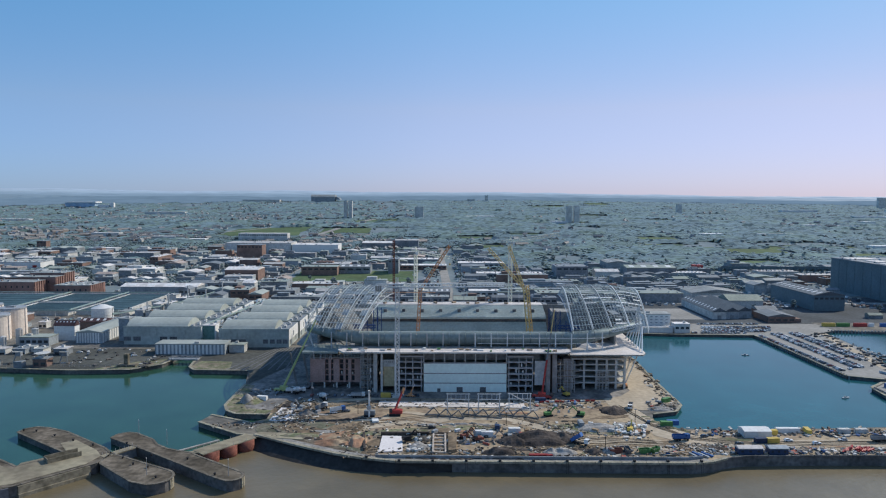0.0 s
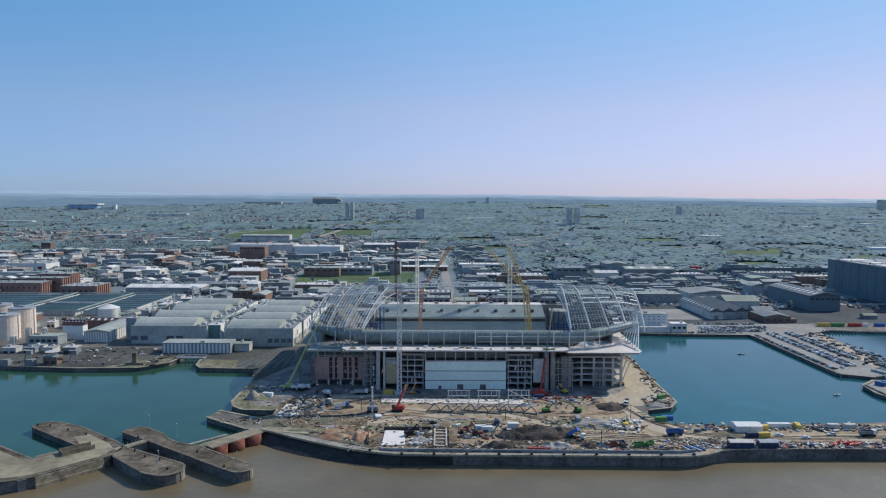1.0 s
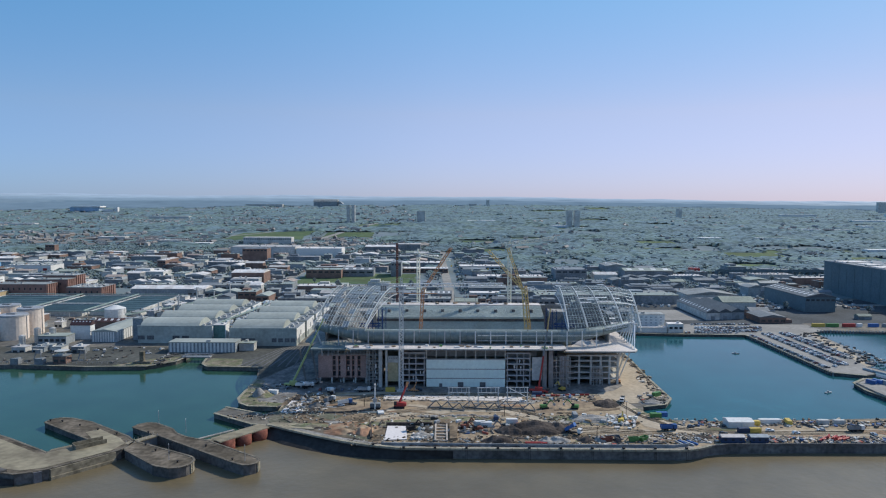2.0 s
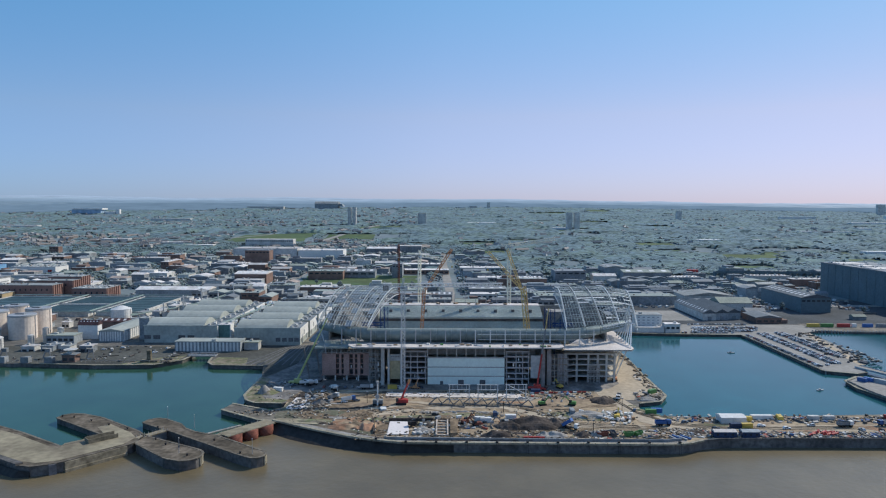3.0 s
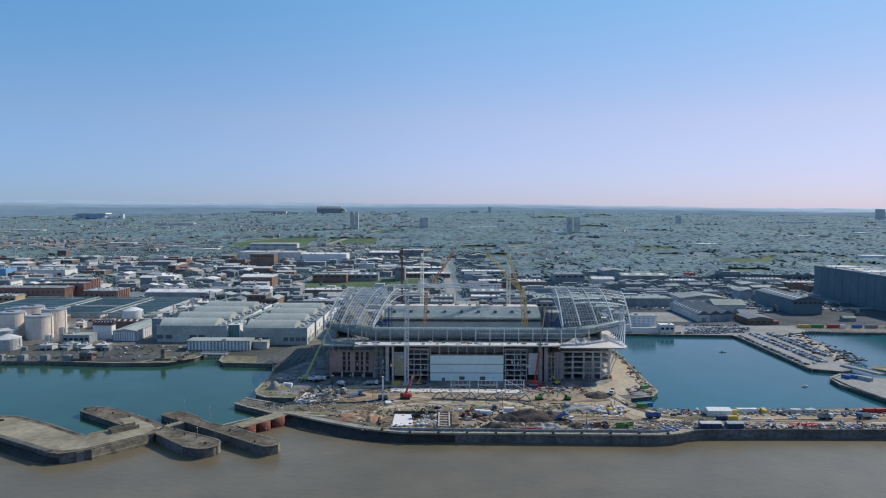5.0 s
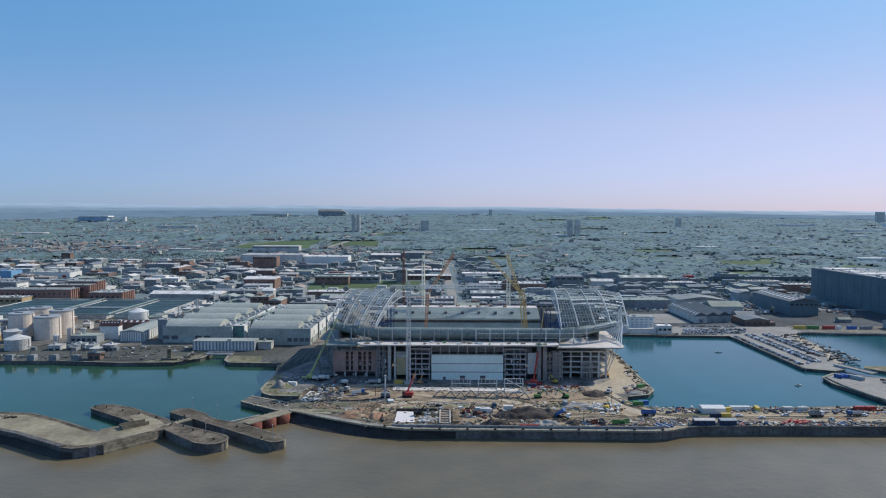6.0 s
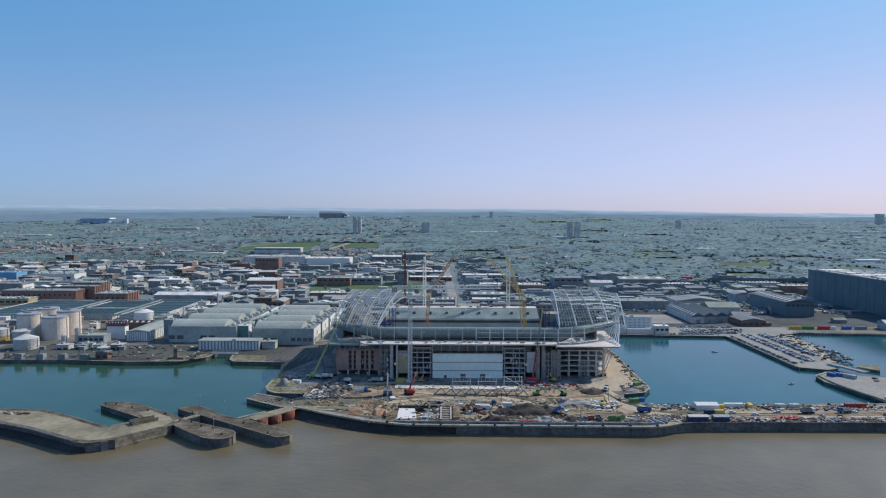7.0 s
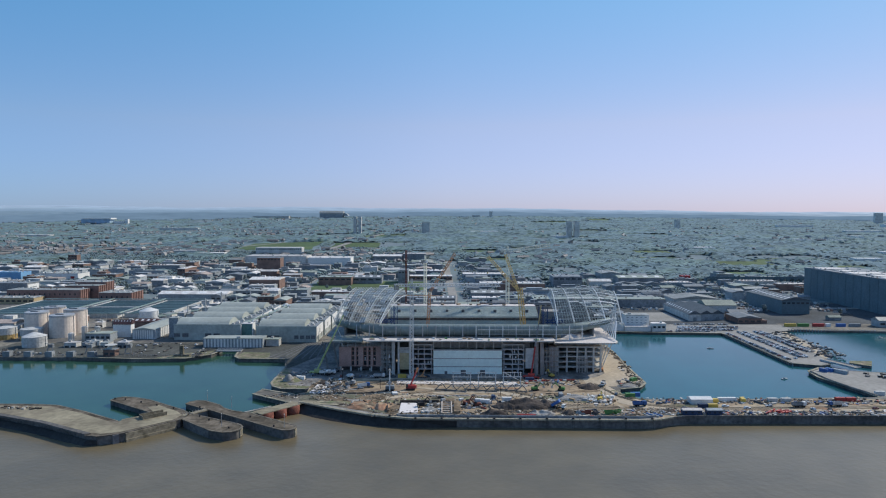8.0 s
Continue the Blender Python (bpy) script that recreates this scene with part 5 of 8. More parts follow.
for pts, w, m, lab in ((((-96, -76), (-80, -84), (-66, -90), (-58, -96)), 2.2, M_MUD, "dark trench cut in the red earth"), (((-46, -76), (-20, -77), (-8, -76)), 2.6, M_MUD, "dark trench behind the slab"),
                       (((-84, -58), (-60, -52), (-48, -52)), 1.6, M_MUD, "dark drag mark across the sand"), (((-98, -62), (-88, -48), (-92, -34)), 2.4, M_MUD, "curved rut in the earth"),
                       (((40, -64), (70, -62), (92, -68)), 2.4, M_SCRUB, "bank of scrubby rubble"), (((-30, -62), (0, -60), (12, -62)), 1.6, M_GRAVEL, "line of grey kerb rubble"),
                       (((98, -46), (104, -62), (116, -74)), 2.2, M_SCRUB, "weedy verge of the haul road"), (((-60, -106), (-20, -110.5), (60, -110.5), (98, -110)), 1.4, M_MUD, "dark ridge of mud along the wall"),
                       (((-14, -36), (20, -37), (40, -37)), 1.2, M_GRAVEL, "strip of grey hardcore"), (((10, -96), (30, -99), (60, -97)), 1.8, M_MUD, "wet dark wheel ruts")):
    s = Shape()
    for (ax, ay), (bx, by) in zip(pts, pts[1:]):
        k = max(2, int(math.hypot(bx - ax, by - ay) / 4))
        for i in range(k):
            u = (i + 0.5) / k
            s.mound(ax + (bx - ax) * u + rnd.uniform(-0.6, 0.6), ay + (by - ay) * u + rnd.uniform(-0.6, 0.6), 3.0, w * rnd.uniform(0.6, 1.1), rnd.uniform(0.3, 0.8), 0.1, 5)
    solid("earth_ridge", s, m, lab, "earth", kind="stuff")

excavator(-3, -83, 40, M_RUST, "small red excavator beside white cabins")
excavator(3, -87, 190, M_RUST, "small red excavator on bare earth")
excavator(84, -72, 70, M_YPAINT, "yellow excavator among rubble")
excavator(-96, -36, 150, M_DWALL, "dark excavator on the north quay")
truck(-84, -36, 60, M_WPAINT, M_DWALL, "white lorry on the north side track")
truck(206, -86, 4, M_WPAINT, M_DWALL, "white flatbed lorry on the haul road")
truck(230, -84, 184, M_BPAINT, M_GSTEEL, "blue flatbed lorry on the haul road")
truck(-100, 8, 80, M_CRED, M_DWALL, "red lorry beside the green crane")
truck(-108, -2, 10, M_WPAINT, M_WPAINT, "white van-bodied lorry beside the green crane")
for x, y, h in ((64, -101, 8), (-62, -44, 7), (20, -62, 7), (90, -60, 8), (-92, -20, 8)):
    ob = thing("lighting_mast", "slim dark site lighting mast", "lighting mast", x, y, 0)
    part("post", Shape().tube(0, 0, 0, h, 0.2, 0.12, 8), M_BLACK, ob)
    part("lamp_head", Shape().box(-0.7, 0.7, -0.25, 0.25, h, h + 0.5), M_GSTEEL, ob)
for k in range(22):
    x, y = rnd.choice(((rnd.uniform(-30, 30), rnd.uniform(-76, -66)), (rnd.uniform(60, 95), rnd.uniform(-78, -60)), (rnd.uniform(-104, -84), rnd.uniform(-56, -26))))
    solid("pallet_load", Shape().obox((x, y, 0.75), (rnd.uniform(1.6, 3.6), rnd.uniform(1.2, 2.0), 1.5), rnd.uniform(0, 3)), (M_WPAINT, M_TIMBER, M_GSTEEL)[k % 3], ("white wrapped pallet stack on the site", "stack of timber on the site", "stack of grey steel on the site")[k % 3], "stack", "stacks on the site")

def litter(name, label, n, area, size, material, z=0.1, seed=1, slant=0.3):
    """Loose clutter scattered over a list of rectangles."""
    r = random.Random(seed)
    s = Shape()
    for _ in range(n):
        x0, x1, y0, y1 = r.choice(area)
        a, b, c = (r.uniform(size[0], size[1]) for _ in range(3))
        if r.random() < 0.25:
            a *= 3
        k = len(s.v)
        s.obox((r.uniform(x0, x1), r.uniform(y0, y1), z + c * 0.2), (a, b, c * 0.6), r.uniform(0, 3.1), r.uniform(-slant, slant))
        if material is M_JUNK:
            s.v[k:] = [tuple(q + r.uniform(-0.22, 0.22) * min(a, b) for q in v) for v in s.v[k:]]
    return solid(name, s, material, label, "clutter", kind="stuff")


# white slab, steel frames, pit framing
solid("blinding_slab", Shape().prism([(-45.2, -102.5), (-33.6, -101.3), (-34.8, -81), (-45.2, -80.5)], 0.05, 0.6), M_SLABW, "large white concrete slab in an excavation", "slab")
M_FORM = mat("pale_formwork", (0.46, 0.40, 0.345), 0.9, var=0.2, big=0.2, small=1.0)
ob = thing("foundation_frame", "pale concrete foundation beams cast in a pit", "foundation", -16, -91, 0.06)
for i in range(6):
    part("beam", Shape().box(-2.6, 2.6, -12.4 + i * 4.7, -11.5 + i * 4.7, 0, 0.7), M_FORM, ob)
for x in (-3.0, 3.0):
    part("beam", Shape().box(x - 0.4, x + 0.4, -12.8, 12.8, 0, 1.1), M_FORM, ob)
part("pit_floor", Shape().box(-2.6, 2.6, -12.8, 12.8, 0, 0.12), M_TROD, ob)
part("bank", Shape().prism([(4.4, -12), (8.0, -11), (9.0, 10), (7.2, 13), (4.4, 13)], 0, 1.6), M_TROD, ob, "brown earth bank beside the pit")
solid("pit_wall", Shape().beam((-46, -78.6, 0.9), (-21, -78.2, 0.9), 1.2, 1.9).beam((-55, -77, 0.7), (-52, -100, 0.7), 1.2, 1.4), M_MUD, "dark cut face of an excavation", "earth wall")
low = Shape()
for a, b in (((-46, -109.0), (36, -110.9)), ((36, -110.9), (100, -111.3)), ((100, -111.3), (108, -109.3))):
    low.beam((*a, 0.85), (*b, 0.85), 0.5, 1.5)
solid("parapet_wall", low, M_DWALL, "low dark wall set back from the river wall's coping", "wall", kind="structure")


def loose_block(x, y, z, size, turn, material, label, group):
    """A rough broken block: a box with its corners knocked about."""
    q = random.Random(int(x * 91 + y * 57))
    s = Shape().obox((0, 0, 0), size, 0)
    s.v = [tuple(c * q.uniform(0.75, 1.1) for c in v) for v in s.v]
    ob = solid("concrete_block", s, material, label, "block", group)
    ob.matrix_basis = pose(x, y, z + size[2] * 0.42, q.uniform(-8, 8), q.uniform(-8, 8), turn)
    return ob


r = random.Random(23)
for k in range(40):
    x, y = (r.uniform(-31, -20.5), r.uniform(-102, -83)) if k < 17 else (r.uniform(75, 90), r.uniform(-83, -70)) if k < 34 else (r.uniform(-100, -92), r.uniform(-44, -28))
    loose_block(x, y, 0.1, (r.uniform(1.2, 3.0), r.uniform(1.0, 2.2), r.uniform(0.8, 1.6)), r.uniform(0, 180), (M_CONC, M_WPAINT, M_DECK)[k % 3],
                "broken pale concrete block lying on the earth", "concrete blocks")


def skip(x, y, rz, paint, label, length=5.6):
    """An open-topped steel waste skip with sloping ends."""
    ob = thing("waste_skip", label, "skip", x, y, 0.08, rz, "waste skips")
    h, w, e = 2.2, 1.2, 0.8
    l = length / 2
    shell = Shape().add([(-l + e, -w, 0), (l - e, -w, 0), (l - e, w, 0), (-l + e, w, 0), (-l, -w, h), (l, -w, h), (l, w, h), (-l, w, h),
                         (-l + 0.2, -w + 0.15, h), (l - 0.2, -w + 0.15, h), (l - 0.2, w - 0.15, h), (-l + 0.2, w - 0.15, h),
                         (-l + e, -w + 0.15, 0.9), (l - e, -w + 0.15, 0.9), (l - e, w - 0.15, 0.9), (-l + e, w - 0.15, 0.9)],
                        [(3, 2, 1, 0), (0, 1, 5, 4), (1, 2, 6, 5), (2, 3, 7, 6), (3, 0, 4, 7), (4, 5, 9, 8), (5, 6, 10, 9), (6, 7, 11, 10), (7, 4, 8, 11),
                         (8, 9, 13, 12), (9, 10, 14, 13), (10, 11, 15, 14), (11, 8, 12, 15), (12, 13, 14, 15)])
    part("shell", shell, paint, ob)
    for a in (-l * 0.5, 0, l * 0.5):
        for s in (-1, 1):
            part("rib", Shape().box(a - 0.08, a + 0.08, s * (w + 0.06) - 0.06, s * (w + 0.06) + 0.06, 0.1, h), paint, ob)
    part("load", Shape().mound(0, 0, l - e, w - 0.2, 0.9, 1.0, 8), M_JUNK, ob)
    return ob


skip(68.6, -102, 6, M_RUST, "dark red steel skip full of waste", 6.5)
skip(74.6, -101.4, 88, M_DARK, "black open-topped steel skip", 6.5)
skip(82.5, -102, 4, M_GREEN, "dark green steel skip full of waste")
skip(88, -101, 40, M_GREEN, "dark green steel skip full of waste")
ob = thing("timber_stack", "pinkish sawn boards heaped loosely by the river wall", "timber", 95.5, -104.5, 0.1)
for k in range(14):
    part("board", Shape().obox((r.uniform(-4, 4), r.uniform(-1.6, 1.6), 0.25 + 0.14 * k), (r.uniform(4, 8), 0.5, 0.14), r.uniform(-0.5, 0.5), r.uniform(-0.08, 0.08)), M_FORM if k % 3 else M_TIMBER, ob)
for x, w, roof, lab in ((126.8, 11.6, M_DECK, "dark navy site hut with a pale pinkish roof"), (141.6, 9.0, M_BWALL, "dark navy site hut with a blue-grey roof")):
    ob = thing("site_hut", lab, "hut", x, -104.6, 0.1)
    part("wall", Shape().box(0, w, 0, 4.6, 0, 2.9), M_NAVY, ob)
    part("roof", Shape().roof(0, w, 0, 4.6, 2.9, 0.8, "x", 0.25), roof, ob)
    for k in range(3):
        part("window", Shape().box(w * (k + 0.3) / 3, w * (k + 0.62) / 3, -0.06, -0.01, 1.2, 2.2), M_GLASS, ob)
r = random.Random(29)
TONES = (M_TROD, M_HAUL, M_RED_EARTH, M_GRAVEL, M_TROD, M_SCRUB, M_HAUL, M_RED_EARTH)
for k in range(64):
    x, y = r.choice(((r.uniform(-100, 96), r.uniform(-104, -60)), (r.uniform(-92, 80), r.uniform(-60, -24)), (r.uniform(118, 300), r.uniform(-100, -74))))
    a, b, turn = r.uniform(3, 13), r.uniform(1.2, 3.6), r.uniform(-0.35, 0.35)
    poly = []
    for i in range(18):
        t = i * math.pi / 9
        q = 1 + 0.6 * noise.noise(Vector((x + math.cos(t) * 1.4, y + math.sin(t) * 1.4, k)))
        px, py = a * q * math.cos(t), b * q * math.sin(t)
        gx = x + px * math.cos(turn) - py * math.sin(turn)
        wall = -105 + 27 * ease(-40, -112, gx) if gx < 110 else -101
        poly.append((max(-104, gx), max(wall, y + px * math.sin(turn) + py * math.cos(turn))))
    sheet("earth_patch", poly, 0.20 + k * 0.0011, TONES[k % 8], "patch of differently coloured churned ground", "ground", 0.15)
for k, line in enumerate((((-60, -62), (-20, -48), (22, -47), (40, -60), (56, -83), (96, -88)), ((90, -30), (98, -60), (112, -82), (140, -90), (320, -85)), ((-90, -28), (-40, -18), (60, -18), (86, -18)),
                          ((-56, -66), (-66, -80), (-50, -97), (-10, -107), (60, -107)), ((10, -98), (50, -94), (110, -90)))):
    ruts = Shape()
    pts = [(ax + (bx - ax) * i / 12, ay + (by - ay) * i / 12) for (ax, ay), (bx, by) in zip(line, line[1:]) for i in range(12)]
    for lane in (-2.4, -0.6, 1.2, 3.0):
        w = [(x + 1.1 * noise.noise(Vector((x / 14, y / 14, lane))), y + lane + 1.1 * noise.noise(Vector((y / 14, x / 14, lane + k)))) for x, y in pts]
        for a, b in zip(w, w[1:]):
            ruts.beam((*a, 0.27), (*b, 0.27), r.uniform(0.35, 0.6), 0.06)
    solid("wheel_ruts", ruts, M_TROD, "dark wheel ruts pressed into the haul road", "ruts", kind="stuff")
solid("stone_slab", Shape().prism([(-52, -30), (34, -33), (34, -24), (-52, -21)], 0.05, 0.45), M_DECK, "pale concrete slab along the stadium's west side", "slab")
solid("board_stack", Shape().obox((-51, -57, 0.7), (3.5, 5, 1.0), 0.2), M_WPAINT, "white stacked boards on the sand", "boards")
for k in range(3):
    ob = thing("assembled_frame", "pale steel roof frame assembled on the ground", "steel frame", -5.5 + 17.5 * k, -43 + (k == 2) * 1, 0.1, 0, "assembled roof frames")
    for x in (-6, 6):
        part("post", Shape().box(x - 0.25, x + 0.25, -0.25, 0.25, 0, 11.6), M_STEEL, ob)
    for z in (8.2, 11.3):
        part("rail", Shape().beam((-6.8, 0, z), (6.8, 0, z), 0.34), M_STEEL, ob)
    for i in range(4):
        part("upright", Shape().beam((-4 + i * 2.8, 0, 8.2), (-4 + i * 2.8, 0, 11.3), 0.24), M_STEEL, ob)
    part("brace", Shape().beam((-5.5, 0, 11.2), (5.5, 0, 5.5), 0.35) if k == 2 else Shape().beam((-6, 0, 5.0), (6, 0, 5.0), 0.25), M_STEEL, ob)
for k in range(9):
    ob = thing("steel_truss", "dark grey triangular roof truss lying on the sand", "truss", -20 + k * 6.9, -46 - (k % 3) * 2.4, 0.15, rnd.uniform(-14, 14), "trusses on the ground")
    for a, b in (((-4, 0, 0.3), (4, 0, 0.3)), ((-4, 0, 0.3), (0.8, 0, 4.4)), ((4, 0, 0.3), (0.8, 0, 4.4)), ((-4, 1.5, 0.3), (4, -1.5, 0.3))):
        part("chord", Shape().beam(a, b, 0.5), M_STAND, ob)

solid("concrete_ramp", Shape().prism([(-109, -56.5), (-99, -58), (-95.5, -34), (-107.5, -34)], -1.5, 0.55), M_SLABW, "pale broken concrete ramp strewn with debris", "ramp")
litter("rubble", "broken slabs and rods lying on the pale ramp", 90, [(-108, -97, -56, -35)], (0.3, 1.3), M_JUNK, 0.6, 33)
lump = Shape().mound(-130.8, -22, 4.6, 4.0, 5.2, 0.0, 16, 0.05)
solid("concrete_lump", lump, M_DCONC, "large rounded grey concrete lump on the quay", "concrete lump")


def mixer_truck(x, y, rz, label):
    """A concrete mixer: chassis, cab and a tilted white drum."""
    ob = thing("mixer_truck", label, "truck", x, y, 0.14, rz)
    wheels(ob, (3.4, -1.2, -2.6), 1.1, 0.55)
    part("chassis", Shape().box(-4, 4.4, -0.9, 0.9, 0.7, 1.2), M_BLACK, ob)
    c = part("cab", Shape().box(2.6, 4.5, -1.25, 1.25, 1.2, 3.2), M_WPAINT, ob)
    part("windscreen", Shape().box(4.5, 4.56, -1.1, 1.1, 2.1, 3.0), M_GLASS, c)
    drum = Shape().tube(0, 0, -2.8, -1.0, 0.8, 1.55, 16).tube(0, 0, -0.995, 0.8, 1.55, 1.55, 16).tube(0, 0, 0.805, 2.6, 1.55, 0.7, 16)
    d = part("drum", drum, M_WPAINT, ob, "white ribbed mixing drum", True)
    d.matrix_basis = pose(-0.6, 0, 2.9, 0, -76, 0)
    part("chute", Shape().beam((-3.9, 0, 2.6), (-4.8, 0, 1.2), 0.5), M_GSTEEL, ob)
    return ob


mixer_truck(-104, -4, 40, "white concrete mixer truck in the stadium's shade")
mixer_truck(-86, -17, 120, "white concrete mixer truck beside the haul road")

HEAPS = [
    (34, -85, 17, 10, 5.5, M_MUD, "large dark heap of spoil"), (22, -88, 9, 7, 3.6, M_MUD, "dark heap of spoil"),
    (46, -84, 8, 7, 3.0, M_MUD, "dark heap of spoil"), (13, -103, 9, 4.5, 2.8, M_MUD, "low dark mound by the river wall"),
    (44, -102, 7, 5, 2.6, M_GRAVEL, "heap of grey gravel"), (38, -103, 5, 4, 2.2, M_GRAVEL, "heap of grey gravel"),
    (58, -102, 5, 4, 2.2, M_MUD, "small brown heap of soil"), (66, -101, 4, 3.5, 2.4, M_GRAVEL, "small heap of grey stone"),
    (84, -38, 8, 8, 3.2, M_MUD, "heap of brown soil"), (70, -67, 14, 7, 2.0, M_GRAVEL, "low mound of broken rubble"),
    (-57, -88, 5, 9, 2.4, M_RED_EARTH, "ridge of brown earth beside the pit"),
]
BANKS = [
    (-70, -90, 10, 5, 1.6, M_RED_EARTH, "low ridge of red earth"), (-88, -80, 12, 4, 1.4, M_SCRUB, "weedy bank along the wall"),
    (-26, -95, 6, 5, 1.8, M_GRAVEL, "heap of broken concrete"), (-24, -84, 6, 4, 1.6, M_JUNK, "heap of rubble near the pit"),
    (-104, -30, 5, 6, 1.6, M_MUD, "dark heap on the quay"),
    (-128, -20, 7, 8, 2.2, M_SCRUB, "weedy mound on the quay"), (112, -34, 9, 4, 1.6, M_GRAVEL, "pile of rubble at the dock corner"),
    (-91, -44, 5, 5, 2.2, M_STONE, "dark grey heap of hardcore"), (120, -98, 6, 4, 1.6, M_MUD, "small dark heap of soil"),
]
for x, y, rx, ry, h, m, lab in HEAPS + BANKS:
    solid("spoil_mound", Shape().mound(x, y, rx, ry, h, 0.0), m, lab, "heap", "heaps on the site", smooth=False)


litter("rubble", "fine rubble, clods and rubbish on the earth", 2900, [(-102, 96, -86, -56), (-64, 100, -109, -94), (-108, -84, -60, -20), (-60, 80, -34, -17), (98, 128, -104, -90), (130, 320, -103, -97), (130, 300, -78, -69)], (0.3, 1.25), M_JUNK, seed=12)
litter("rubble", "rubble and offcuts strewn over the building site", 300, [(-100, 95, -84, -60), (-60, 100, -108, -98), (-108, -84, -60, -22), (-60, 60, -34, -20), (45, 92, -80, -58), (-35, -20, -100, -78)], (0.4, 1.5), M_JUNK, seed=2)
litter("stored_goods", "stacks of materials, pallets and barriers on the site", 120, [(-6, 30, -90, -68), (40, 80, -30, -18), (64, 100, -108, -94), (108, 124, -36, -12), (-12, 8, -92, -80)], (0.7, 2.2), M_GOODS, seed=3)
litter("stored_goods", "scrap, crates and plant parts stacked along the quay strip", 800, [(112, 250, -104, -95), (112, 300, -80, -70), (118, 300, -104, -96), (250, 330, -104, -94)], (0.5, 2.0), M_GOODS, seed=4)
litter("rubble", "rough rubble and rocks along the dock edge", 260, [(104, 270, -72, -66), (108, 122, -36, -24), (120, 127, -24, 30), (125, 131, 20, 190)], (0.5, 1.8), M_JUNK, seed=6)
litter("rubble", "broken stone and rubbish along the north quay", 150, [(-138, -114, -40, 8), (-138, -112, -68, -60), (-112, -98, -40, -24), (-106, -96, -74, -44)], (0.3, 1.2), M_JUNK, seed=7)
ob = thing("steel_heap", "heap of bright red steel parts by the river wall", "steel parts", 184, -99.5, 0)
for k in range(16):
    part("steel_bar", Shape().obox((rnd.uniform(-5, 9), rnd.uniform(-2, 2), rnd.uniform(0.5, 1.8)), (4.5, 0.8, 0.8), rnd.uniform(0.3, 1.0), rnd.uniform(-0.3, 0.3)), M_CRED, ob)
for k in range(4):
    solid("steel_section", Shape().obox((104.5 + k * 2.3, -106.4 + (k % 2), 0.75), (0.9, 6, 0.7), 0.5 + 0.1 * k, 0.08), M_BPAINT if k % 2 else M_BWALL, "blue steel section lying by the river wall", "steel section", "steel sections")
solid("barrier", Shape().obox((31, -106.5, 0.6), (9, 1.4, 1.0), 0.0).obox((36, -106.8, 0.6), (3, 1.4, 0.8), 0.2), M_CRED, "long red plastic barrier", "barrier")
for k in range(12):
    solid("barrier", Shape().obox((42 + k * 3.1, -22 + 0.25 * k, 0.6), (2.6, 0.6, 1.0), 0.1), M_CRED if k % 3 else M_WPAINT, "red and white traffic barrier", "barrier", "site barriers")


# ---- buildings ----
FLAT_ROOFS = []


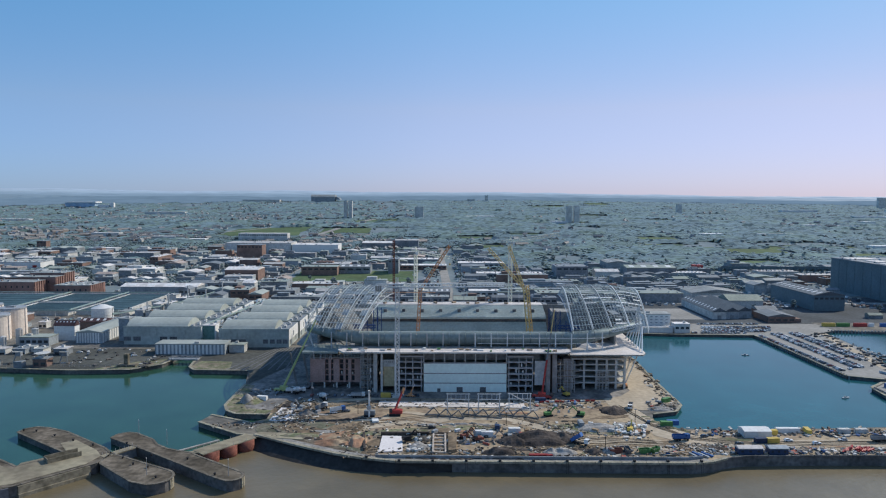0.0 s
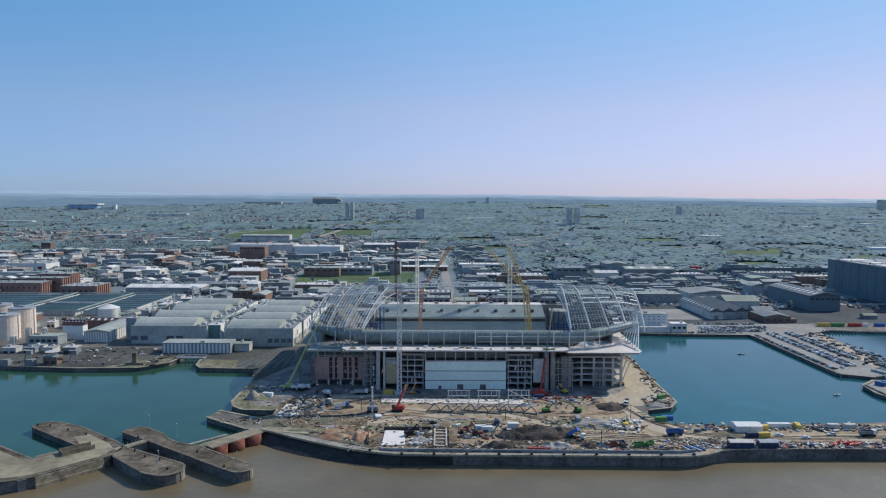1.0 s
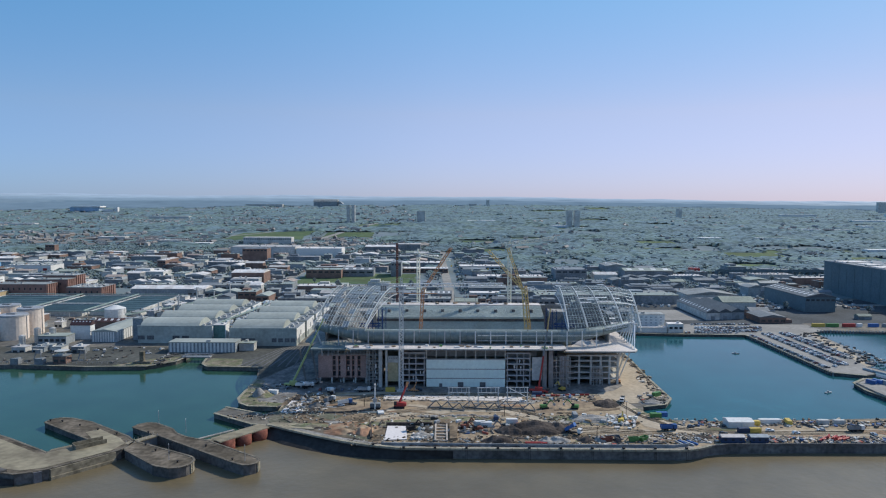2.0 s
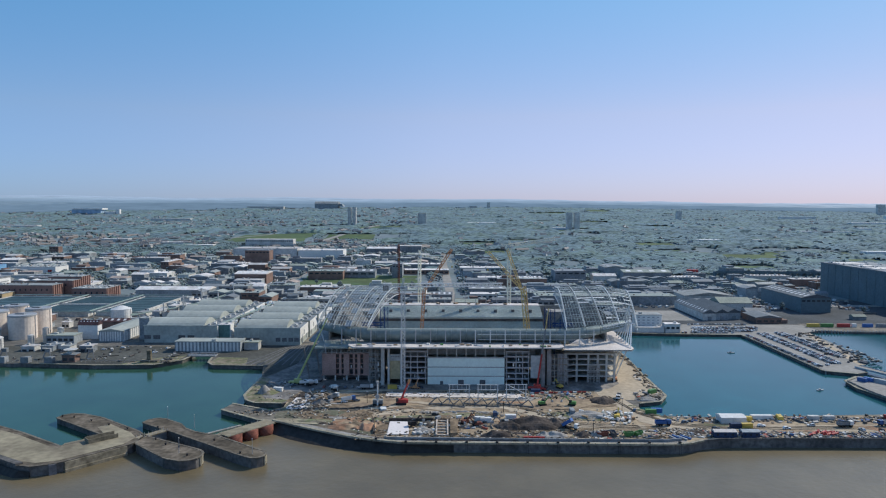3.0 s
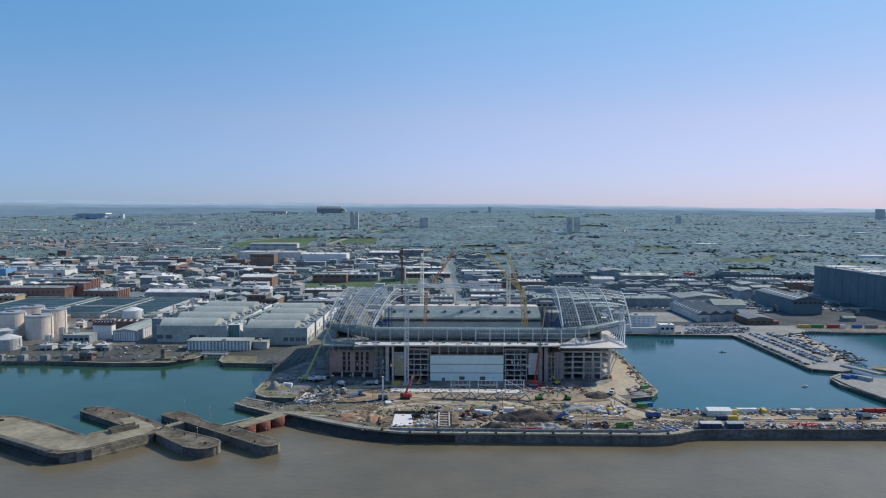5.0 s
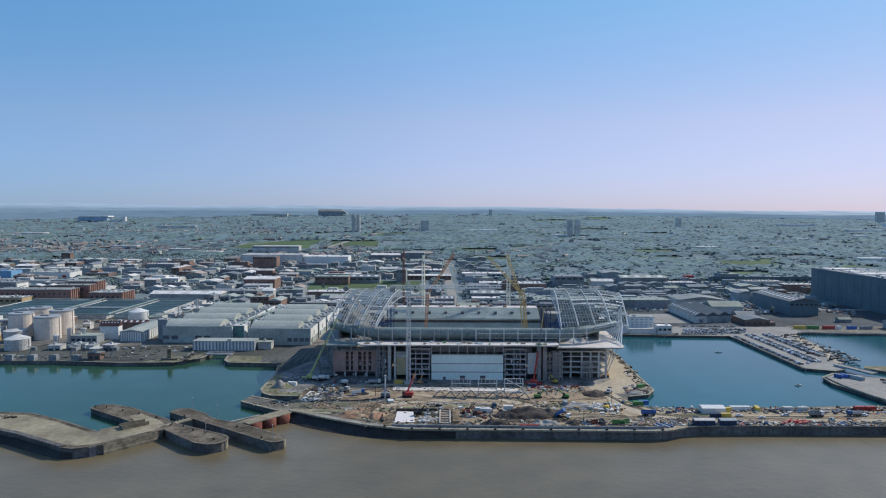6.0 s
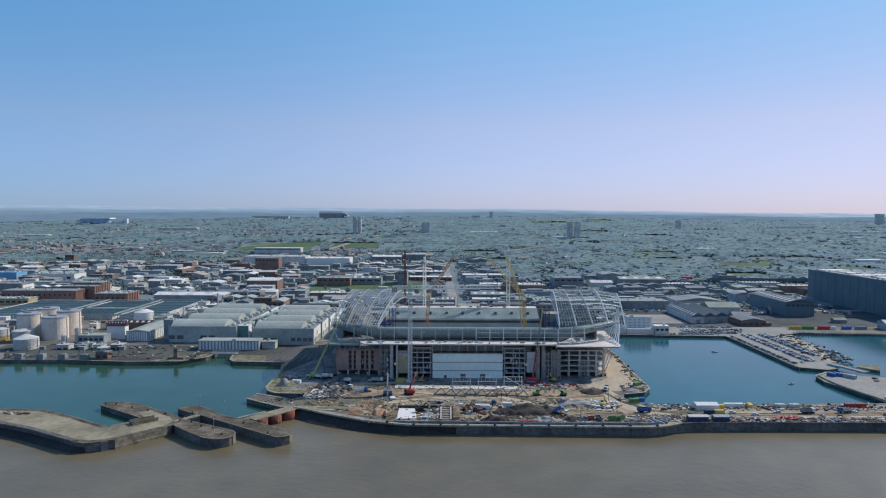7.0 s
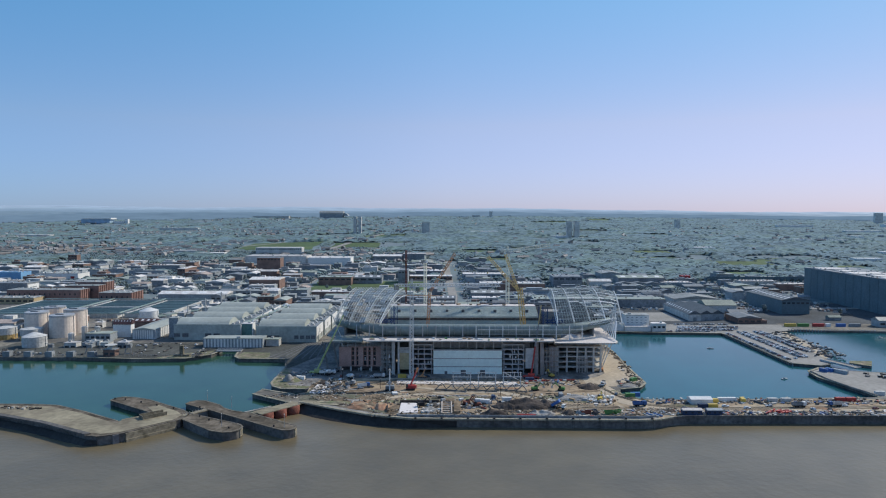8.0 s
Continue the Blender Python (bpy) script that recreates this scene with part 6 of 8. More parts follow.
def building(x, y, w, d, h, wall, roof, label, kind="flat", rise=2.5, axis="x", rz=0.0, wins=0, win_z=None, name="warehouse", category="building", doors=0, group="", facets=10, lights=0):
    """(x, y): the corner nearest the river on the north side; w along x, d away from the river."""
    z = terrain(x + w / 2, y + d / 2)
    zb = min(terrain(x, y), terrain(x + w, y), terrain(x, y + d), terrain(x + w, y + d), z) - 1.0
    ob = thing(name, label, category, x, y, zb, rz, group)
    h += z - zb
    walls = Shape().box(0, w, 0, d, 0, h)
    bays = 0
    if name == "industrial_unit":
        if kind == "gable" and w > 42:
            bays = int(w / 20)
        if kind == "flat" and w > 20:
            walls.box(w * 0.1, w * rnd.uniform(0.3, 0.6), d * 0.3, d * 0.8, h, h + rnd.uniform(2, 4.5))
        if rnd.random() < 0.7:
            walls.box(w, w + rnd.uniform(3, 7), 1, d * rnd.uniform(0.3, 0.8), 0, h * rnd.uniform(0.4, 0.7))
        if rnd.random() < 0.5:
            walls.box(w * 0.15, w * rnd.uniform(0.4, 0.8), -rnd.uniform(2, 5), 0, 0, h * rnd.uniform(0.3, 0.55))
    part("wall", walls, wall, ob)
    if bays:
        tops = Shape()
        for i in range(bays):
            tops.roof(w * i / bays, w * (i + 1) / bays, 0, d, h, rise, "y", 0.0)
        part("roof", tops, roof, ob)
    elif kind == "flat":
        part("roof", Shape().box(-0.3, w + 0.3, -0.3, d + 0.3, h, h + 0.5), roof, ob)
        FLAT_ROOFS.append((x, y, w, d, zb + h + 0.5))
        for i in range(max(1, int(w * d / 900))):
            a, b = rnd.uniform(2, w - 4), rnd.uniform(1, d - 3)
            part("roof_unit", Shape().box(a, a + rnd.uniform(1.5, 3.5), b, b + rnd.uniform(1.5, 2.5), h + 0.5, h + rnd.uniform(1.4, 2.4)), M_LWALL, ob)
    elif kind == "barrel":
        part("roof", Shape().roof(0, w, 0, d, h, rise, axis, 0.5, facets), roof, ob)
    else:
        part("roof", Shape().roof(0, w, 0, d, h, rise, axis, 0.5), roof, ob)
        n = lights
        for i in range(n):
            if axis == "y":
                yy, t = d * (i + 0.5) / n, math.atan2(rise, w / 2)
                k = Shape().obox((w * 0.25, yy, h + rise * 0.5 + 0.4), (w * 0.2, d / n * 0.28, 0.2))
                for j, v in enumerate(k.v):
                    k.v[j] = (v[0], v[1], v[2] + (v[0] - w * 0.25) * rise / (w / 2))
            else:
                k = Shape().obox((w * (i + 0.5) / n, d * 0.25, h + rise * 0.5 + 0.4), (w / n * 0.4, d * 0.25, 0.2))
                for j, v in enumerate(k.v):
                    k.v[j] = (v[0], v[1], v[2] + (v[1] - d * 0.25) * rise / (d / 2))
            part("skylight", k, M_WPAINT, ob)
    zw = (h - 4.5) if win_z is None else win_z + z - zb
    for i in range(wins):
        a = w * (i + 0.5) / wins
        part("window", Shape().box(a - w / wins * 0.33, a + w / wins * 0.33, -0.12, -0.02, zw, zw + 2.2), M_GLASS, ob)
    for i in range(doors):
        a = w * (i + 0.5) / doors
        part("door", Shape().box(a - 2, a + 2, -0.14, -0.02, z - zb, z - zb + 4), M_DWALL, ob)
    return ob


# big barrel-roofed sheds north of the stadium
for row in range(4):
    y = 127 + row * 38
    for x, w, wins in ((-278, 64, ((-66, -60), (-58, -52), (-36, -30), (-28, -22))), (-196, 57, ((3, 8), (9.5, 15), (16.5, 22), (36, 40), (41.5, 45.5), (47, 51), (52, 56)))):
        xx = x + row * 1.0
        ob = thing("barrel_shed", "big pale industrial shed with a curved grey roof", "shed", xx, y + (10 if x < -250 else 0), 0, 0, "barrel-roofed sheds")
        part("wall", Shape().box(0, w, 0, 35, 0, 14.5), M_SHED, ob)
        part("roof", Shape().roof(2, w - 12, 2.0, 30, 14.5, 5.0, "x", 0.3, 12), M_BROOF, ob, smooth=False)
        part("flat_roof", Shape().box(w - 11, w - 0.4, 0.6, 34.6, 14.5, 14.75), M_DROOF, ob, "dark flat roof strip")
        for k in range(5):
            part("roof_unit", Shape().box(w - 9 + (k * 3) % 5, w - 7 + (k * 3) % 5, 3 + k * 6.2, 5.5 + k * 6.2, 14.75, 16.2), M_LWALL, ob)
        # white panel added over the grey end wall in place of sunlight
        part("side_cladding", Shape().box(w + 0.02, w + 0.2, 0.3, 34.7, 5.5, 14.6), M_WPAINT, ob, "white panel painting sunlight onto the end wall")
        part("parapet", Shape().box(-0.3, w + 0.3, -0.3, 0.3, 14.5, 15.4), M_SHED, ob)
        if row == 0:
            for a, b in wins:
                a, b = (a + 66, b + 66) if a < 0 else (a, b)
                part("window", Shape().box(a, b, -0.15, -0.02, 3.2, 6.6), M_DARK, ob)
            for k in range(int(w / 6)):
                part("cladding_rib", Shape().box(k * 6 + 3, k * 6 + 3.25, -0.22, -0.02, 7.5, 14.4), M_SHED, ob)
        for k in range(3):
            part("louvre", Shape().box(w + 0.2, w + 0.34, 5 + k * 10, 8 + k * 10, 2 + (k % 2) * 5, 6 + (k % 2) * 5), M_DWALL, ob)
building(-288, 150, 9, 10, 19, M_BWALL, M_GROOF, "tall grey-blue stair tower beside a shed", name="stair_tower", category="tower")
ob = building(-214, 141, 10, 10, 15, mat("green_tower", (0.12, 0.22, 0.20), 0.7), M_LROOF, "green-glazed tower block between the sheds", name="stair_tower", category="tower")
part("side_panel", Shape().box(10.02, 10.6, 0, 10, 1, 16.5), M_WPAINT, ob)
for i in range(26):
    r = random.Random(i)
    x, y, h = -211 + r.uniform(0, 13), 155 + i * 5, 9 + r.uniform(0, 7)
    solid("duct", Shape().sweep([Vector(p) for p in ((x, y, -0.2), (x + 0.05, y, h - 1), (x + 0.6, y + 0.6, h), (x + r.uniform(-4, 4), y + r.uniform(4, 12), h))], r.uniform(0.8, 2.0)),
          M_STEEL, "shiny ventilation duct between the sheds", "duct", "ducts")
for i in range(7):
    building(-212 + (i % 2) * 7, 158 + i * 18, 8, 8, 11 + (i * 3) % 6, M_LWALL, M_GROOF, "small plant house between the sheds", name="plant_house")
ob = building(-237, 101, 54, 15, 8, M_BWALL, M_BROOF, "long low hall with blue and white striped front", name="striped_hall", win_z=30)
for i in range(18):
    part("stripe_panel", Shape().box(1 + i * 2.95, 2.5 + i * 2.95, -0.2, -0.02, 1.2, 8.8), M_WPAINT, ob)
building(-182, 108, 12, 9, 6, M_LWALL, M_OLIVE, "small pale annex at the hall's end", name="annex")
ob = building(-320, 141, 22, 60, 9, M_BWALL, M_BROOF, "grey-roofed shed with white and blue striped walls", "gable", 2.0, "y", name="striped_shed")
for i in range(9):
    part("stripe_panel", Shape().box(1 + i * 2.2, 2.2 + i * 2.2, -0.2, -0.02, 1.2, 9.8), M_WPAINT, ob)
for i in range(14):
    part("stripe_panel", Shape().box(22.02, 22.2, 0.8 + i * 4.2, 3.4 + i * 4.2, 1.2, 9.8), M_WPAINT, ob)
building(-344, 152, 17.5, 8, 12.5, M_WPAINT, M_MAROON, "white house-like works building with a maroon and white striped roof", "gable", 4, "x", name="works_building", lights=6)
building(-360, 130, 24, 14, 7, M_BWALL, M_OLIVE, "low grey works with a canopy roof", name="works_building", wins=5)
building(-342, 190, 24, 12, 9, M_BRICK, M_MAROON, "low brick works with a maroon ridged roof", "gable", 2.5, "x", lights=4)
building(-345, 108, 10, 6, 4, M_WPAINT, M_GROOF, "small white van body used as a store", name="store")
building(-308, 61, 10, 8, 5.5, M_BRICK, M_DROOF, "small red-brown quay house with a round tank on its roof", name="quay_house", wins=2)
solid("roof_tank", Shape().tube(-303, 65, 5.95, 8.4, 1.4, 1.4, 16).tube(-303, 65, 8.405, 9.4, 2.5, 5.2, 20), M_LWALL, "flat round tank on the quay house", "tank")


M_OCHRE = mat("ochre_stain", (0.38, 0.27, 0.12), 0.85, var=0.3, big=0.2, small=0.8)


def silo(x, y, r, h, paint, label, dome=1.2):
    ob = thing("silo", label, "silo", x, y, 0, 0, "silos and tanks")
    part("shell", Shape().tube(0, 0, 0, h, r, n=28), paint, ob, smooth=False)
    part("cap", Shape().tube(0, 0, h, h + dome, r * 1.02, r * 0.25, 28), M_DWALL if paint is M_CREAM else paint, ob)
    for k in range(1, 4 if paint is not M_CREAM else 1):
        part("hoop", Shape().tube(0, 0, h * k / 4 - 0.2, h * k / 4 + 0.2, r * 1.015, n=28), paint, ob)
    part("ladder", Shape().beam((r + 0.3, -0.5, 0), (r + 0.3, -0.5, h), 0.35), M_GSTEEL, ob)
    if "rusty" in label:
        part("foot", Shape().tube(0, 0, 0, h * 0.42, r * 1.02, n=28), M_OCHRE, ob, "rust-stained ochre foot")
    if paint is M_CREAM and r > 5:
        part("top_rail", Shape().tube(0, 0, h + 0.2, h + 1.3, r * 0.98, n=28), M_GSTEEL, ob)
        part("head_house", Shape().box(-r * 0.5, r * 0.2, -1.5, 1.5, h + 0.8, h + 2.2), M_DWALL, ob, "dark steel conveyor head")
    return ob


for x, y, r, h, m, lab in ((-396.2, 156, 11.6, 20.4, M_CREAM, "tall cream concrete silo"), (-428.5, 168, 11.2, 21.5, M_CREAM, "tall cream concrete silo"), (-395.8, 179.6, 11.0, 22.8, M_CREAM, "tall cream concrete silo"),
                           (-424, 192.5, 10.4, 23.5, M_CREAM, "tall cream concrete silo"), (-417, 140, 9.7, 10.5, M_LWALL, "squat pale storage tank with a rusty foot"), (-448, 207, 6, 20, M_CREAM, "cream concrete silo among tanks"),
                           (-436, 214, 6, 18, M_LWALL, "pale grey silo among tanks"), (-460, 215, 6, 18, M_CREAM, "cream concrete silo among tanks"), (-444, 143, 9.7, 11, M_LWALL, "squat pale storage tank with a rusty foot"),
                           (-393, 105, 10.2, 9.5, M_LWALL, "white corrugated tank with a conical roof"),
                           (-455, 127, 6, 10, M_OCHRE, "yellow-ochre steel process tank beside tall silos"), (-350, 247, 10, 13, M_WPAINT, "white domed storage tank")):
    silo(x, y, r, h, m, lab, 3.0 if "conical" in lab or "domed" in lab else 1.2)
for i in range(9):
    x = -345 + i * 12
    ob = thing("pipe_rack", "grey steel pipe rack of the works", "pipe rack", x, 196 + (i % 3) * 14, 0, 90 * (i % 2), "pipe racks")
    for a in (-8, 0, 8):
        for b in (-1.5, 1.5):
            part("leg", Shape().beam((a, b, 0), (a, b, 7), 0.4), M_GSTEEL, ob)
    for b, z in ((-1.2, 5), (0, 5.2), (1.2, 5), (-0.6, 7), (0.6, 7)):
        part("pipe", Shape().beam((-9, b, z), (9, b, z), 0.7), M_STEEL, ob)
for i in range(16):
    r = random.Random(300 + i)
    x, y = -420 + (i % 8) * 15 + r.uniform(-4, 4), 100 + (i // 8) * 110 + r.uniform(-6, 6)
    if x < -370 and y < 160:
        continue
    building(x, y, r.uniform(6, 12), r.uniform(6, 12), r.uniform(3, 7), (M_LWALL, M_BWALL, M_CONC, M_DWALL)[i % 4], (M_GROOF, M_LROOF, M_DROOF)[i % 3], "small flat-roofed works hut among the tanks", name="works_hut", wins=2, group="works huts")
for i in range(3):
    silo(-372 + i * 9, 128 + (i * 37) % 30, 2.6, 8 + (i * 5) % 6, (M_LWALL, M_CREAM)[i % 2], "small pale process tank beside tall silos", 0.8)
for i in range(12):
    x = -410 + i * 15
    ob = thing("fence", "dark post and rail fence on the quay", "fence", x, 61, 0, 0, "quay fence")
    for a in range(4):
        part("post", Shape().beam((a * 4, 0, 0), (a * 4, 0, 1.6), 0.22), M_DWALL, ob)
    part("rail", Shape().beam((0, 0, 1.5), (14, 0, 1.5), 0.16), M_DWALL, ob)
for i in range(3):
    ob = thing("loading_gantry", "dark angular loading gantry on the north quay", "gantry", -360 + i * 34, 72, 0)
    for a in (-3, 3):
        part("leg", Shape().beam((a, 0, 0), (a * 0.4, 2, 8), 0.6), M_DWALL, ob)
    part("arm", Shape().beam((0, 2, 8), (0, -6, 10), 0.8), M_DWALL, ob)
    part("hopper", Shape().box(-2, 2, 1, 4, 5, 8), M_DWALL, ob)
# covered treatment tanks
for x0, x1, y0, y1 in ((-560, -470, 275, 400), (-462, -400, 275, 330), (-462, -400, 338, 402), (-392, -345, 280, 400)):
    ob = thing("tank_cover", "dark teal covered treatment tank with pale concrete rim", "tank", x0, y0, 0, 0, "covered tanks")
    part("cover", Shape().box(0, x1 - x0, 0, y1 - y0, 0, 4.2), M_TEAL, ob)
    for k in range(8):
        part("rib", Shape().box(0, x1 - x0, (y1 - y0) * (k + 0.5) / 8 - 0.25, (y1 - y0) * (k + 0.5) / 8 + 0.25, 4.2, 4.5), M_TEAL, ob)
    for a in (-1.2, x1 - x0):
        part("rim", Shape().box(a, a + 1.2, -1, y1 - y0 + 1, 0, 5.0), M_LWALL, ob)
    for b in (-1.2, y1 - y0):
        part("rim", Shape().box(0, x1 - x0, b, b + 1.2, 0, 5.0), M_LWALL, ob)
for i in range(16):
    r = random.Random(100 + i)
    building(-335 + (i % 4) * 13 + r.uniform(-3, 3), 255 + (i // 4) * 38, r.uniform(7, 12), r.uniform(8, 20), r.uniform(4, 9), (M_LWALL, M_BWALL, M_CONC)[i % 3], (M_GROOF, M_LROOF)[i % 2], "small process building of the treatment works", name="process_building", group="treatment works")
for i in range(5):
    solid("chimney", Shape().tube(-312 + i * 9, 262 + i * 31, 0, 17 + (i % 3) * 4, 0.9, 0.7, 12), M_LWALL, "slim pale steel chimney of the works", "chimney", "chimneys")
M_PIPE = mat("green_grey_pipe", (0.30, 0.38, 0.35), 0.5, 0.2, var=0.15)
for pts in (((-560, 270, 6), (-400, 270, 6), (-345, 270, 6)), ((-466, 272, 6.5), (-466, 334, 6.5), (-466, 404, 6.5)), ((-396, 272, 6.5), (-396, 404, 6.5)), ((-345, 240, 7), (-300, 330, 7), (-290, 420, 7)),
            ((-335, 236, 8), (-290, 326, 8), (-280, 420, 8)), ((-560, 405, 6), (-340, 405, 6)), ((-218, 150, 13), (-210, 210, 13), (-203, 285, 13)), ((-214, 150, 15), (-206, 210, 15), (-199, 285, 15))):
    ob = thing("pipeline", "grey-green steel pipe run on trestles over the works", "pipeline", group="pipelines")
    for a, b in zip(pts, pts[1:]):
        part("pipe", Shape().beam(a, b, 1.1), M_PIPE, ob)
        n = max(1, int((Vector(b) - Vector(a)).length / 18))
        for i in range(n):
            p = Vector(a).lerp(Vector(b), (i + 0.5) / n)
            part("trestle", Shape().beam((p.x, p.y, 0), p, 0.5), M_GSTEEL, ob)
# brick warehouses
for x, y, w, d, h, lab in ((-625, 424, 102, 26, 15.5, "long red brick warehouse with lit end piers"), (-490, 410, 44, 38, 13.5, "low red brick warehouse with a flat roof"),
                           (-560, 452, 48, 21, 18.5, "tall red brick warehouse with deep piers"), (-557, 473.5, 45, 25, 21.5, "tallest block of the red brick warehouses")):
    ob = building(x, y, w, d, h, M_REDBRICK, M_GROOF, lab, name="brick_warehouse")
    for k in range(int(d / 5)):
        part("pier", Shape().box(w + 0.02, w + 0.9, k * 5 + 1, k * 5 + 3, 0, h + 1.4), M_REDBRICK, ob)
    for k in range(int(w / 7)):
        part("window", Shape().box(k * 7 + 3, k * 7 + 4.6, -0.1, -0.02, h - 6, h - 3.4), M_GLASS, ob)
building(-800, 655, 50, 30, 17, M_SKYBLUE, M_SKYBLUE, "sky-blue clad warehouse with rounded corners", name="warehouse")
ob = building(-680, 478, 50, 30, 19, M_DWALL, M_DROOF, "dark navy warehouse with a white sign panel", name="warehouse")
part("sign_panel", Shape().box(50.02, 50.4, 2, 28, 4, 18), M_WPAINT, ob, "white panel with dark writing bars")
for k in range(2):
    part("writing_bar", Shape().box(50.4, 50.5, 6, 24 - k * 6, 13 - k * 2.5, 14.2 - k * 2.5), M_DWALL, ob)
building(-690, 455, 120, 12, 8, M_DWALL, M_GROOF, "long dark low shed beside brick warehouses", name="warehouse")
building(-640, 395, 70, 26, 8, mat("ochre_wall", (0.42, 0.33, 0.20), 0.8), M_GROOF, "low ochre office with square windows", name="office", wins=9, win_z=3)
ob = building(-740, 680, 75, 40, 12, M_WPAINT, M_GROOF, "long white warehouse with red marks on its wall", name="warehouse")
for a in (9, 62):
    part("red_mark", Shape().box(a, a + 7, -0.2, -0.02, 5, 9), M_CRED, ob)
WORKS_NORTH = [
    (-755, 758, 56, 34, 10, M_BWALL, M_LROOF, "flat", "grey-blue warehouse with a pale roof", 0), (-800, 865, 46, 30, 9, M_BRICK, M_LROOF, "flat", "brick works with a pale roof", 6),
    (-866, 1010, 20, 16, 15, M_BRICK, M_DROOF, "flat", "brick tower block of few storeys", 3), (-596, 822, 55, 30, 11, M_DWALL, M_LROOF, "flat", "dark warehouse under a broad white roof", 0),
    (-514, 742, 14, 60, 13, M_BRICK, M_LROOF, "flat", "red brick offices with white window bands", 3), (-416, 426, 95, 30, 10, M_BWALL, M_LROOF, "gable", "long low warehouse with a white roof", 0),
    (-312, 440, 38, 24, 13, M_DWALL, M_GROOF, "flat", "dark brick works with windows", 5), (-268, 442, 15, 15, 13, M_LWALL, M_LROOF, "gable", "pale cube-shaped plant house", 0),
    (-330, 566, 48, 40, 15, M_BRICK, M_LROOF, "gable", "wide brick warehouse with a pale roof", 0), (-324, 545, 40, 18, 9, M_BWALL, M_LROOF, "flat", "low blue-grey warehouse with pale roof", 0),
    (-436, 905, 128, 55, 20, M_LWALL, M_LROOF, "flat", "very large warehouse with a white roof", 0), (-306, 905, 90, 46, 17, M_WPAINT, M_LROOF, "flat", "large white warehouse beside a field", 0),
    (-480, 1140, 112, 30, 17, M_LWALL, M_LROOF, "flat", "long glazed office block under a white roof", 22), (-388, 820, 46, 28, 26, M_BRICK, M_DROOF, "flat", "tall dark brick mill with windows", 7),
]
WORKS_MIDDLE = [
    (-230, 622, 55, 30, 13, M_BRICK, M_OLIVE, "flat", "brown brick depot with windows", 6), (-176, 643, 50, 30, 10, M_DWALL, M_DROOF, "gable", "dark-walled depot with pitched roof", 4),
    (-214, 482, 60, 22, 7, M_BRICK, M_LROOF, "flat", "low brick shed with a white roof", 0), (-190, 455, 70, 20, 5, M_LWALL, M_OLIVE, "flat", "low shed with an olive roof", 0),
    (-112, 996, 50, 40, 16, M_DWALL, M_LROOF, "flat", "dark warehouse with a pale edge", 0), (-178, 985, 64, 40, 12, M_DWALL, M_LROOF, "gable", "dark depot with a pitched roof", 0),
    (-98, 645, 16, 40, 22, M_DWALL, M_DROOF, "flat", "dark office tower with few windows", 3), (-96, 762, 76, 30, 8, M_DWALL, M_LROOF, "flat", "low warehouse with a pinkish white roof", 0),
    (-86, 690, 80, 26, 7, M_BRICK, M_LROOF, "flat", "low brick terrace of units", 10), (14, 706, 76, 30, 9, M_BWALL, M_LROOF, "flat", "blue-grey depot with a pale roof", 9),
    (39, 597, 99, 24, 7, M_DWALL, M_LROOF, "flat", "long low depot with a white roof", 12), (100, 526, 78, 18, 6, M_DWALL, M_OLIVE, "flat", "long low shed with an olive roof", 10),
    (159, 600, 48, 40, 17, M_DWALL, M_DROOF, "flat", "dark block of works with windows", 5), (220, 606, 36, 26, 9, M_LWALL, M_LROOF, "gable", "pale workshop with a ribbed roof", 0),
]
WORKS_SOUTH = [
    (258, 690, 36, 50, 12, M_BWALL, M_GROOF, "gable", "grey workshop with a pitched roof", 0), (271, 620, 76, 40, 13, M_DWALL, M_OLIVE, "gable", "large dark shed with an olive roof", 0),
    (338, 610, 52, 24, 7, M_BWALL, M_LROOF, "flat", "low workshop with a pale roof", 0), (400, 688, 15, 14, 9, M_CRED, M_CRED, "flat", "bright red storage hall", 0),
    (472, 612, 60, 26, 9, M_LWALL, M_LROOF, "flat", "row of white trailers and sheds", 0), (512, 566, 54, 20, 10, M_BRICK, M_LROOF, "flat", "low depot with a white roof", 0),
    (-100, 420, 60, 20, 7, M_DWALL, M_DROOF, "flat", "dark low shed behind the stadium", 0), (-30, 400, 26, 20, 8, M_DWALL, M_DROOF, "gable", "dark shed behind the stadium", 0),
    (20, 425, 60, 18, 6, M_LWALL, M_LROOF, "flat", "row of pale vans and sheds behind the stadium", 8), (20, 470, 50, 22, 7, M_DWALL, M_GROOF, "gable", "grey depot behind the stadium", 0),
    (60, 300, 40, 24, 7, M_DWALL, M_DROOF, "flat", "dark low shed by the dock wall", 0), (-70, 260, 34, 18, 6, M_LWALL, M_GROOF, "flat", "grey site office behind the stadium", 5),
]
for x, y, w, d, h, wall, roof, kind, lab, wins in WORKS_NORTH + WORKS_MIDDLE + WORKS_SOUTH:
    ax = "y" if d > w else "x"
    building(x, y, w, d, h, wall, roof, lab, kind, 3.0, ax, wins=wins, lights=4 if kind == "gable" else 0)
# dock boundary building and sheds on the landward side of the basins
building(98, 372, 172, 26, 11, M_DWALL, M_OLIVE, "long low dock shed with a mossy flat roof", name="dock_shed")
building(60, 432, 130, 16, 7, M_DWALL, M_OLIVE, "long wall-like shed with a mossy roof", name="dock_shed")
for k in range(3):
    ob = building(261 + k * 14.2, 263 + k * 3, 14, 90, 7.5, M_LWALL if k == 0 else M_BWALL, M_SLATE, "old dock shed with a dark pitched roof and skylights", "gable", 4.0, "y", name="dock_shed", lights=11 if k == 0 else 0, doors=1)
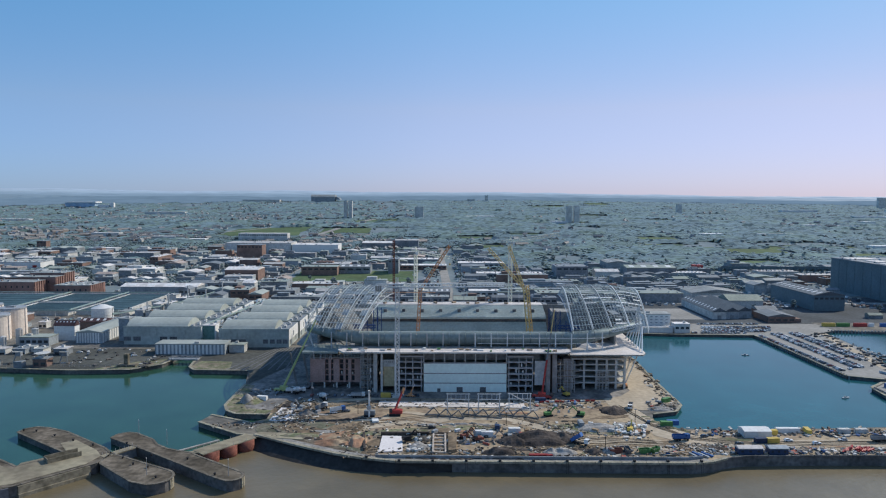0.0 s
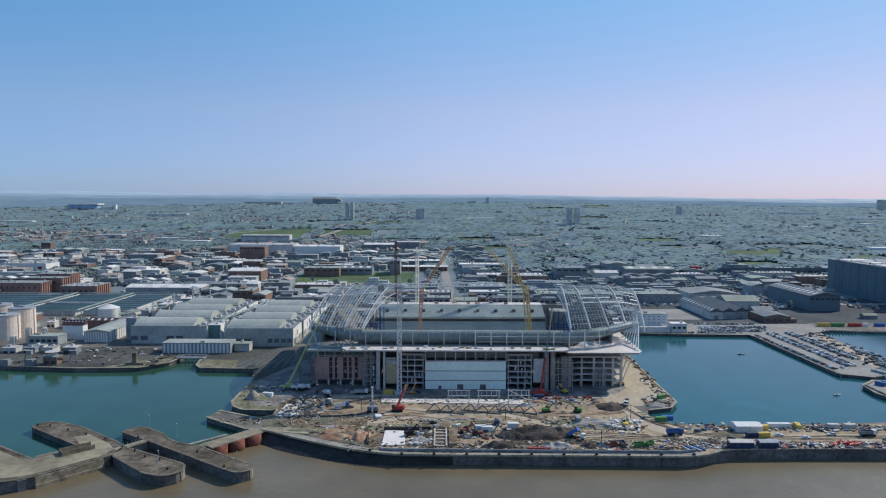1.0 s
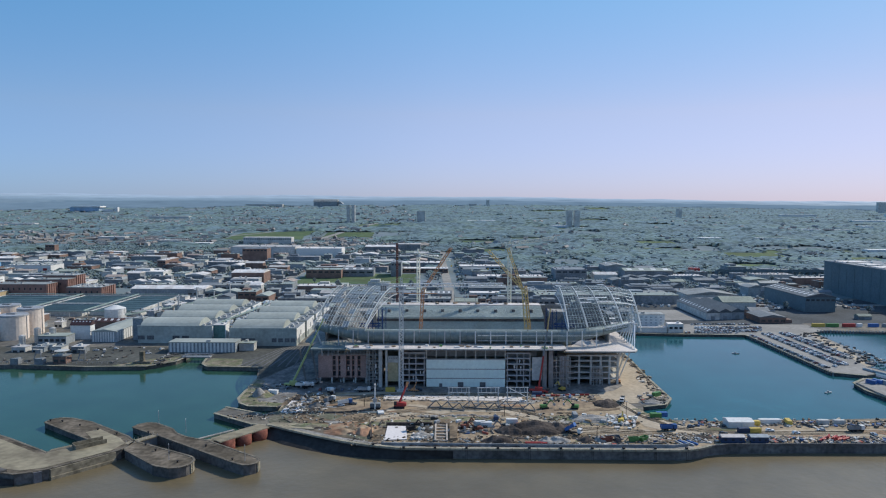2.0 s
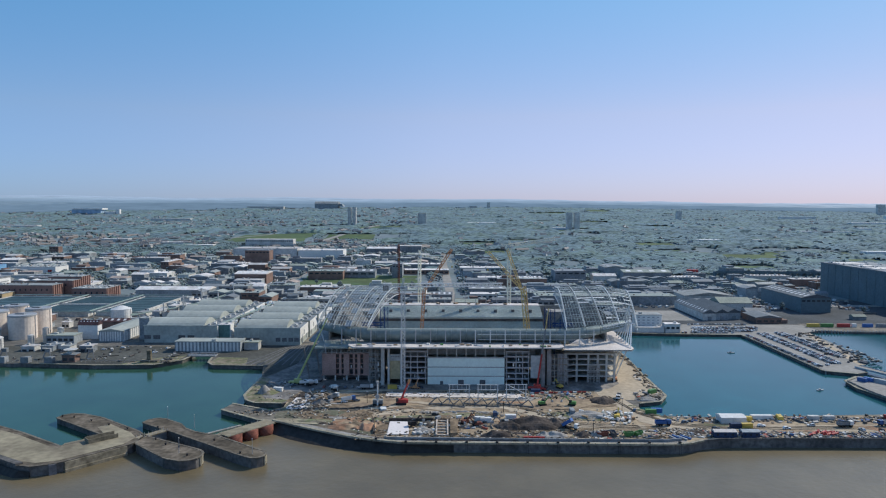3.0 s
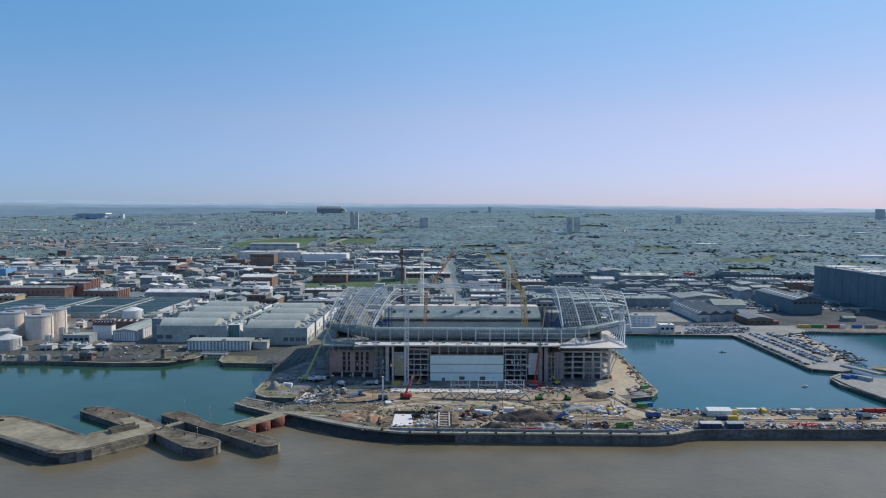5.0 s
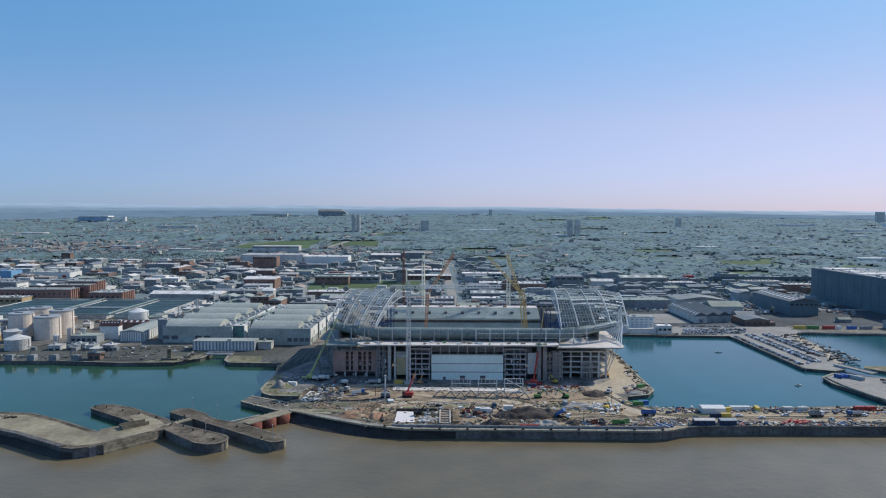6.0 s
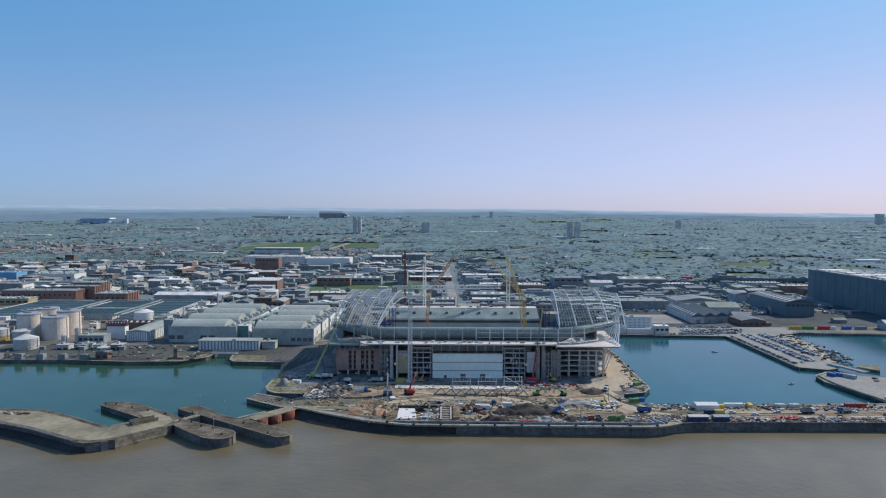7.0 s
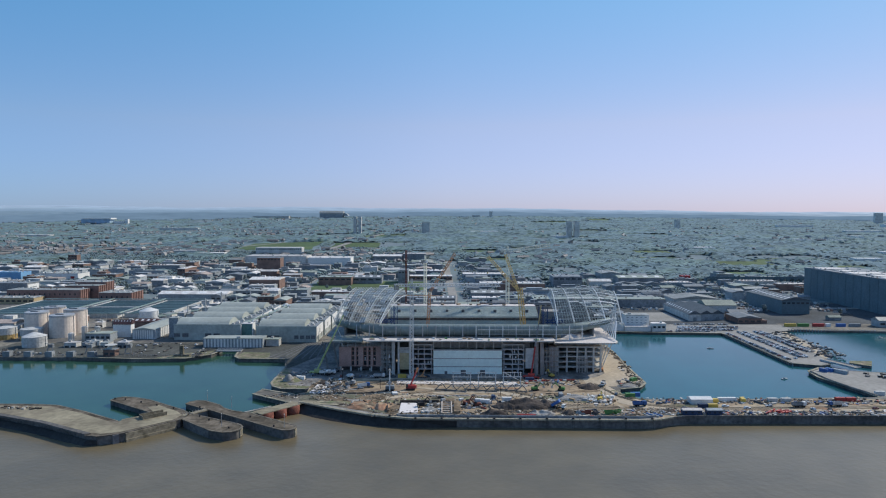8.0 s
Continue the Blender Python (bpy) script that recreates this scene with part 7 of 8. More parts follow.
building(306, 330, 38, 30, 9, M_LWALL, M_OLIVE, "old shed with an olive pitched roof", "gable", 5, "x", name="dock_shed")
building(285, 385, 60, 40, 10, M_LWALL, M_GROOF, "grey-roofed shed near the dock", "gable", 4, "y", name="dock_shed")
building(316, 283, 21, 14, 6.5, M_BRICK, M_DROOF, "small brick pump house", "gable", 3, "x", name="pump_house", wins=2)
building(394, 318, 34, 98, 17, M_GREAT, M_SLATE, "long dark brick warehouse with roof lights", "gable", 4, "y", name="dock_warehouse", lights=10, wins=6)
building(435, 548, 30, 30, 9, M_DWALL, M_OLIVE, "small dark shed with a mossy roof", "gable", 2, "y", name="dock_shed")
building(424, 268, 14, 8, 3.5, M_DWALL, M_OLIVE, "low hut with a pale mossy roof", "gable", 2, "x", name="hut")
ob = building(517, 290, 70, 211, 43, M_GREAT, M_DROOF, "huge dark brick tobacco-style warehouse block", name="brick_warehouse")
for k in range(12):
    part("pilaster", Shape().box(-0.4, -0.02, 3 + k * 17.2, 5 + k * 17.2, 0, 43.5), M_GREAT, ob)
for k in range(36):
    part("window_slot", Shape().box(-0.10, -0.02, 7.2 + k * 5.73, 8.6 + k * 5.73, 5, 40), M_GREAT, ob)
part("cornice", Shape().box(-0.6, -0.02, 0, 211, 42.4, 43.6), M_GREAT, ob)
for k in range(5):
    part("roof_strip", Shape().box(3 + (k % 2) * 9, 30 + (k % 3) * 10, 12 + k * 40, 40 + k * 40, 44.6, 45.4), M_LROOF, ob)
ob = building(173, 204, 25, 14, 15, M_WPAINT, M_GROOF, "white accommodation block by the dock", name="office_block")
for i in range(5):
    for j in range(5):
        part("window", Shape().box(1.5 + i * 4.7, 3.6 + i * 4.7, -0.1, -0.02, 2.2 + j * 2.8, 3.1 + j * 2.8), M_BWALL, ob)
building(170, 193, 27, 9, 4.5, M_WPAINT, M_LROOF, "low white cabin row by the dock", name="office_block")
building(198, 192, 14, 10, 8, M_WPAINT, M_LROOF, "small white cabin block by the dock", name="office_block", wins=3)
building(146, 196, 24, 8, 7, M_WPAINT, M_LROOF, "long white quayside store", name="store")
ob = building(452, 222, 24, 14, 7, M_BWALL, M_GROOF, "pale blue boathouse on the far basin", "gable", 3, "x", name="boathouse", wins=3)


def viaduct(x, y, spans, span, deck, label):
    """A row of round arches on piers, carrying a line along x."""
    ob = thing("viaduct", label, "viaduct", x, y, terrain(x, y) - 1.5)
    n, depth, rad = 8, 8.0, span * 0.38
    for k in range(spans):
        s = Shape()
        c = span * (k + 0.5)
        for face in (0, depth):
            for i in range(n + 1):
                a = math.pi * i / n
                px, pz = c - rad * math.cos(a), deck * 0.5 + rad * math.sin(a) * 0.8
                edge = span * (k + i / n)
                s.v += [(px, face, pz), (edge, face, deck)]
        m = 2 * (n + 1)
        for i in range(n):
            q = 2 * i
            s.f += [(q, q + 2, q + 3, q + 1), (m + q, m + q + 1, m + q + 3, m + q + 2), (q, m + q, m + q + 2, q + 2), (q + 1, q + 3, m + q + 3, m + q + 1)]
        s.m = [0] * len(s.f)
        part("arch", s, M_GREAT, ob)
        part("pier", Shape().box(span * k - span * 0.12, span * k + span * 0.12, 0, depth, -4, deck * 0.5).box(span * k - span * 0.12, span * k + span * 0.12, 0.3, depth - 0.3, deck * 0.5, deck - 0.3), M_GREAT, ob)
    part("parapet", Shape().box(0, spans * span, -0.3, 0.3, deck, deck + 1.2), M_GREAT, ob)
    return ob


viaduct(436, 668, 24, 11.0, 11.0, "dark brick railway viaduct with round arches")

# ---- quays: north bridge, spit bridge, boats ----
ob = thing("swing_bridge", "low iron footbridge across the dock passage", "bridge", -208, 84, 0)
part("deck", Shape().box(-11, 11, -2.5, 2.5, 0.1, 0.9), M_GSTEEL, ob)
for s in (-1, 1):
    part("parapet", Shape().truss((-11, s * 2.6, 1.6), (11, s * 2.6, 1.6), 1.3, 0.18), M_GSTEEL, ob)
ob = thing("road_bridge", "blue-railed steel bridge over the dock passage", "bridge", 303, 37, 0.3, -71)
part("deck", Shape().box(-16, 16, -3.6, 3.6, 0, 0.8), M_ROAD, ob)
for s in (-1, 1):
    part("girder", Shape().box(-16, 16, s * 3.8 - 0.15, s * 3.8 + 0.15, 0, 1.3), mat("pale_blue_paint", (0.33, 0.39, 0.43), 0.5), ob, "pale blue girder")
solid("island", Shape().prism([(314, 43), (319, 51), (337, 50), (325, 31)], -9, 0.2, 0, 1), [M_STONE, M_SCRUB], "small stone island with weeds in the basin", "island", kind="structure")
for x, y, rz in ((238, -4, 20), (227, 112, -15), (420, 170, 10)):
    ob = thing("boat", "small grey work boat moored in the dock", "boat", x, y, -2.0, rz, "boats")
    ob.scale = (0.75, 0.75, 0.75)
    hull = Shape().prism([(-3.6, -1.0), (2.0, -1.1), (4.0, 0), (2.0, 1.1), (-3.6, 1.0)], -0.3, 0.8)
    part("hull", hull, M_GSTEEL, ob)
    part("wheelhouse", Shape().box(-1.4, 0.2, -0.6, 0.6, 0.8, 1.7), M_LWALL, ob)
s = Shape()
for i in range(40):
    s.obox((265.2 - 2.5 * math.sin(i * 0.1) + 0.12 * i, 10 - i * 1.8, 0.7), (1.4, 1.0, 1.2), 0.1 * i)
solid("quay_blocks", s, M_GRAVEL, "row of rough stone blocks along the spit edge", "blocks", kind="stuff")
s = Shape()
for i in range(44):
    s.tube(266.4, 40 + i * 3.1, -2, 0.7, 0.5, n=8)
for i in range(30):
    s.tube(345 + i * 3, 203 - 0.2 * i, -2, 1.0, 0.6, n=8)
solid("timber_piles", s, M_DWALL, "row of dark timber fender piles along the quay", "piles", kind="stuff")
sheet("pavement", [(267, 172), (267.5, 43), (286, 34.5), (295, 39), (303, 61), (321, 91), (329, 132), (336, 196), (352, 206), (352, 238), (216, 238), (216, 188), (266, 184)], 0.06, M_LOT, "pale asphalt of a car storage quay", "pavement", 0.1)
sheet("pavement", [(134, 206), (214, 206), (214, 240), (352, 240), (352, 246), (660, 246), (660, 420), (134, 420)], 0.045, M_BLACKTOP, "dark tarmac yards behind the docks", "pavement", 0.1)
sheet("yard", [(206, 262), (256, 262), (256, 330), (206, 330)], 0.07, M_LOT, "bare pale concrete yard beside the sheds", "pavement", 0.1)
sheet("road", [(303, 60), (310, 62), (336, 190), (330, 196)], 0.10, M_HAUL, "pale roadway along the car storage quay", "road", 0.1)
sheet("pavement", [(270, -40), (264, -6), (267, 12), (280, 23), (297, 14), (330, 6), (420, 6), (420, -60), (275, -60)], 0.06, M_LOT, "pale worn concrete on the spit", "pavement", 0.1)
sheet("pavement", [(-330, 58), (-278, 54), (-236, 56), (-221, 71), (-219, 120), (-420, 122), (-420, 60)], 0.06, M_TARMAC, "weathered tarmac of the north quay", "pavement", 0.1)
sheet("pavement", [(-194, 82), (-190, 57), (-152, 55), (-141, 18), (-117, 90), (-117, 126), (-199, 126), (-197, 82)], 0.08, M_TARMAC, "dark worn tarmac with old rails beside the sheds", "pavement", 0.1)
sheet("scrub_patch", [(-262, 55), (-236, 57), (-222, 71), (-221, 86), (-240, 78)], 0.10, M_SCRUB, "mossy corner of the quay", "ground", 0.1)
sheet("scrub_patch", [(-196, 63), (-189, 56), (-165, 55), (-170, 78), (-194, 80)], 0.10, M_SCRUB, "mossy corner of the quay", "ground", 0.1)
# dark strips draw both the old rails and the roof lattice's shadow lines
for i in range(9):
    sheet("rail_track", [(-168 + i * 6, 54), (-166.9 + i * 6, 54), (-146 + i * 2.2, 128), (-146.7 + i * 2.2, 128)], 0.12, M_DARK, "dark strip for worn quay rails and painted roof shadows", "rail", 0.1)
litter("stored_goods", "crates, vans and plant on the north quay", 150, [(-420, -240, 62, 76), (-330, -250, 80, 120), (-420, -380, 62, 90), (-235, -225, 60, 95)], (0.6, 2.2), M_SCRAP, seed=9)
ob = thing("concrete_block", "pale concrete pillar block on the north quay", "block", -242, 64, 0)
part("pillar", Shape().box(-1.5, 1.5, -1.4, 1.4, 0, 9), M_OLDCONC, ob)
part("plinth", Shape().box(-6, 7, -2.4, 2.4, 0, 1.6), M_OLDCONC, ob)
for i in range(5):
    solid("quay_ramp", Shape().prism([(-392 + i * 18, 58), (-386 + i * 18, 58), (-386 + i * 18, 63)], 0, 4.6), M_DWALL, "dark steel wedge ramp on the quay edge", "ramp", "quay ramps")
litter("rubble", "dark junk, boats and sheds on the basin's shore", 220, [(306, 334, 100, 196), (300, 330, 66, 120), (290, 420, -10, 6)], (0.8, 2.8), M_SCRAP, seed=10)


# ---- cars ----
def make_car(x, y, rz):
    body = Shape().box(-2.1, 2.1, -0.85, 0.85, 0.3, 0.85)
    body.add([(-1.9, -0.8, 0.85), (0.9, -0.8, 0.85), (0.9, 0.8, 0.85), (-1.9, 0.8, 0.85), (-1.5, -0.65, 1.45), (0.1, -0.65, 1.45), (0.1, 0.65, 1.45), (-1.5, 0.65, 1.45)],
             [(4, 5, 6, 7), (0, 1, 5, 4), (1, 2, 6, 5), (2, 3, 7, 6), (3, 0, 4, 7)])
    ob = tagged(new("car", body.mesh("car", M_CARS)), "parked car in a crowded row on the dock quay", "car", "cars parked on the quay")
    ob.matrix_basis = pose(x, y, 0.12, 0, 0, rz)
    g = Shape().add([(0.92, -0.72, 0.88), (0.92, 0.72, 0.88), (0.16, 0.6, 1.4), (0.16, -0.6, 1.4)], [(0, 1, 2, 3)])
    part("glazing", g.box(-1.5, 0.2, -0.79, 0.79, 0.95, 1.3), M_GLASS, ob)
    wm = Shape().tube(0, 0, -0.1, 0.1, 0.32, n=8).mesh("wheel", M_BLACK)
    for a in (-1.3, 1.3):
        for s in (-1, 1):
            w = part("wheel", wm, M_BLACK, ob)
            w.matrix_basis = pose(a, s * 0.82, 0.32, 90)
    return ob


car = make_car(279, 60, 90)
r = random.Random(11)
spots = []
for x, near, far, turn in ((270.6, 52, 178, 0), (285.3, 60, 187, 0), (290.4, 62, 187, 180), (303.6, 88, 190, 0), (308.7, 93, 190, 180)):
    for k in range(int((far - near) / 2.6)):
        spots.append((x, far - k * 2.6, turn))
for yy, x0, n in ((191, 214, 17), (198, 226, 20), (203.4, 230, 22), (214, 232, 22), (219.4, 234, 22), (235, 236, 20)):
    for k in range(n):
        spots.append((x0 + k * 3.0, yy, 90))
rest, rest_glass, kept = Shape(), Shape(), 0


def far_car(x, y, a):
    """A parked car of the joined rest."""
    c, q = math.cos(radians(a)), math.sin(radians(a))
    for mesh, shape in ((car.data, rest), (car.children[0].data, rest_glass)):
        shape.add([(x + v.co.x * c - v.co.y * q, y + v.co.x * q + v.co.y * c, 0.12 + v.co.z) for v in mesh.vertices], [tuple(p.vertices) for p in mesh.polygons])


for x, y, a in spots:
    if r.random() < 0.93:
        if y < 188 and kept < 255:
            copy_thing(car, pose(x + r.uniform(-0.3, 0.3), y + r.uniform(-0.2, 0.2), 0.12, 0, 0, a + r.uniform(-4, 4)))
            kept += 1
        else:
            far_car(x, y, a + r.uniform(-4, 4))
for k in range(9):
    copy_thing(car, pose(-330 + r.uniform(0, 90), 100 + r.uniform(-6, 14), 0.1, 0, 0, r.uniform(0, 360)))
for k in range(14):
    copy_thing(car, pose(-95 + k * 5 + r.uniform(-1, 1), -9 + r.uniform(-1, 2), 0.1, 0, 0, r.choice((0, 90, 180))))
for x, y, a in ((116, -100, 100), (-76, -43, 10), (-69, -40, 15), (-100, -17, 80), (-93, -20, 60), (-116, -5, 40), (-124, 0, 20), (34, -34, 5), (52, -29, 95), (98, -58, 70), (120, -80, 20), (133, -91, 10), (160, -86, 0), (172, -90, 5), (188, -85, 178), (212, -92, 90), (222, -93, 80), (236, -84, 0), (252, -90, 20), (-20, -68, 5), (16, -66, 80)):
    copy_thing(car, pose(x, y, 0.14, 0, 0, a))
for k in range(40):
    far_car(-430 + (k % 20) * 3.2, 424 + (k // 20) * 6 - 9, 90)
ob = tagged(thing("distant_cars", "distant parked cars in tight rows", "cars"), kind="stuff")
tagged(part("body", rest, M_CARS_FAR, ob), kind="stuff")
tagged(part("glazing", rest_glass, M_GLASS, ob), kind="stuff")

def pallet_stack(x, y, rz, tiers, paint):
    """Bundles strapped in tiers on bearers."""
    ob = thing("pallet_stack", "strapped pale bundles stacked on timber bearers", "pallet stack", x, y, 0.14, rz, "bundles stored on the site")
    for a in (-1.1, 0, 1.1):
        part("bearer", Shape().box(a - 0.12, a + 0.12, -0.6, 0.6, 0, 0.2), M_TIMBER, ob)
    for k in range(tiers):
        part("crate", Shape().box(-1.5 + 0.08 * k, 1.5 - 0.06 * k, -0.55, 0.55, 0.2 + k * 0.5, 0.66 + k * 0.5), paint, ob)
    for a in (-0.8, 0.8):
        part("strap", Shape().box(a - 0.04, a + 0.04, -0.57, 0.57, 0.2, 0.2 + tiers * 0.5), M_BLACK, ob)


r = random.Random(77)
for j in range(5):
    for i in range(5):
        if r.random() < 0.85:
            pallet_stack(78.5 + i * 3.4 - j * 0.5 + r.uniform(-0.4, 0.4), -62.5 - j * 3.4 + r.uniform(-0.5, 0.5), r.choice((80, 90, 0, 95)) + r.uniform(-8, 8), r.randint(1, 3), (M_SLABW, M_SEAT, M_LWALL, M_STEEL)[(i + j) % 4])

# ---- city inland ----
def clear(x, y, w, d, taken):
    for a, b, c, e in taken:
        if x < a + c + 4 and a < x + w + 4 and y < b + e + 4 and b < y + d + 4:
            return False
    return True


taken = []
for o in scene.objects:
    if o.parent is None and o.type == "EMPTY" and o.location.y > 120:
        kids = [c for c in o.children if c.name.startswith(("wall", "cover", "shell"))]
        for c in kids:
            bb = c.bound_box
            taken.append((o.location.x + bb[0][0], o.location.y + bb[0][1], bb[6][0] - bb[0][0], bb[6][1] - bb[0][1]))
taken += [(-110, 0, 225, 176), (-250, 553, 205, 130), (-14, 380, 18, 1500), (-640, 260, 300, 150), (500, 280, 90, 230), (200, 244, 62, 100), (340, 240, 60, 75), (430, 655, 280, 26), (-640, 415, 200, 90)]
r = random.Random(21)
made = 0
for _ in range(5000):
    if made >= 270:
        break
    y = 185 + 800 * r.random() ** 1.0
    half = 0.7 * (y + 520)
    x = r.uniform(-half, half)
    if (x > 60 and y > 700) or (x < -60 and y > 930) or y < 235 and x > -150 or (x > 120 and y < 245) or (-150 < x < 130 and y < 200) or (-300 < x < -130 and y < 285) or (x > 330 and y < 430):
        continue
    w, d = r.choice((r.uniform(14, 34), r.uniform(26, 74))), r.uniform(12, 34)
    if not clear(x, y, w, d, taken):
        continue
    taken.append((x, y, w, d))
    h = r.choice((5, 6, 7, 8, 9, 11))
    # mostly dark walls, and dark roofs eastward: shade and backlight in the colours
    west = x < -40
    wall = r.choice((M_LWALL, M_BRICK, M_DWALL, M_DWALL, M_DWALL, M_BWALL)) if west else r.choice((M_DWALL, M_DWALL, M_DWALL, M_BRICK, M_BWALL))
    roof = r.choice((M_LROOF, M_BROOF, M_GROOF, M_LROOF, M_OLIVE, M_DROOF, M_PINKROOF)) if west else r.choice((M_DROOF, M_DROOF, M_DROOF, M_GROOF, M_OLIVE))
    k = r.choice(("flat", "gable", "flat"))
    tint = {M_LWALL.name: "pale", M_BRICK.name: "brick", M_BWALL.name: "blue-grey", M_DWALL.name: "dark"}[wall.name]
    rt = {M_LROOF.name: "white", M_GROOF.name: "grey", M_OLIVE.name: "olive", M_DROOF.name: "dark slate", M_BROOF.name: "green-grey", M_PINKROOF.name: "pinkish brown"}[roof.name]
    building(x, y, w, d, h, wall, roof, f"{tint} industrial unit with a {rt} {'pitched' if k == 'gable' else 'flat'} roof", k, 2.5, "x" if w > d else "y",
             wins=(int(w / 6) if y < 420 else 0), name="industrial_unit", group="industrial estate", rz=r.uniform(-3, 3))
    made += 1

junk = Shape()
r = random.Random(61)
for _ in range(11000):
    y = 245 + 720 * r.random()
    half = 0.68 * (y + 500)
    x = r.uniform(-half, half)
    if (x > 90 and y > 680) or -120 < x < 120 and y < 200 or x > 100 and y < 245 or x > 230 and y < 340 or -310 < x < -120 and y < 285:
        continue
    if not clear(x + 1, y + 1, -2, -2, taken):
        continue
    a, b, c = r.uniform(1.6, 5.5), r.uniform(1.4, 2.6), r.uniform(1.3, 2.8)
    junk.obox((x, y, (terrain(x, y) if y > 424 else 0) + c * 0.45), (a, b, c), r.choice((0, 1.57)) + r.uniform(-0.1, 0.1))
solid("yard_clutter", junk, M_YARD, "vans, skips, pallets and bins standing about the works yards", "clutter", kind="stuff")

vents = Shape()
r = random.Random(62)
for x, y, w, d, z in FLAT_ROOFS:
    if w < 9 or y > 880 or y < 240:
        continue
    if r.random() < 0.25:
        n = int(w / r.uniform(5, 8))
        for i in range(n):
            for j in range(max(1, int(d / 12))):
                vents.obox((x + w * (i + 0.5) / n, y + d * (j + 0.5) / max(1, int(d / 12)), z + 0.25), (1.6, r.uniform(3, 5), 0.5), 0)
    for _ in range(int(1 + w * d / 280)):
        vents.obox((x + r.uniform(1.5, w - 1.5), y + r.uniform(1.5, d - 1.5), z + 0.5), (r.uniform(0.8, 2.6), r.uniform(0.8, 2.2), r.uniform(0.8, 2.0)), 0)
solid("roof_vents", vents, M_YARD, "small vents, rooflights and plant boxes on the works roofs", "vents", kind="stuff")
walls = Shape()
for _ in range(420):
    y = 250 + 680 * r.random()
    half = 0.66 * (y + 500)
    x = r.uniform(-half, half)
    if (x > 90 and y > 680) or -120 < x < 120 and y < 200 or x > 100 and y < 245 or -310 < x < -120 and y < 285 or not clear(x - 6, y - 2, 12, 4, taken):
        continue
    z = terrain(x, y) if y > 424 else 0
    walls.obox((x, y, z + 0.9), (r.uniform(8, 26), 0.4, 2.2), r.choice((0, 0, 1.57)) + r.uniform(-0.05, 0.05))
solid("yard_walls", walls, M_YARD, "low yard walls and hoardings round the works", "walls", kind="stuff")

# streets and fields
def strip(points, w, material, label, name="road", lift=0.35, category="road"):
    s = Shape()
    pts = []
    for (ax, ay), (bx, by) in zip(points, points[1:]):
        n = max(1, int(math.hypot(bx - ax, by - ay) / 25))
        pts += [(ax + (bx - ax) * i / n, ay + (by - ay) * i / n) for i in range(n)]
    pts.append(points[-1])
    for i, (x, y) in enumerate(pts):
        a, b = pts[max(0, i - 1)], pts[min(len(pts) - 1, i + 1)]
        d = Vector((b[1] - a[1], a[0] - b[0])).normalized() * w / 2
        for q in (-1, 1):
            s.v.append((x + q * d.x, y + q * d.y, terrain(x, y) + lift))
    s.f = [(2 * i, 2 * i + 1, 2 * i + 3, 2 * i + 2) for i in range(len(pts) - 1)]
    s.m = [0] * len(s.f)
    ob = solid(name, s, material, label, category, kind="structure")
    mod = ob.modifiers.new("thickness", "SOLIDIFY")
    mod.thickness = 0.3
    return ob


strip([(-6, 300), (-6, 500), (-14, 800), (-20, 1200), (-60, 1750)], 13, M_ROAD, "straight street running inland")
strip([(-340, 1200), (-300, 1380), (-235, 1700), (-180, 2000)], 16, M_ROAD, "wide street climbing the ridge")
strip([(-900, 440), (-300, 405), (60, 368), (700, 372)], 12, M_ROAD, "dock road along the sheds")
strip([(-700, 1250), (-520, 1420), (-380, 1620)], 14, M_ROAD, "street between terraces")
strip([(-1200, 560), (-500, 540), (0, 545), (600, 548)], 11, M_ROAD, "cross street of the industrial estate")
strip([(-260, 440), (-255, 640), (-240, 900)], 11, M_ROAD, "street running inland between works")


def field(x0, x1, y0, y1, label, material=M_GRASS):
    n, k = 16, 10
    s = Shape()
    for j in range(k + 1):
        for i in range(n + 1):
            u, v = 2 * i / n - 1, 2 * j / k - 1
            q = 1 + 0.12 * noise.noise(Vector((x0 + u * 3, y0 + v * 3, 0.5)))
            x, y = (x0 + x1) / 2 + u * q * (x1 - x0) / 2, (y0 + y1) / 2 + v * q * (y1 - y0) / 2
            s.v.append((x, y, terrain(x, y) + 0.25))
    s.f = [(j * (n + 1) + i, j * (n + 1) + i + 1, (j + 1) * (n + 1) + i + 1, (j + 1) * (n + 1) + i) for j in range(k) for i in range(n)]
    s.m = [0] * len(s.f)
    return solid("field", s, material, label, "field", kind="structure")


field(-238, -52, 560, 676, "bright green mown field among the works")
FIELDS = [(-575, -370, 1230, 1460), (-330, -200, 1300, 1420), (-270, -150, 1560, 1700), (-1500, -1250, 1700, 1900), (330, 560, 2050, 2250)]
FIELDS += [(480, 680, 3330, 3480), (860, 990, 3560, 3860), (840, 900, 3020, 3140), (1210, 1290, 3330, 3430), (480, 570, 1880, 1990), (575, 690, 925, 1010), (30, 120, 1010, 1060)]
r = random.Random(81)
for _ in range(34):
    y = 760 + 2200 * r.random() ** 1.4
    x = r.uniform(-0.2, 0.62) * (y + 500)
    w, d = r.uniform(25, 90), r.uniform(18, 60)
    FIELDS.append((x, x + w, y, y + d))
for f in FIELDS:
    field(*f, "green park field on the slope")


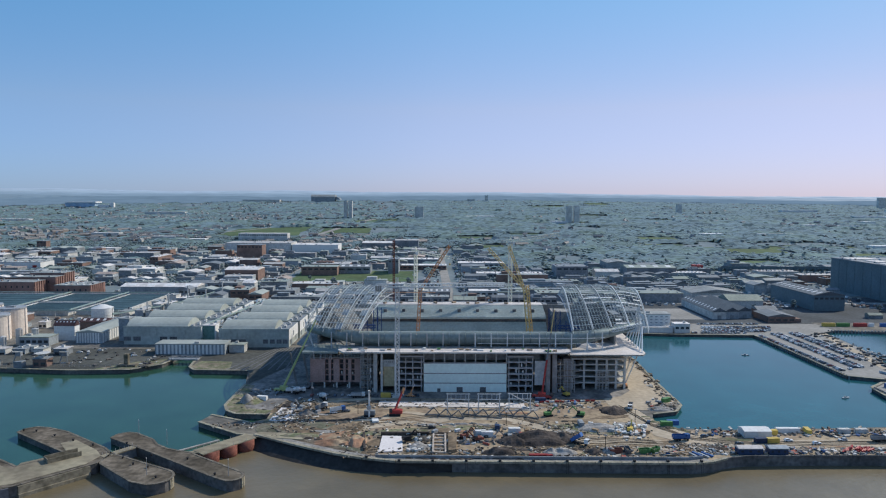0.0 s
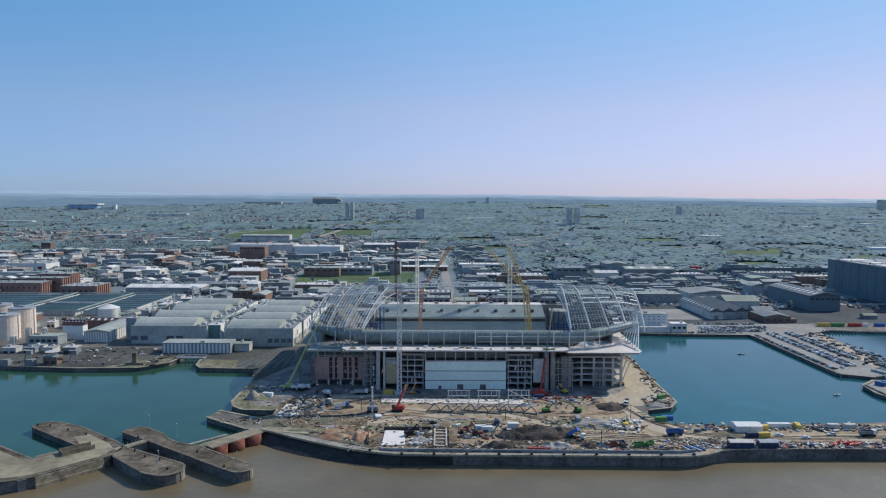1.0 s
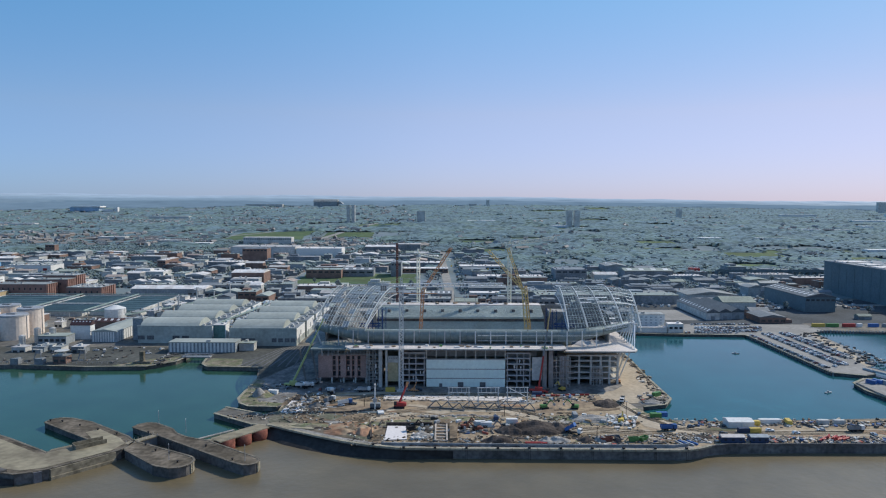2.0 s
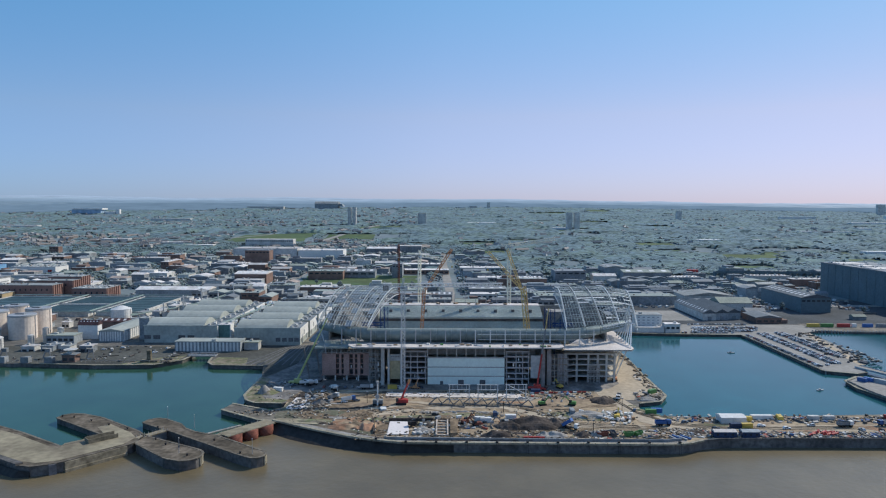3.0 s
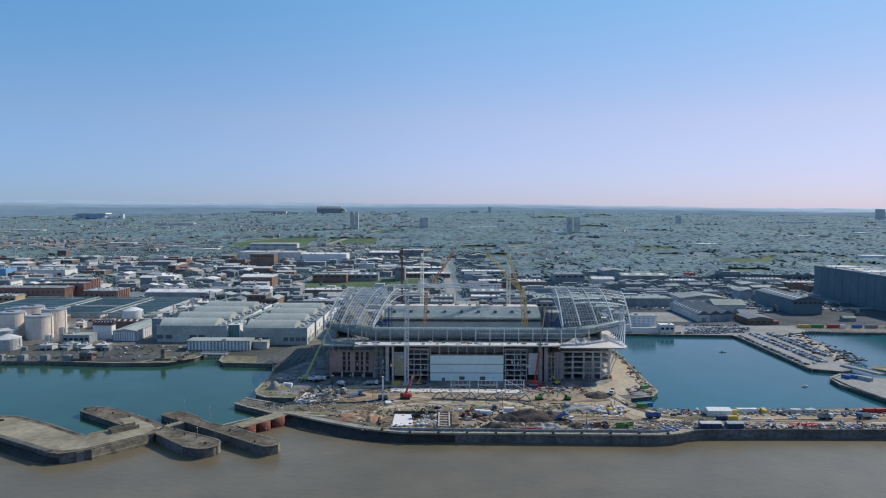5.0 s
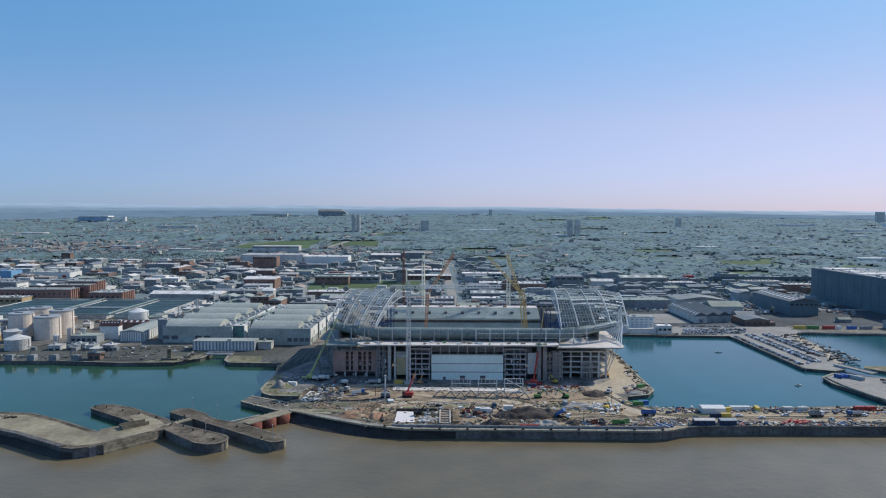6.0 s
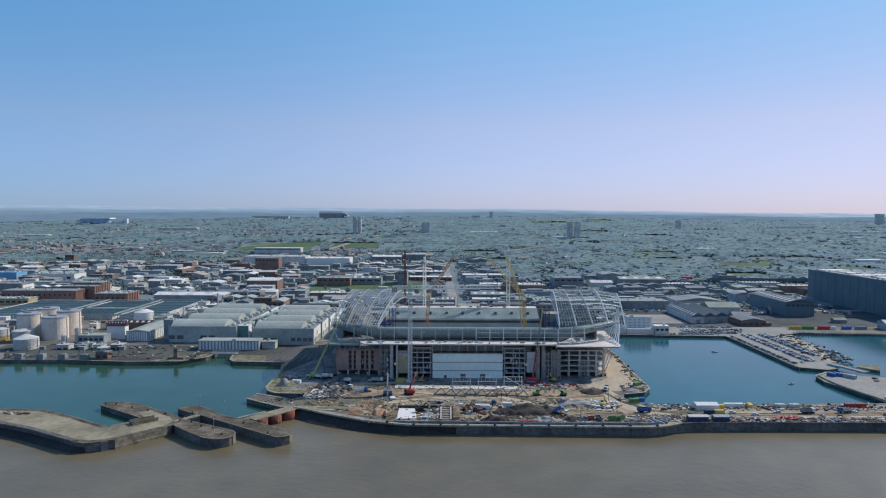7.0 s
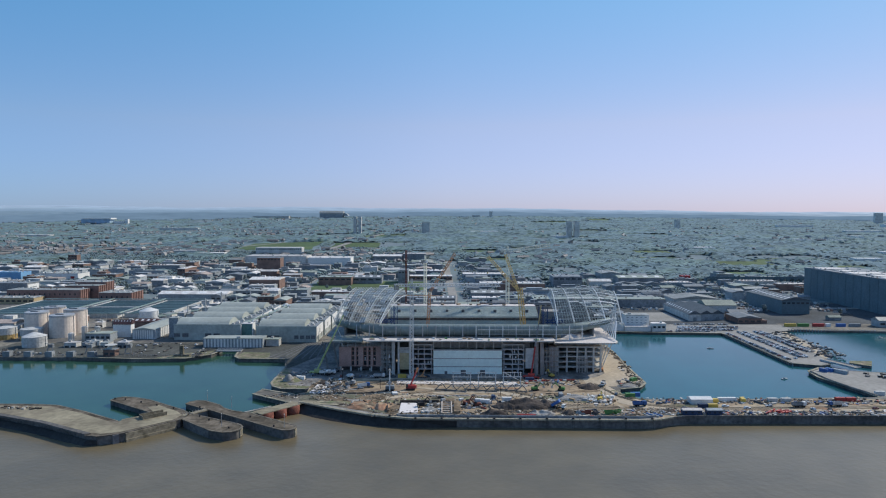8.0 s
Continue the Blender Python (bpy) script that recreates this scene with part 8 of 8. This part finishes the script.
# terraced houses
def house_row(s_wall, s_roof, x, y, n, ang, r):
    z = terrain(x, y)
    ca, sa = math.cos(ang), math.sin(ang)
    L, D, H = 5.5 * n, 8.5, 5.8
    def tr(px, py, pz):
        return (x + px * ca - py * sa, y + px * sa + py * ca, z + pz)
    s_wall.add([tr(*p) for p in ((-L / 2, -D / 2, -3), (L / 2, -D / 2, -3), (L / 2, D / 2, -3), (-L / 2, D / 2, -3), (-L / 2, -D / 2, H), (L / 2, -D / 2, H), (L / 2, D / 2, H), (-L / 2, D / 2, H), (-L / 2, 0, H + 2.8), (L / 2, 0, H + 2.8))],
               [(0, 1, 5, 4), (2, 3, 7, 6), (1, 2, 6, 9, 5), (3, 0, 4, 8, 7)])
    e = 0.5
    s_roof.add([tr(*p) for p in ((-L / 2 - e, -D / 2 - e, H - 0.2), (L / 2 + e, -D / 2 - e, H - 0.2), (L / 2 + e, 0, H + 3.1), (-L / 2 - e, 0, H + 3.1), (L / 2 + e, D / 2 + e, H - 0.2), (-L / 2 - e, D / 2 + e, H - 0.2))],
               [(0, 1, 2, 3), (3, 2, 4, 5)])
    for i in range(n):
        px = -L / 2 + (i + 0.5) * 5.5
        c = [tr(px + a, b, q) for q in (H + 1.5, H + 4.2) for a, b in ((-0.6, -0.4), (0.6, -0.4), (0.6, 0.4), (-0.6, 0.4))]
        s_wall.add(c, [(4, 5, 6, 7), (0, 1, 5, 4), (1, 2, 6, 5), (2, 3, 7, 6), (3, 0, 4, 7)])


r = random.Random(31)
wall_far, roof_far = Shape(), Shape()
rows = 0
for _ in range(6000):
    y = 950 + 3300 * r.random() ** 1.5
    half = 0.72 * (y + 520)
    x = r.uniform(-half, half)
    if noise.noise(Vector((x / 300, y / 300, 4.0))) < (-0.14 if x < -100 else -0.08) or r.random() < (0.85 if x > -100 else 0.12):
        continue
    if any(a - 30 < x < b + 30 and c - 20 < y < d + 20 for a, b, c, d in FIELDS) or not clear(x - 20, y - 8, 40, 16, taken):
        continue
    ang = round(noise.noise(Vector((x / 700, y / 700, 9.0))) * 6) * 0.5 + r.choice((0, 0, math.pi / 2)) + r.uniform(-0.08, 0.08)
    if y < 1500 and rows < 170:
        s1, s2 = Shape(), Shape()
        house_row(s1, s2, x, y, r.randint(2, 6), ang, r)
        ob = thing("terraced_houses", "row of brick terraced houses with slate roof and chimneys", "house", group="terraced rows")
        part("wall", s1, M_HOUSES, ob)
        part("roof", s2, M_SLATES, ob)
        rows += 1
    else:
        house_row(wall_far, roof_far, x, y, r.randint(1, 3), ang, r)
ob = tagged(thing("distant_houses", "distant brick houses spread over the slopes", "houses"), kind="stuff")
tagged(part("wall", wall_far, M_HOUSES, ob), kind="stuff")
tagged(part("roof", roof_far, M_SLATES, ob), kind="stuff")

# distant landmarks
ob = thing("grandstand", "dark domed football ground on the skyline", "stadium", -760, 3955, terrain(-760, 3955) - 2)
part("wall", Shape().box(-80, 70, -40, 40, 0, 34), M_BWALL, ob)
part("roof", Shape().roof(-80, 70, -40, 40, 34, 16, "x", 2, 10), M_GROOF, ob)
part("side_stand", Shape().roof(50, 105, -30, 30, 18, 18, "y", 0, 8), M_BWALL, ob)
ob = thing("grandstand", "blue-sided football ground with a white roof", "stadium", -2095, 3560, terrain(-2095, 3560) - 2)
part("wall", Shape().box(-95, 75, -30, 30, 0, 27), mat("dull_blue", (0.33, 0.46, 0.60), 0.6), ob)
part("roof", Shape().box(-85, 85, -36, 36, 27, 34), M_WPAINT, ob)
part("side_stand", Shape().box(90, 150, -20, 20, 0, 16), M_WPAINT, ob)
part("stair_block", Shape().box(155, 175, -10, 10, 0, 28), M_WPAINT, ob)
# pale wall colour on church and tower stands in for haze
ob = thing("church_tower", "square church tower on the ridge, paled for haze", "church", 283, 4046, terrain(283, 4046) - 2)
part("tower", Shape().box(-10, 10, -10, 10, 0, 42), M_LWALL, ob)
for px in (-10, 6):
    part("pinnacle", Shape().box(px, px + 4, -10, -6, 42, 47), M_LWALL, ob)
part("nave", Shape().box(-125, -75, -15, 15, 0, 18), M_LWALL, ob)
ob = thing("water_tower", "broad tower block on the skyline, paled for haze", "tower", 1443, 4270, terrain(1443, 4270) - 2)
part("block", Shape().box(-28, 28, -20, 20, 0, 40), M_LWALL, ob)
part("plinth", Shape().box(-40, 60, -20, 20, 0, 18), M_LWALL, ob)
# flats take the same pale walls as painted haze
for x, y, w, h, lab in ((-328, 1775, 10, 58, "slim grey tower block of flats"), (-312, 1778, 10, 58, "slim grey tower block of flats"), (364, 1632, 16, 50, "grey tower block of flats"), (388, 1634, 16, 50, "grey tower block of flats"),
                        (-96, 1708, 26, 40, "hazy grey tower block of flats"), (2370, 3285, 44, 60, "distant tower block at the city's edge"), (930, 2300, 20, 40, "distant tower block on the slope")):
    ob = building(x, y, w, 16, h, M_LWALL, M_GROOF, lab, name="tower_block", category="tower block", group="tower blocks")
    for k in range(int(h / 7)):
        part("balcony_band", Shape().box(-0.4, w + 0.4, -0.5, -0.02, 4 + k * 7, 5.5 + k * 7), M_LWALL, ob)
FAR_SHEDS_EAST = [
    (62, 1800, 98, 40, 8), (310, 1630, 60, 26, 4), (386, 1570, 29, 20, 4),
    (446, 1636, 48, 26, 4), (530, 1640, 18, 20, 4), (626, 1262, 60, 30, 5),
    (772, 1265, 89, 24, 5), (1011, 1488, 50, 28, 5), (1103, 1492, 63, 28, 5),
    (1243, 1590, 31, 44, 8), (1500, 2600, 160, 30, 14), (1400, 1900, 130, 30, 9),
    (-1800, 2300, 140, 30, 10),
]
FAR_SHEDS_WEST = [
    (-1500, 3000, 200, 40, 14), (-2300, 3900, 300, 60, 18),
    (-1300, 4000, 240, 50, 16), (1900, 2300, 180, 40, 16),
    (2050, 2700, 160, 40, 18), (1700, 2000, 120, 40, 10),
    (-700, 1180, 60, 24, 8), (-620, 1120, 70, 24, 7),
    (-900, 1300, 70, 24, 8), (900, 1010, 60, 24, 7),
    (1050, 1150, 80, 24, 7),
]
for x, y, w, d, h in FAR_SHEDS_EAST + FAR_SHEDS_WEST:
    building(x, y, w, d, h, M_WPAINT if x > 0 else M_LWALL, M_WPAINT if x > 0 else M_LROOF, "distant long building with a white roof", name="distant_shed", group="distant sheds")

# ---- trees ----
def tree(x, y, h, seed):
    r = random.Random(seed)
    z = terrain(x, y) if y > 424 else 0
    ob = thing("tree", "bushy tree with a dark uneven crown", "tree", x, y, z, r.uniform(0, 360), "trees")
    s = Shape().tube(0, 0, 0, h * 0.45, 0.4, 0.2, 8)
    for i in range(6):
        a = i * 1.05
        s.beam((0, 0, h * (0.3 + 0.02 * i)), (math.cos(a) * h * 0.25, math.sin(a) * h * 0.25, h * 0.62), 0.16)
    part("trunk", s, M_BARK, ob)
    c = Shape()
    for i in range(46):
        a, q, t = r.uniform(0, 6.28), r.random() ** 0.6, r.random()
        rad = h * 0.36 * math.sin(math.pi * (0.15 + 0.8 * t)) * q
        c.clump((math.cos(a) * rad, math.sin(a) * rad, h * (0.35 + 0.62 * t)), h * r.uniform(0.06, 0.12), r)
    part("crown", c, M_TREES, ob)
    return ob


tree(-160, 492, 15, 1)
tree(-205, 560, 9, 2)
tree(-245, 640, 10, 3)
k = 0
r = random.Random(41)
while k < 60:
    y = r.uniform(250, 900)
    x = r.uniform(-0.6 * (y + 480), 0.6 * (y + 480))
    if clear(x - 3, y - 3, 6, 6, taken) and not (-310 < x < 130 and y < 300) and not (x > 100 and y < 250):
        tree(x, y, r.uniform(7, 12), 100 + k)
        k += 1


# bluish base and bluer sheen put haze into the woodland's colour
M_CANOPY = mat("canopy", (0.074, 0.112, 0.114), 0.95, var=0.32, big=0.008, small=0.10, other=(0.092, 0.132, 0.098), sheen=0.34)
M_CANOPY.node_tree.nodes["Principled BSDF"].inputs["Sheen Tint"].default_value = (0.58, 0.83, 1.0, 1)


def wood_density(x, y):
    """Above zero: closed woodland and leafy gardens."""
    near = 1.0
    for a, b, c, d in FIELDS:
        near = min(near, math.hypot(max(a - x, 0, x - b), max(c - y, 0, y - d)) / 45 - 0.06)
    if near < -0.05 or (y < 1000 and not clear(x, y, 0, 0, taken)):
        return -1.0
    if 950 < y < 1220 and -1150 < x < -130:
        return min(noise.noise(Vector((x / 90, y / 50, 3.0))) + 0.30, near)
    edge = (0.22 if y < 600 else 0.06) if y < (930 if x < 60 else 690) else (-0.55 if x > -60 else -0.26)
    return min(noise.noise(Vector((x / 240, y / 240, 2.0))) + 0.6 * noise.noise(Vector((x / 60, y / 60, 7.0))) - edge, near)


canopy = Shape()
r = random.Random(71)
y = 640.0
while y < 2700:
    half, big = 0.74 * (y + 520), 0.8 + ease(1300, 3800, y) * 0.5
    share = 1.0 - 0.85 * ease(950, 1900, y)
    x = -half
    while x < half:
        x += r.uniform(3.6, 8.0) * big
        py = y + r.uniform(-9, 9) * big
        d = wood_density(x, py)
        if d < -0.1 or r.random() > (0.55 + 2 * d) * share * (1 - 0.72 * ease(-100, 120, x) * ease(700, 900, y)):
            continue
        q = r.uniform(1.5, 3.5) * big
        z = terrain(x, py)
        if x > 60 and y > 690:
            if y > 1500:
                continue
            q *= 2.3
            canopy.clump((x, py, z + 3.2), q, r, r.uniform(0.28, 0.4))
            continue
        canopy.clump((x, py, z + q * r.uniform(0.6, 1.2)), q, r, r.uniform(0.8, 1.2))
        if py < 1600:
            canopy.clump((x + r.uniform(-3, 3), py + r.uniform(-3, 3), z + q * 0.6), q * 0.75, r, 0.9)
    y += 13.0 + (y - 640) * 0.006
solid("woodland", canopy, M_TREES, "early spring trees standing along streets and gardens", "woods", kind="stuff", smooth=True)

cover = Shape()
SX, ys, y = 9.0, [], 660.0
while y < 4250:
    ys.append(y)
    y += 8.0 + max(0.0, y - 1180) * 0.002
index = {}
for j, y in enumerate(ys):
    half, up = 0.74 * (y + 520), 0.85 + 0.15 * ease(900, 1500, y)
    for i in range(int(6400 / SX)):
        x = -3200 + i * SX + (j % 2) * SX / 2
        if abs(x) > half:
            continue
        d = wood_density(x, y)
        if d < -0.08 or (y < 1180 and x < -60 and not clear(x - 6, y - 6, 12, 12, taken)):
            continue
        h = 5.0 + 3.6 * noise.noise(Vector((x / 14, y / 14, 5.0))) + 2.4 * noise.noise(Vector((x / 45, y / 60, 1.0))) + 9.0 * max(0.0, noise.noise(Vector((x / 170, y / 45, 6.0))) - 0.08) + r.uniform(-1.9, 1.9)
        index[i, j] = len(cover.v)
        cover.v.append((x, y, terrain(x, y) - 1.0 + min(1.0, (d + 0.08) * 5) * h * up))
for (i, j), a in index.items():
    b, c, d = (index.get(q) for q in ((i + 1, j), (i + 1, j + 1), (i, j + 1)))
    if b is not None and c is not None and d is not None:
        cover.f.append((a, b, c, d)), cover.m.append(0)
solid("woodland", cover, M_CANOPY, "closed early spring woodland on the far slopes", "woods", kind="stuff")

woods = Shape()
r = random.Random(51)
n = 0
for _ in range(60000):
    y = 480 + 720 * r.random() ** 1.2
    half = 0.73 * (y + 520)
    x = r.uniform(-half, half)
    dens = wood_density(x, y)
    if dens < -0.22 or r.random() < (0.4 if dens < 0 else (0.5 if y < 1500 else 0.85)):
        continue
    if -240 < x < -50 and 555 < y < 680 or abs(x + 14) < 12 and y < 1300:
        continue
    if x > 60 and y > 690:
        continue
    z = terrain(x, y)
    big = 0.8 + ease(1100, 3000, y) * 0.7
    for _ in range(3):
        q = r.uniform(1.4, 3.0) * big
        woods.clump((x + r.uniform(-3, 3) * big, y + r.uniform(-3, 3) * big, z + q * r.uniform(0.5, 1.3) + (2.5 if dens > 0 else 0)), q, r, 0.8)
    n += 1
    if n > 6500:
        break
solid("woodland", woods, M_TREES, "scattered early spring trees over the slopes and yards", "woods", kind="stuff", smooth=True)
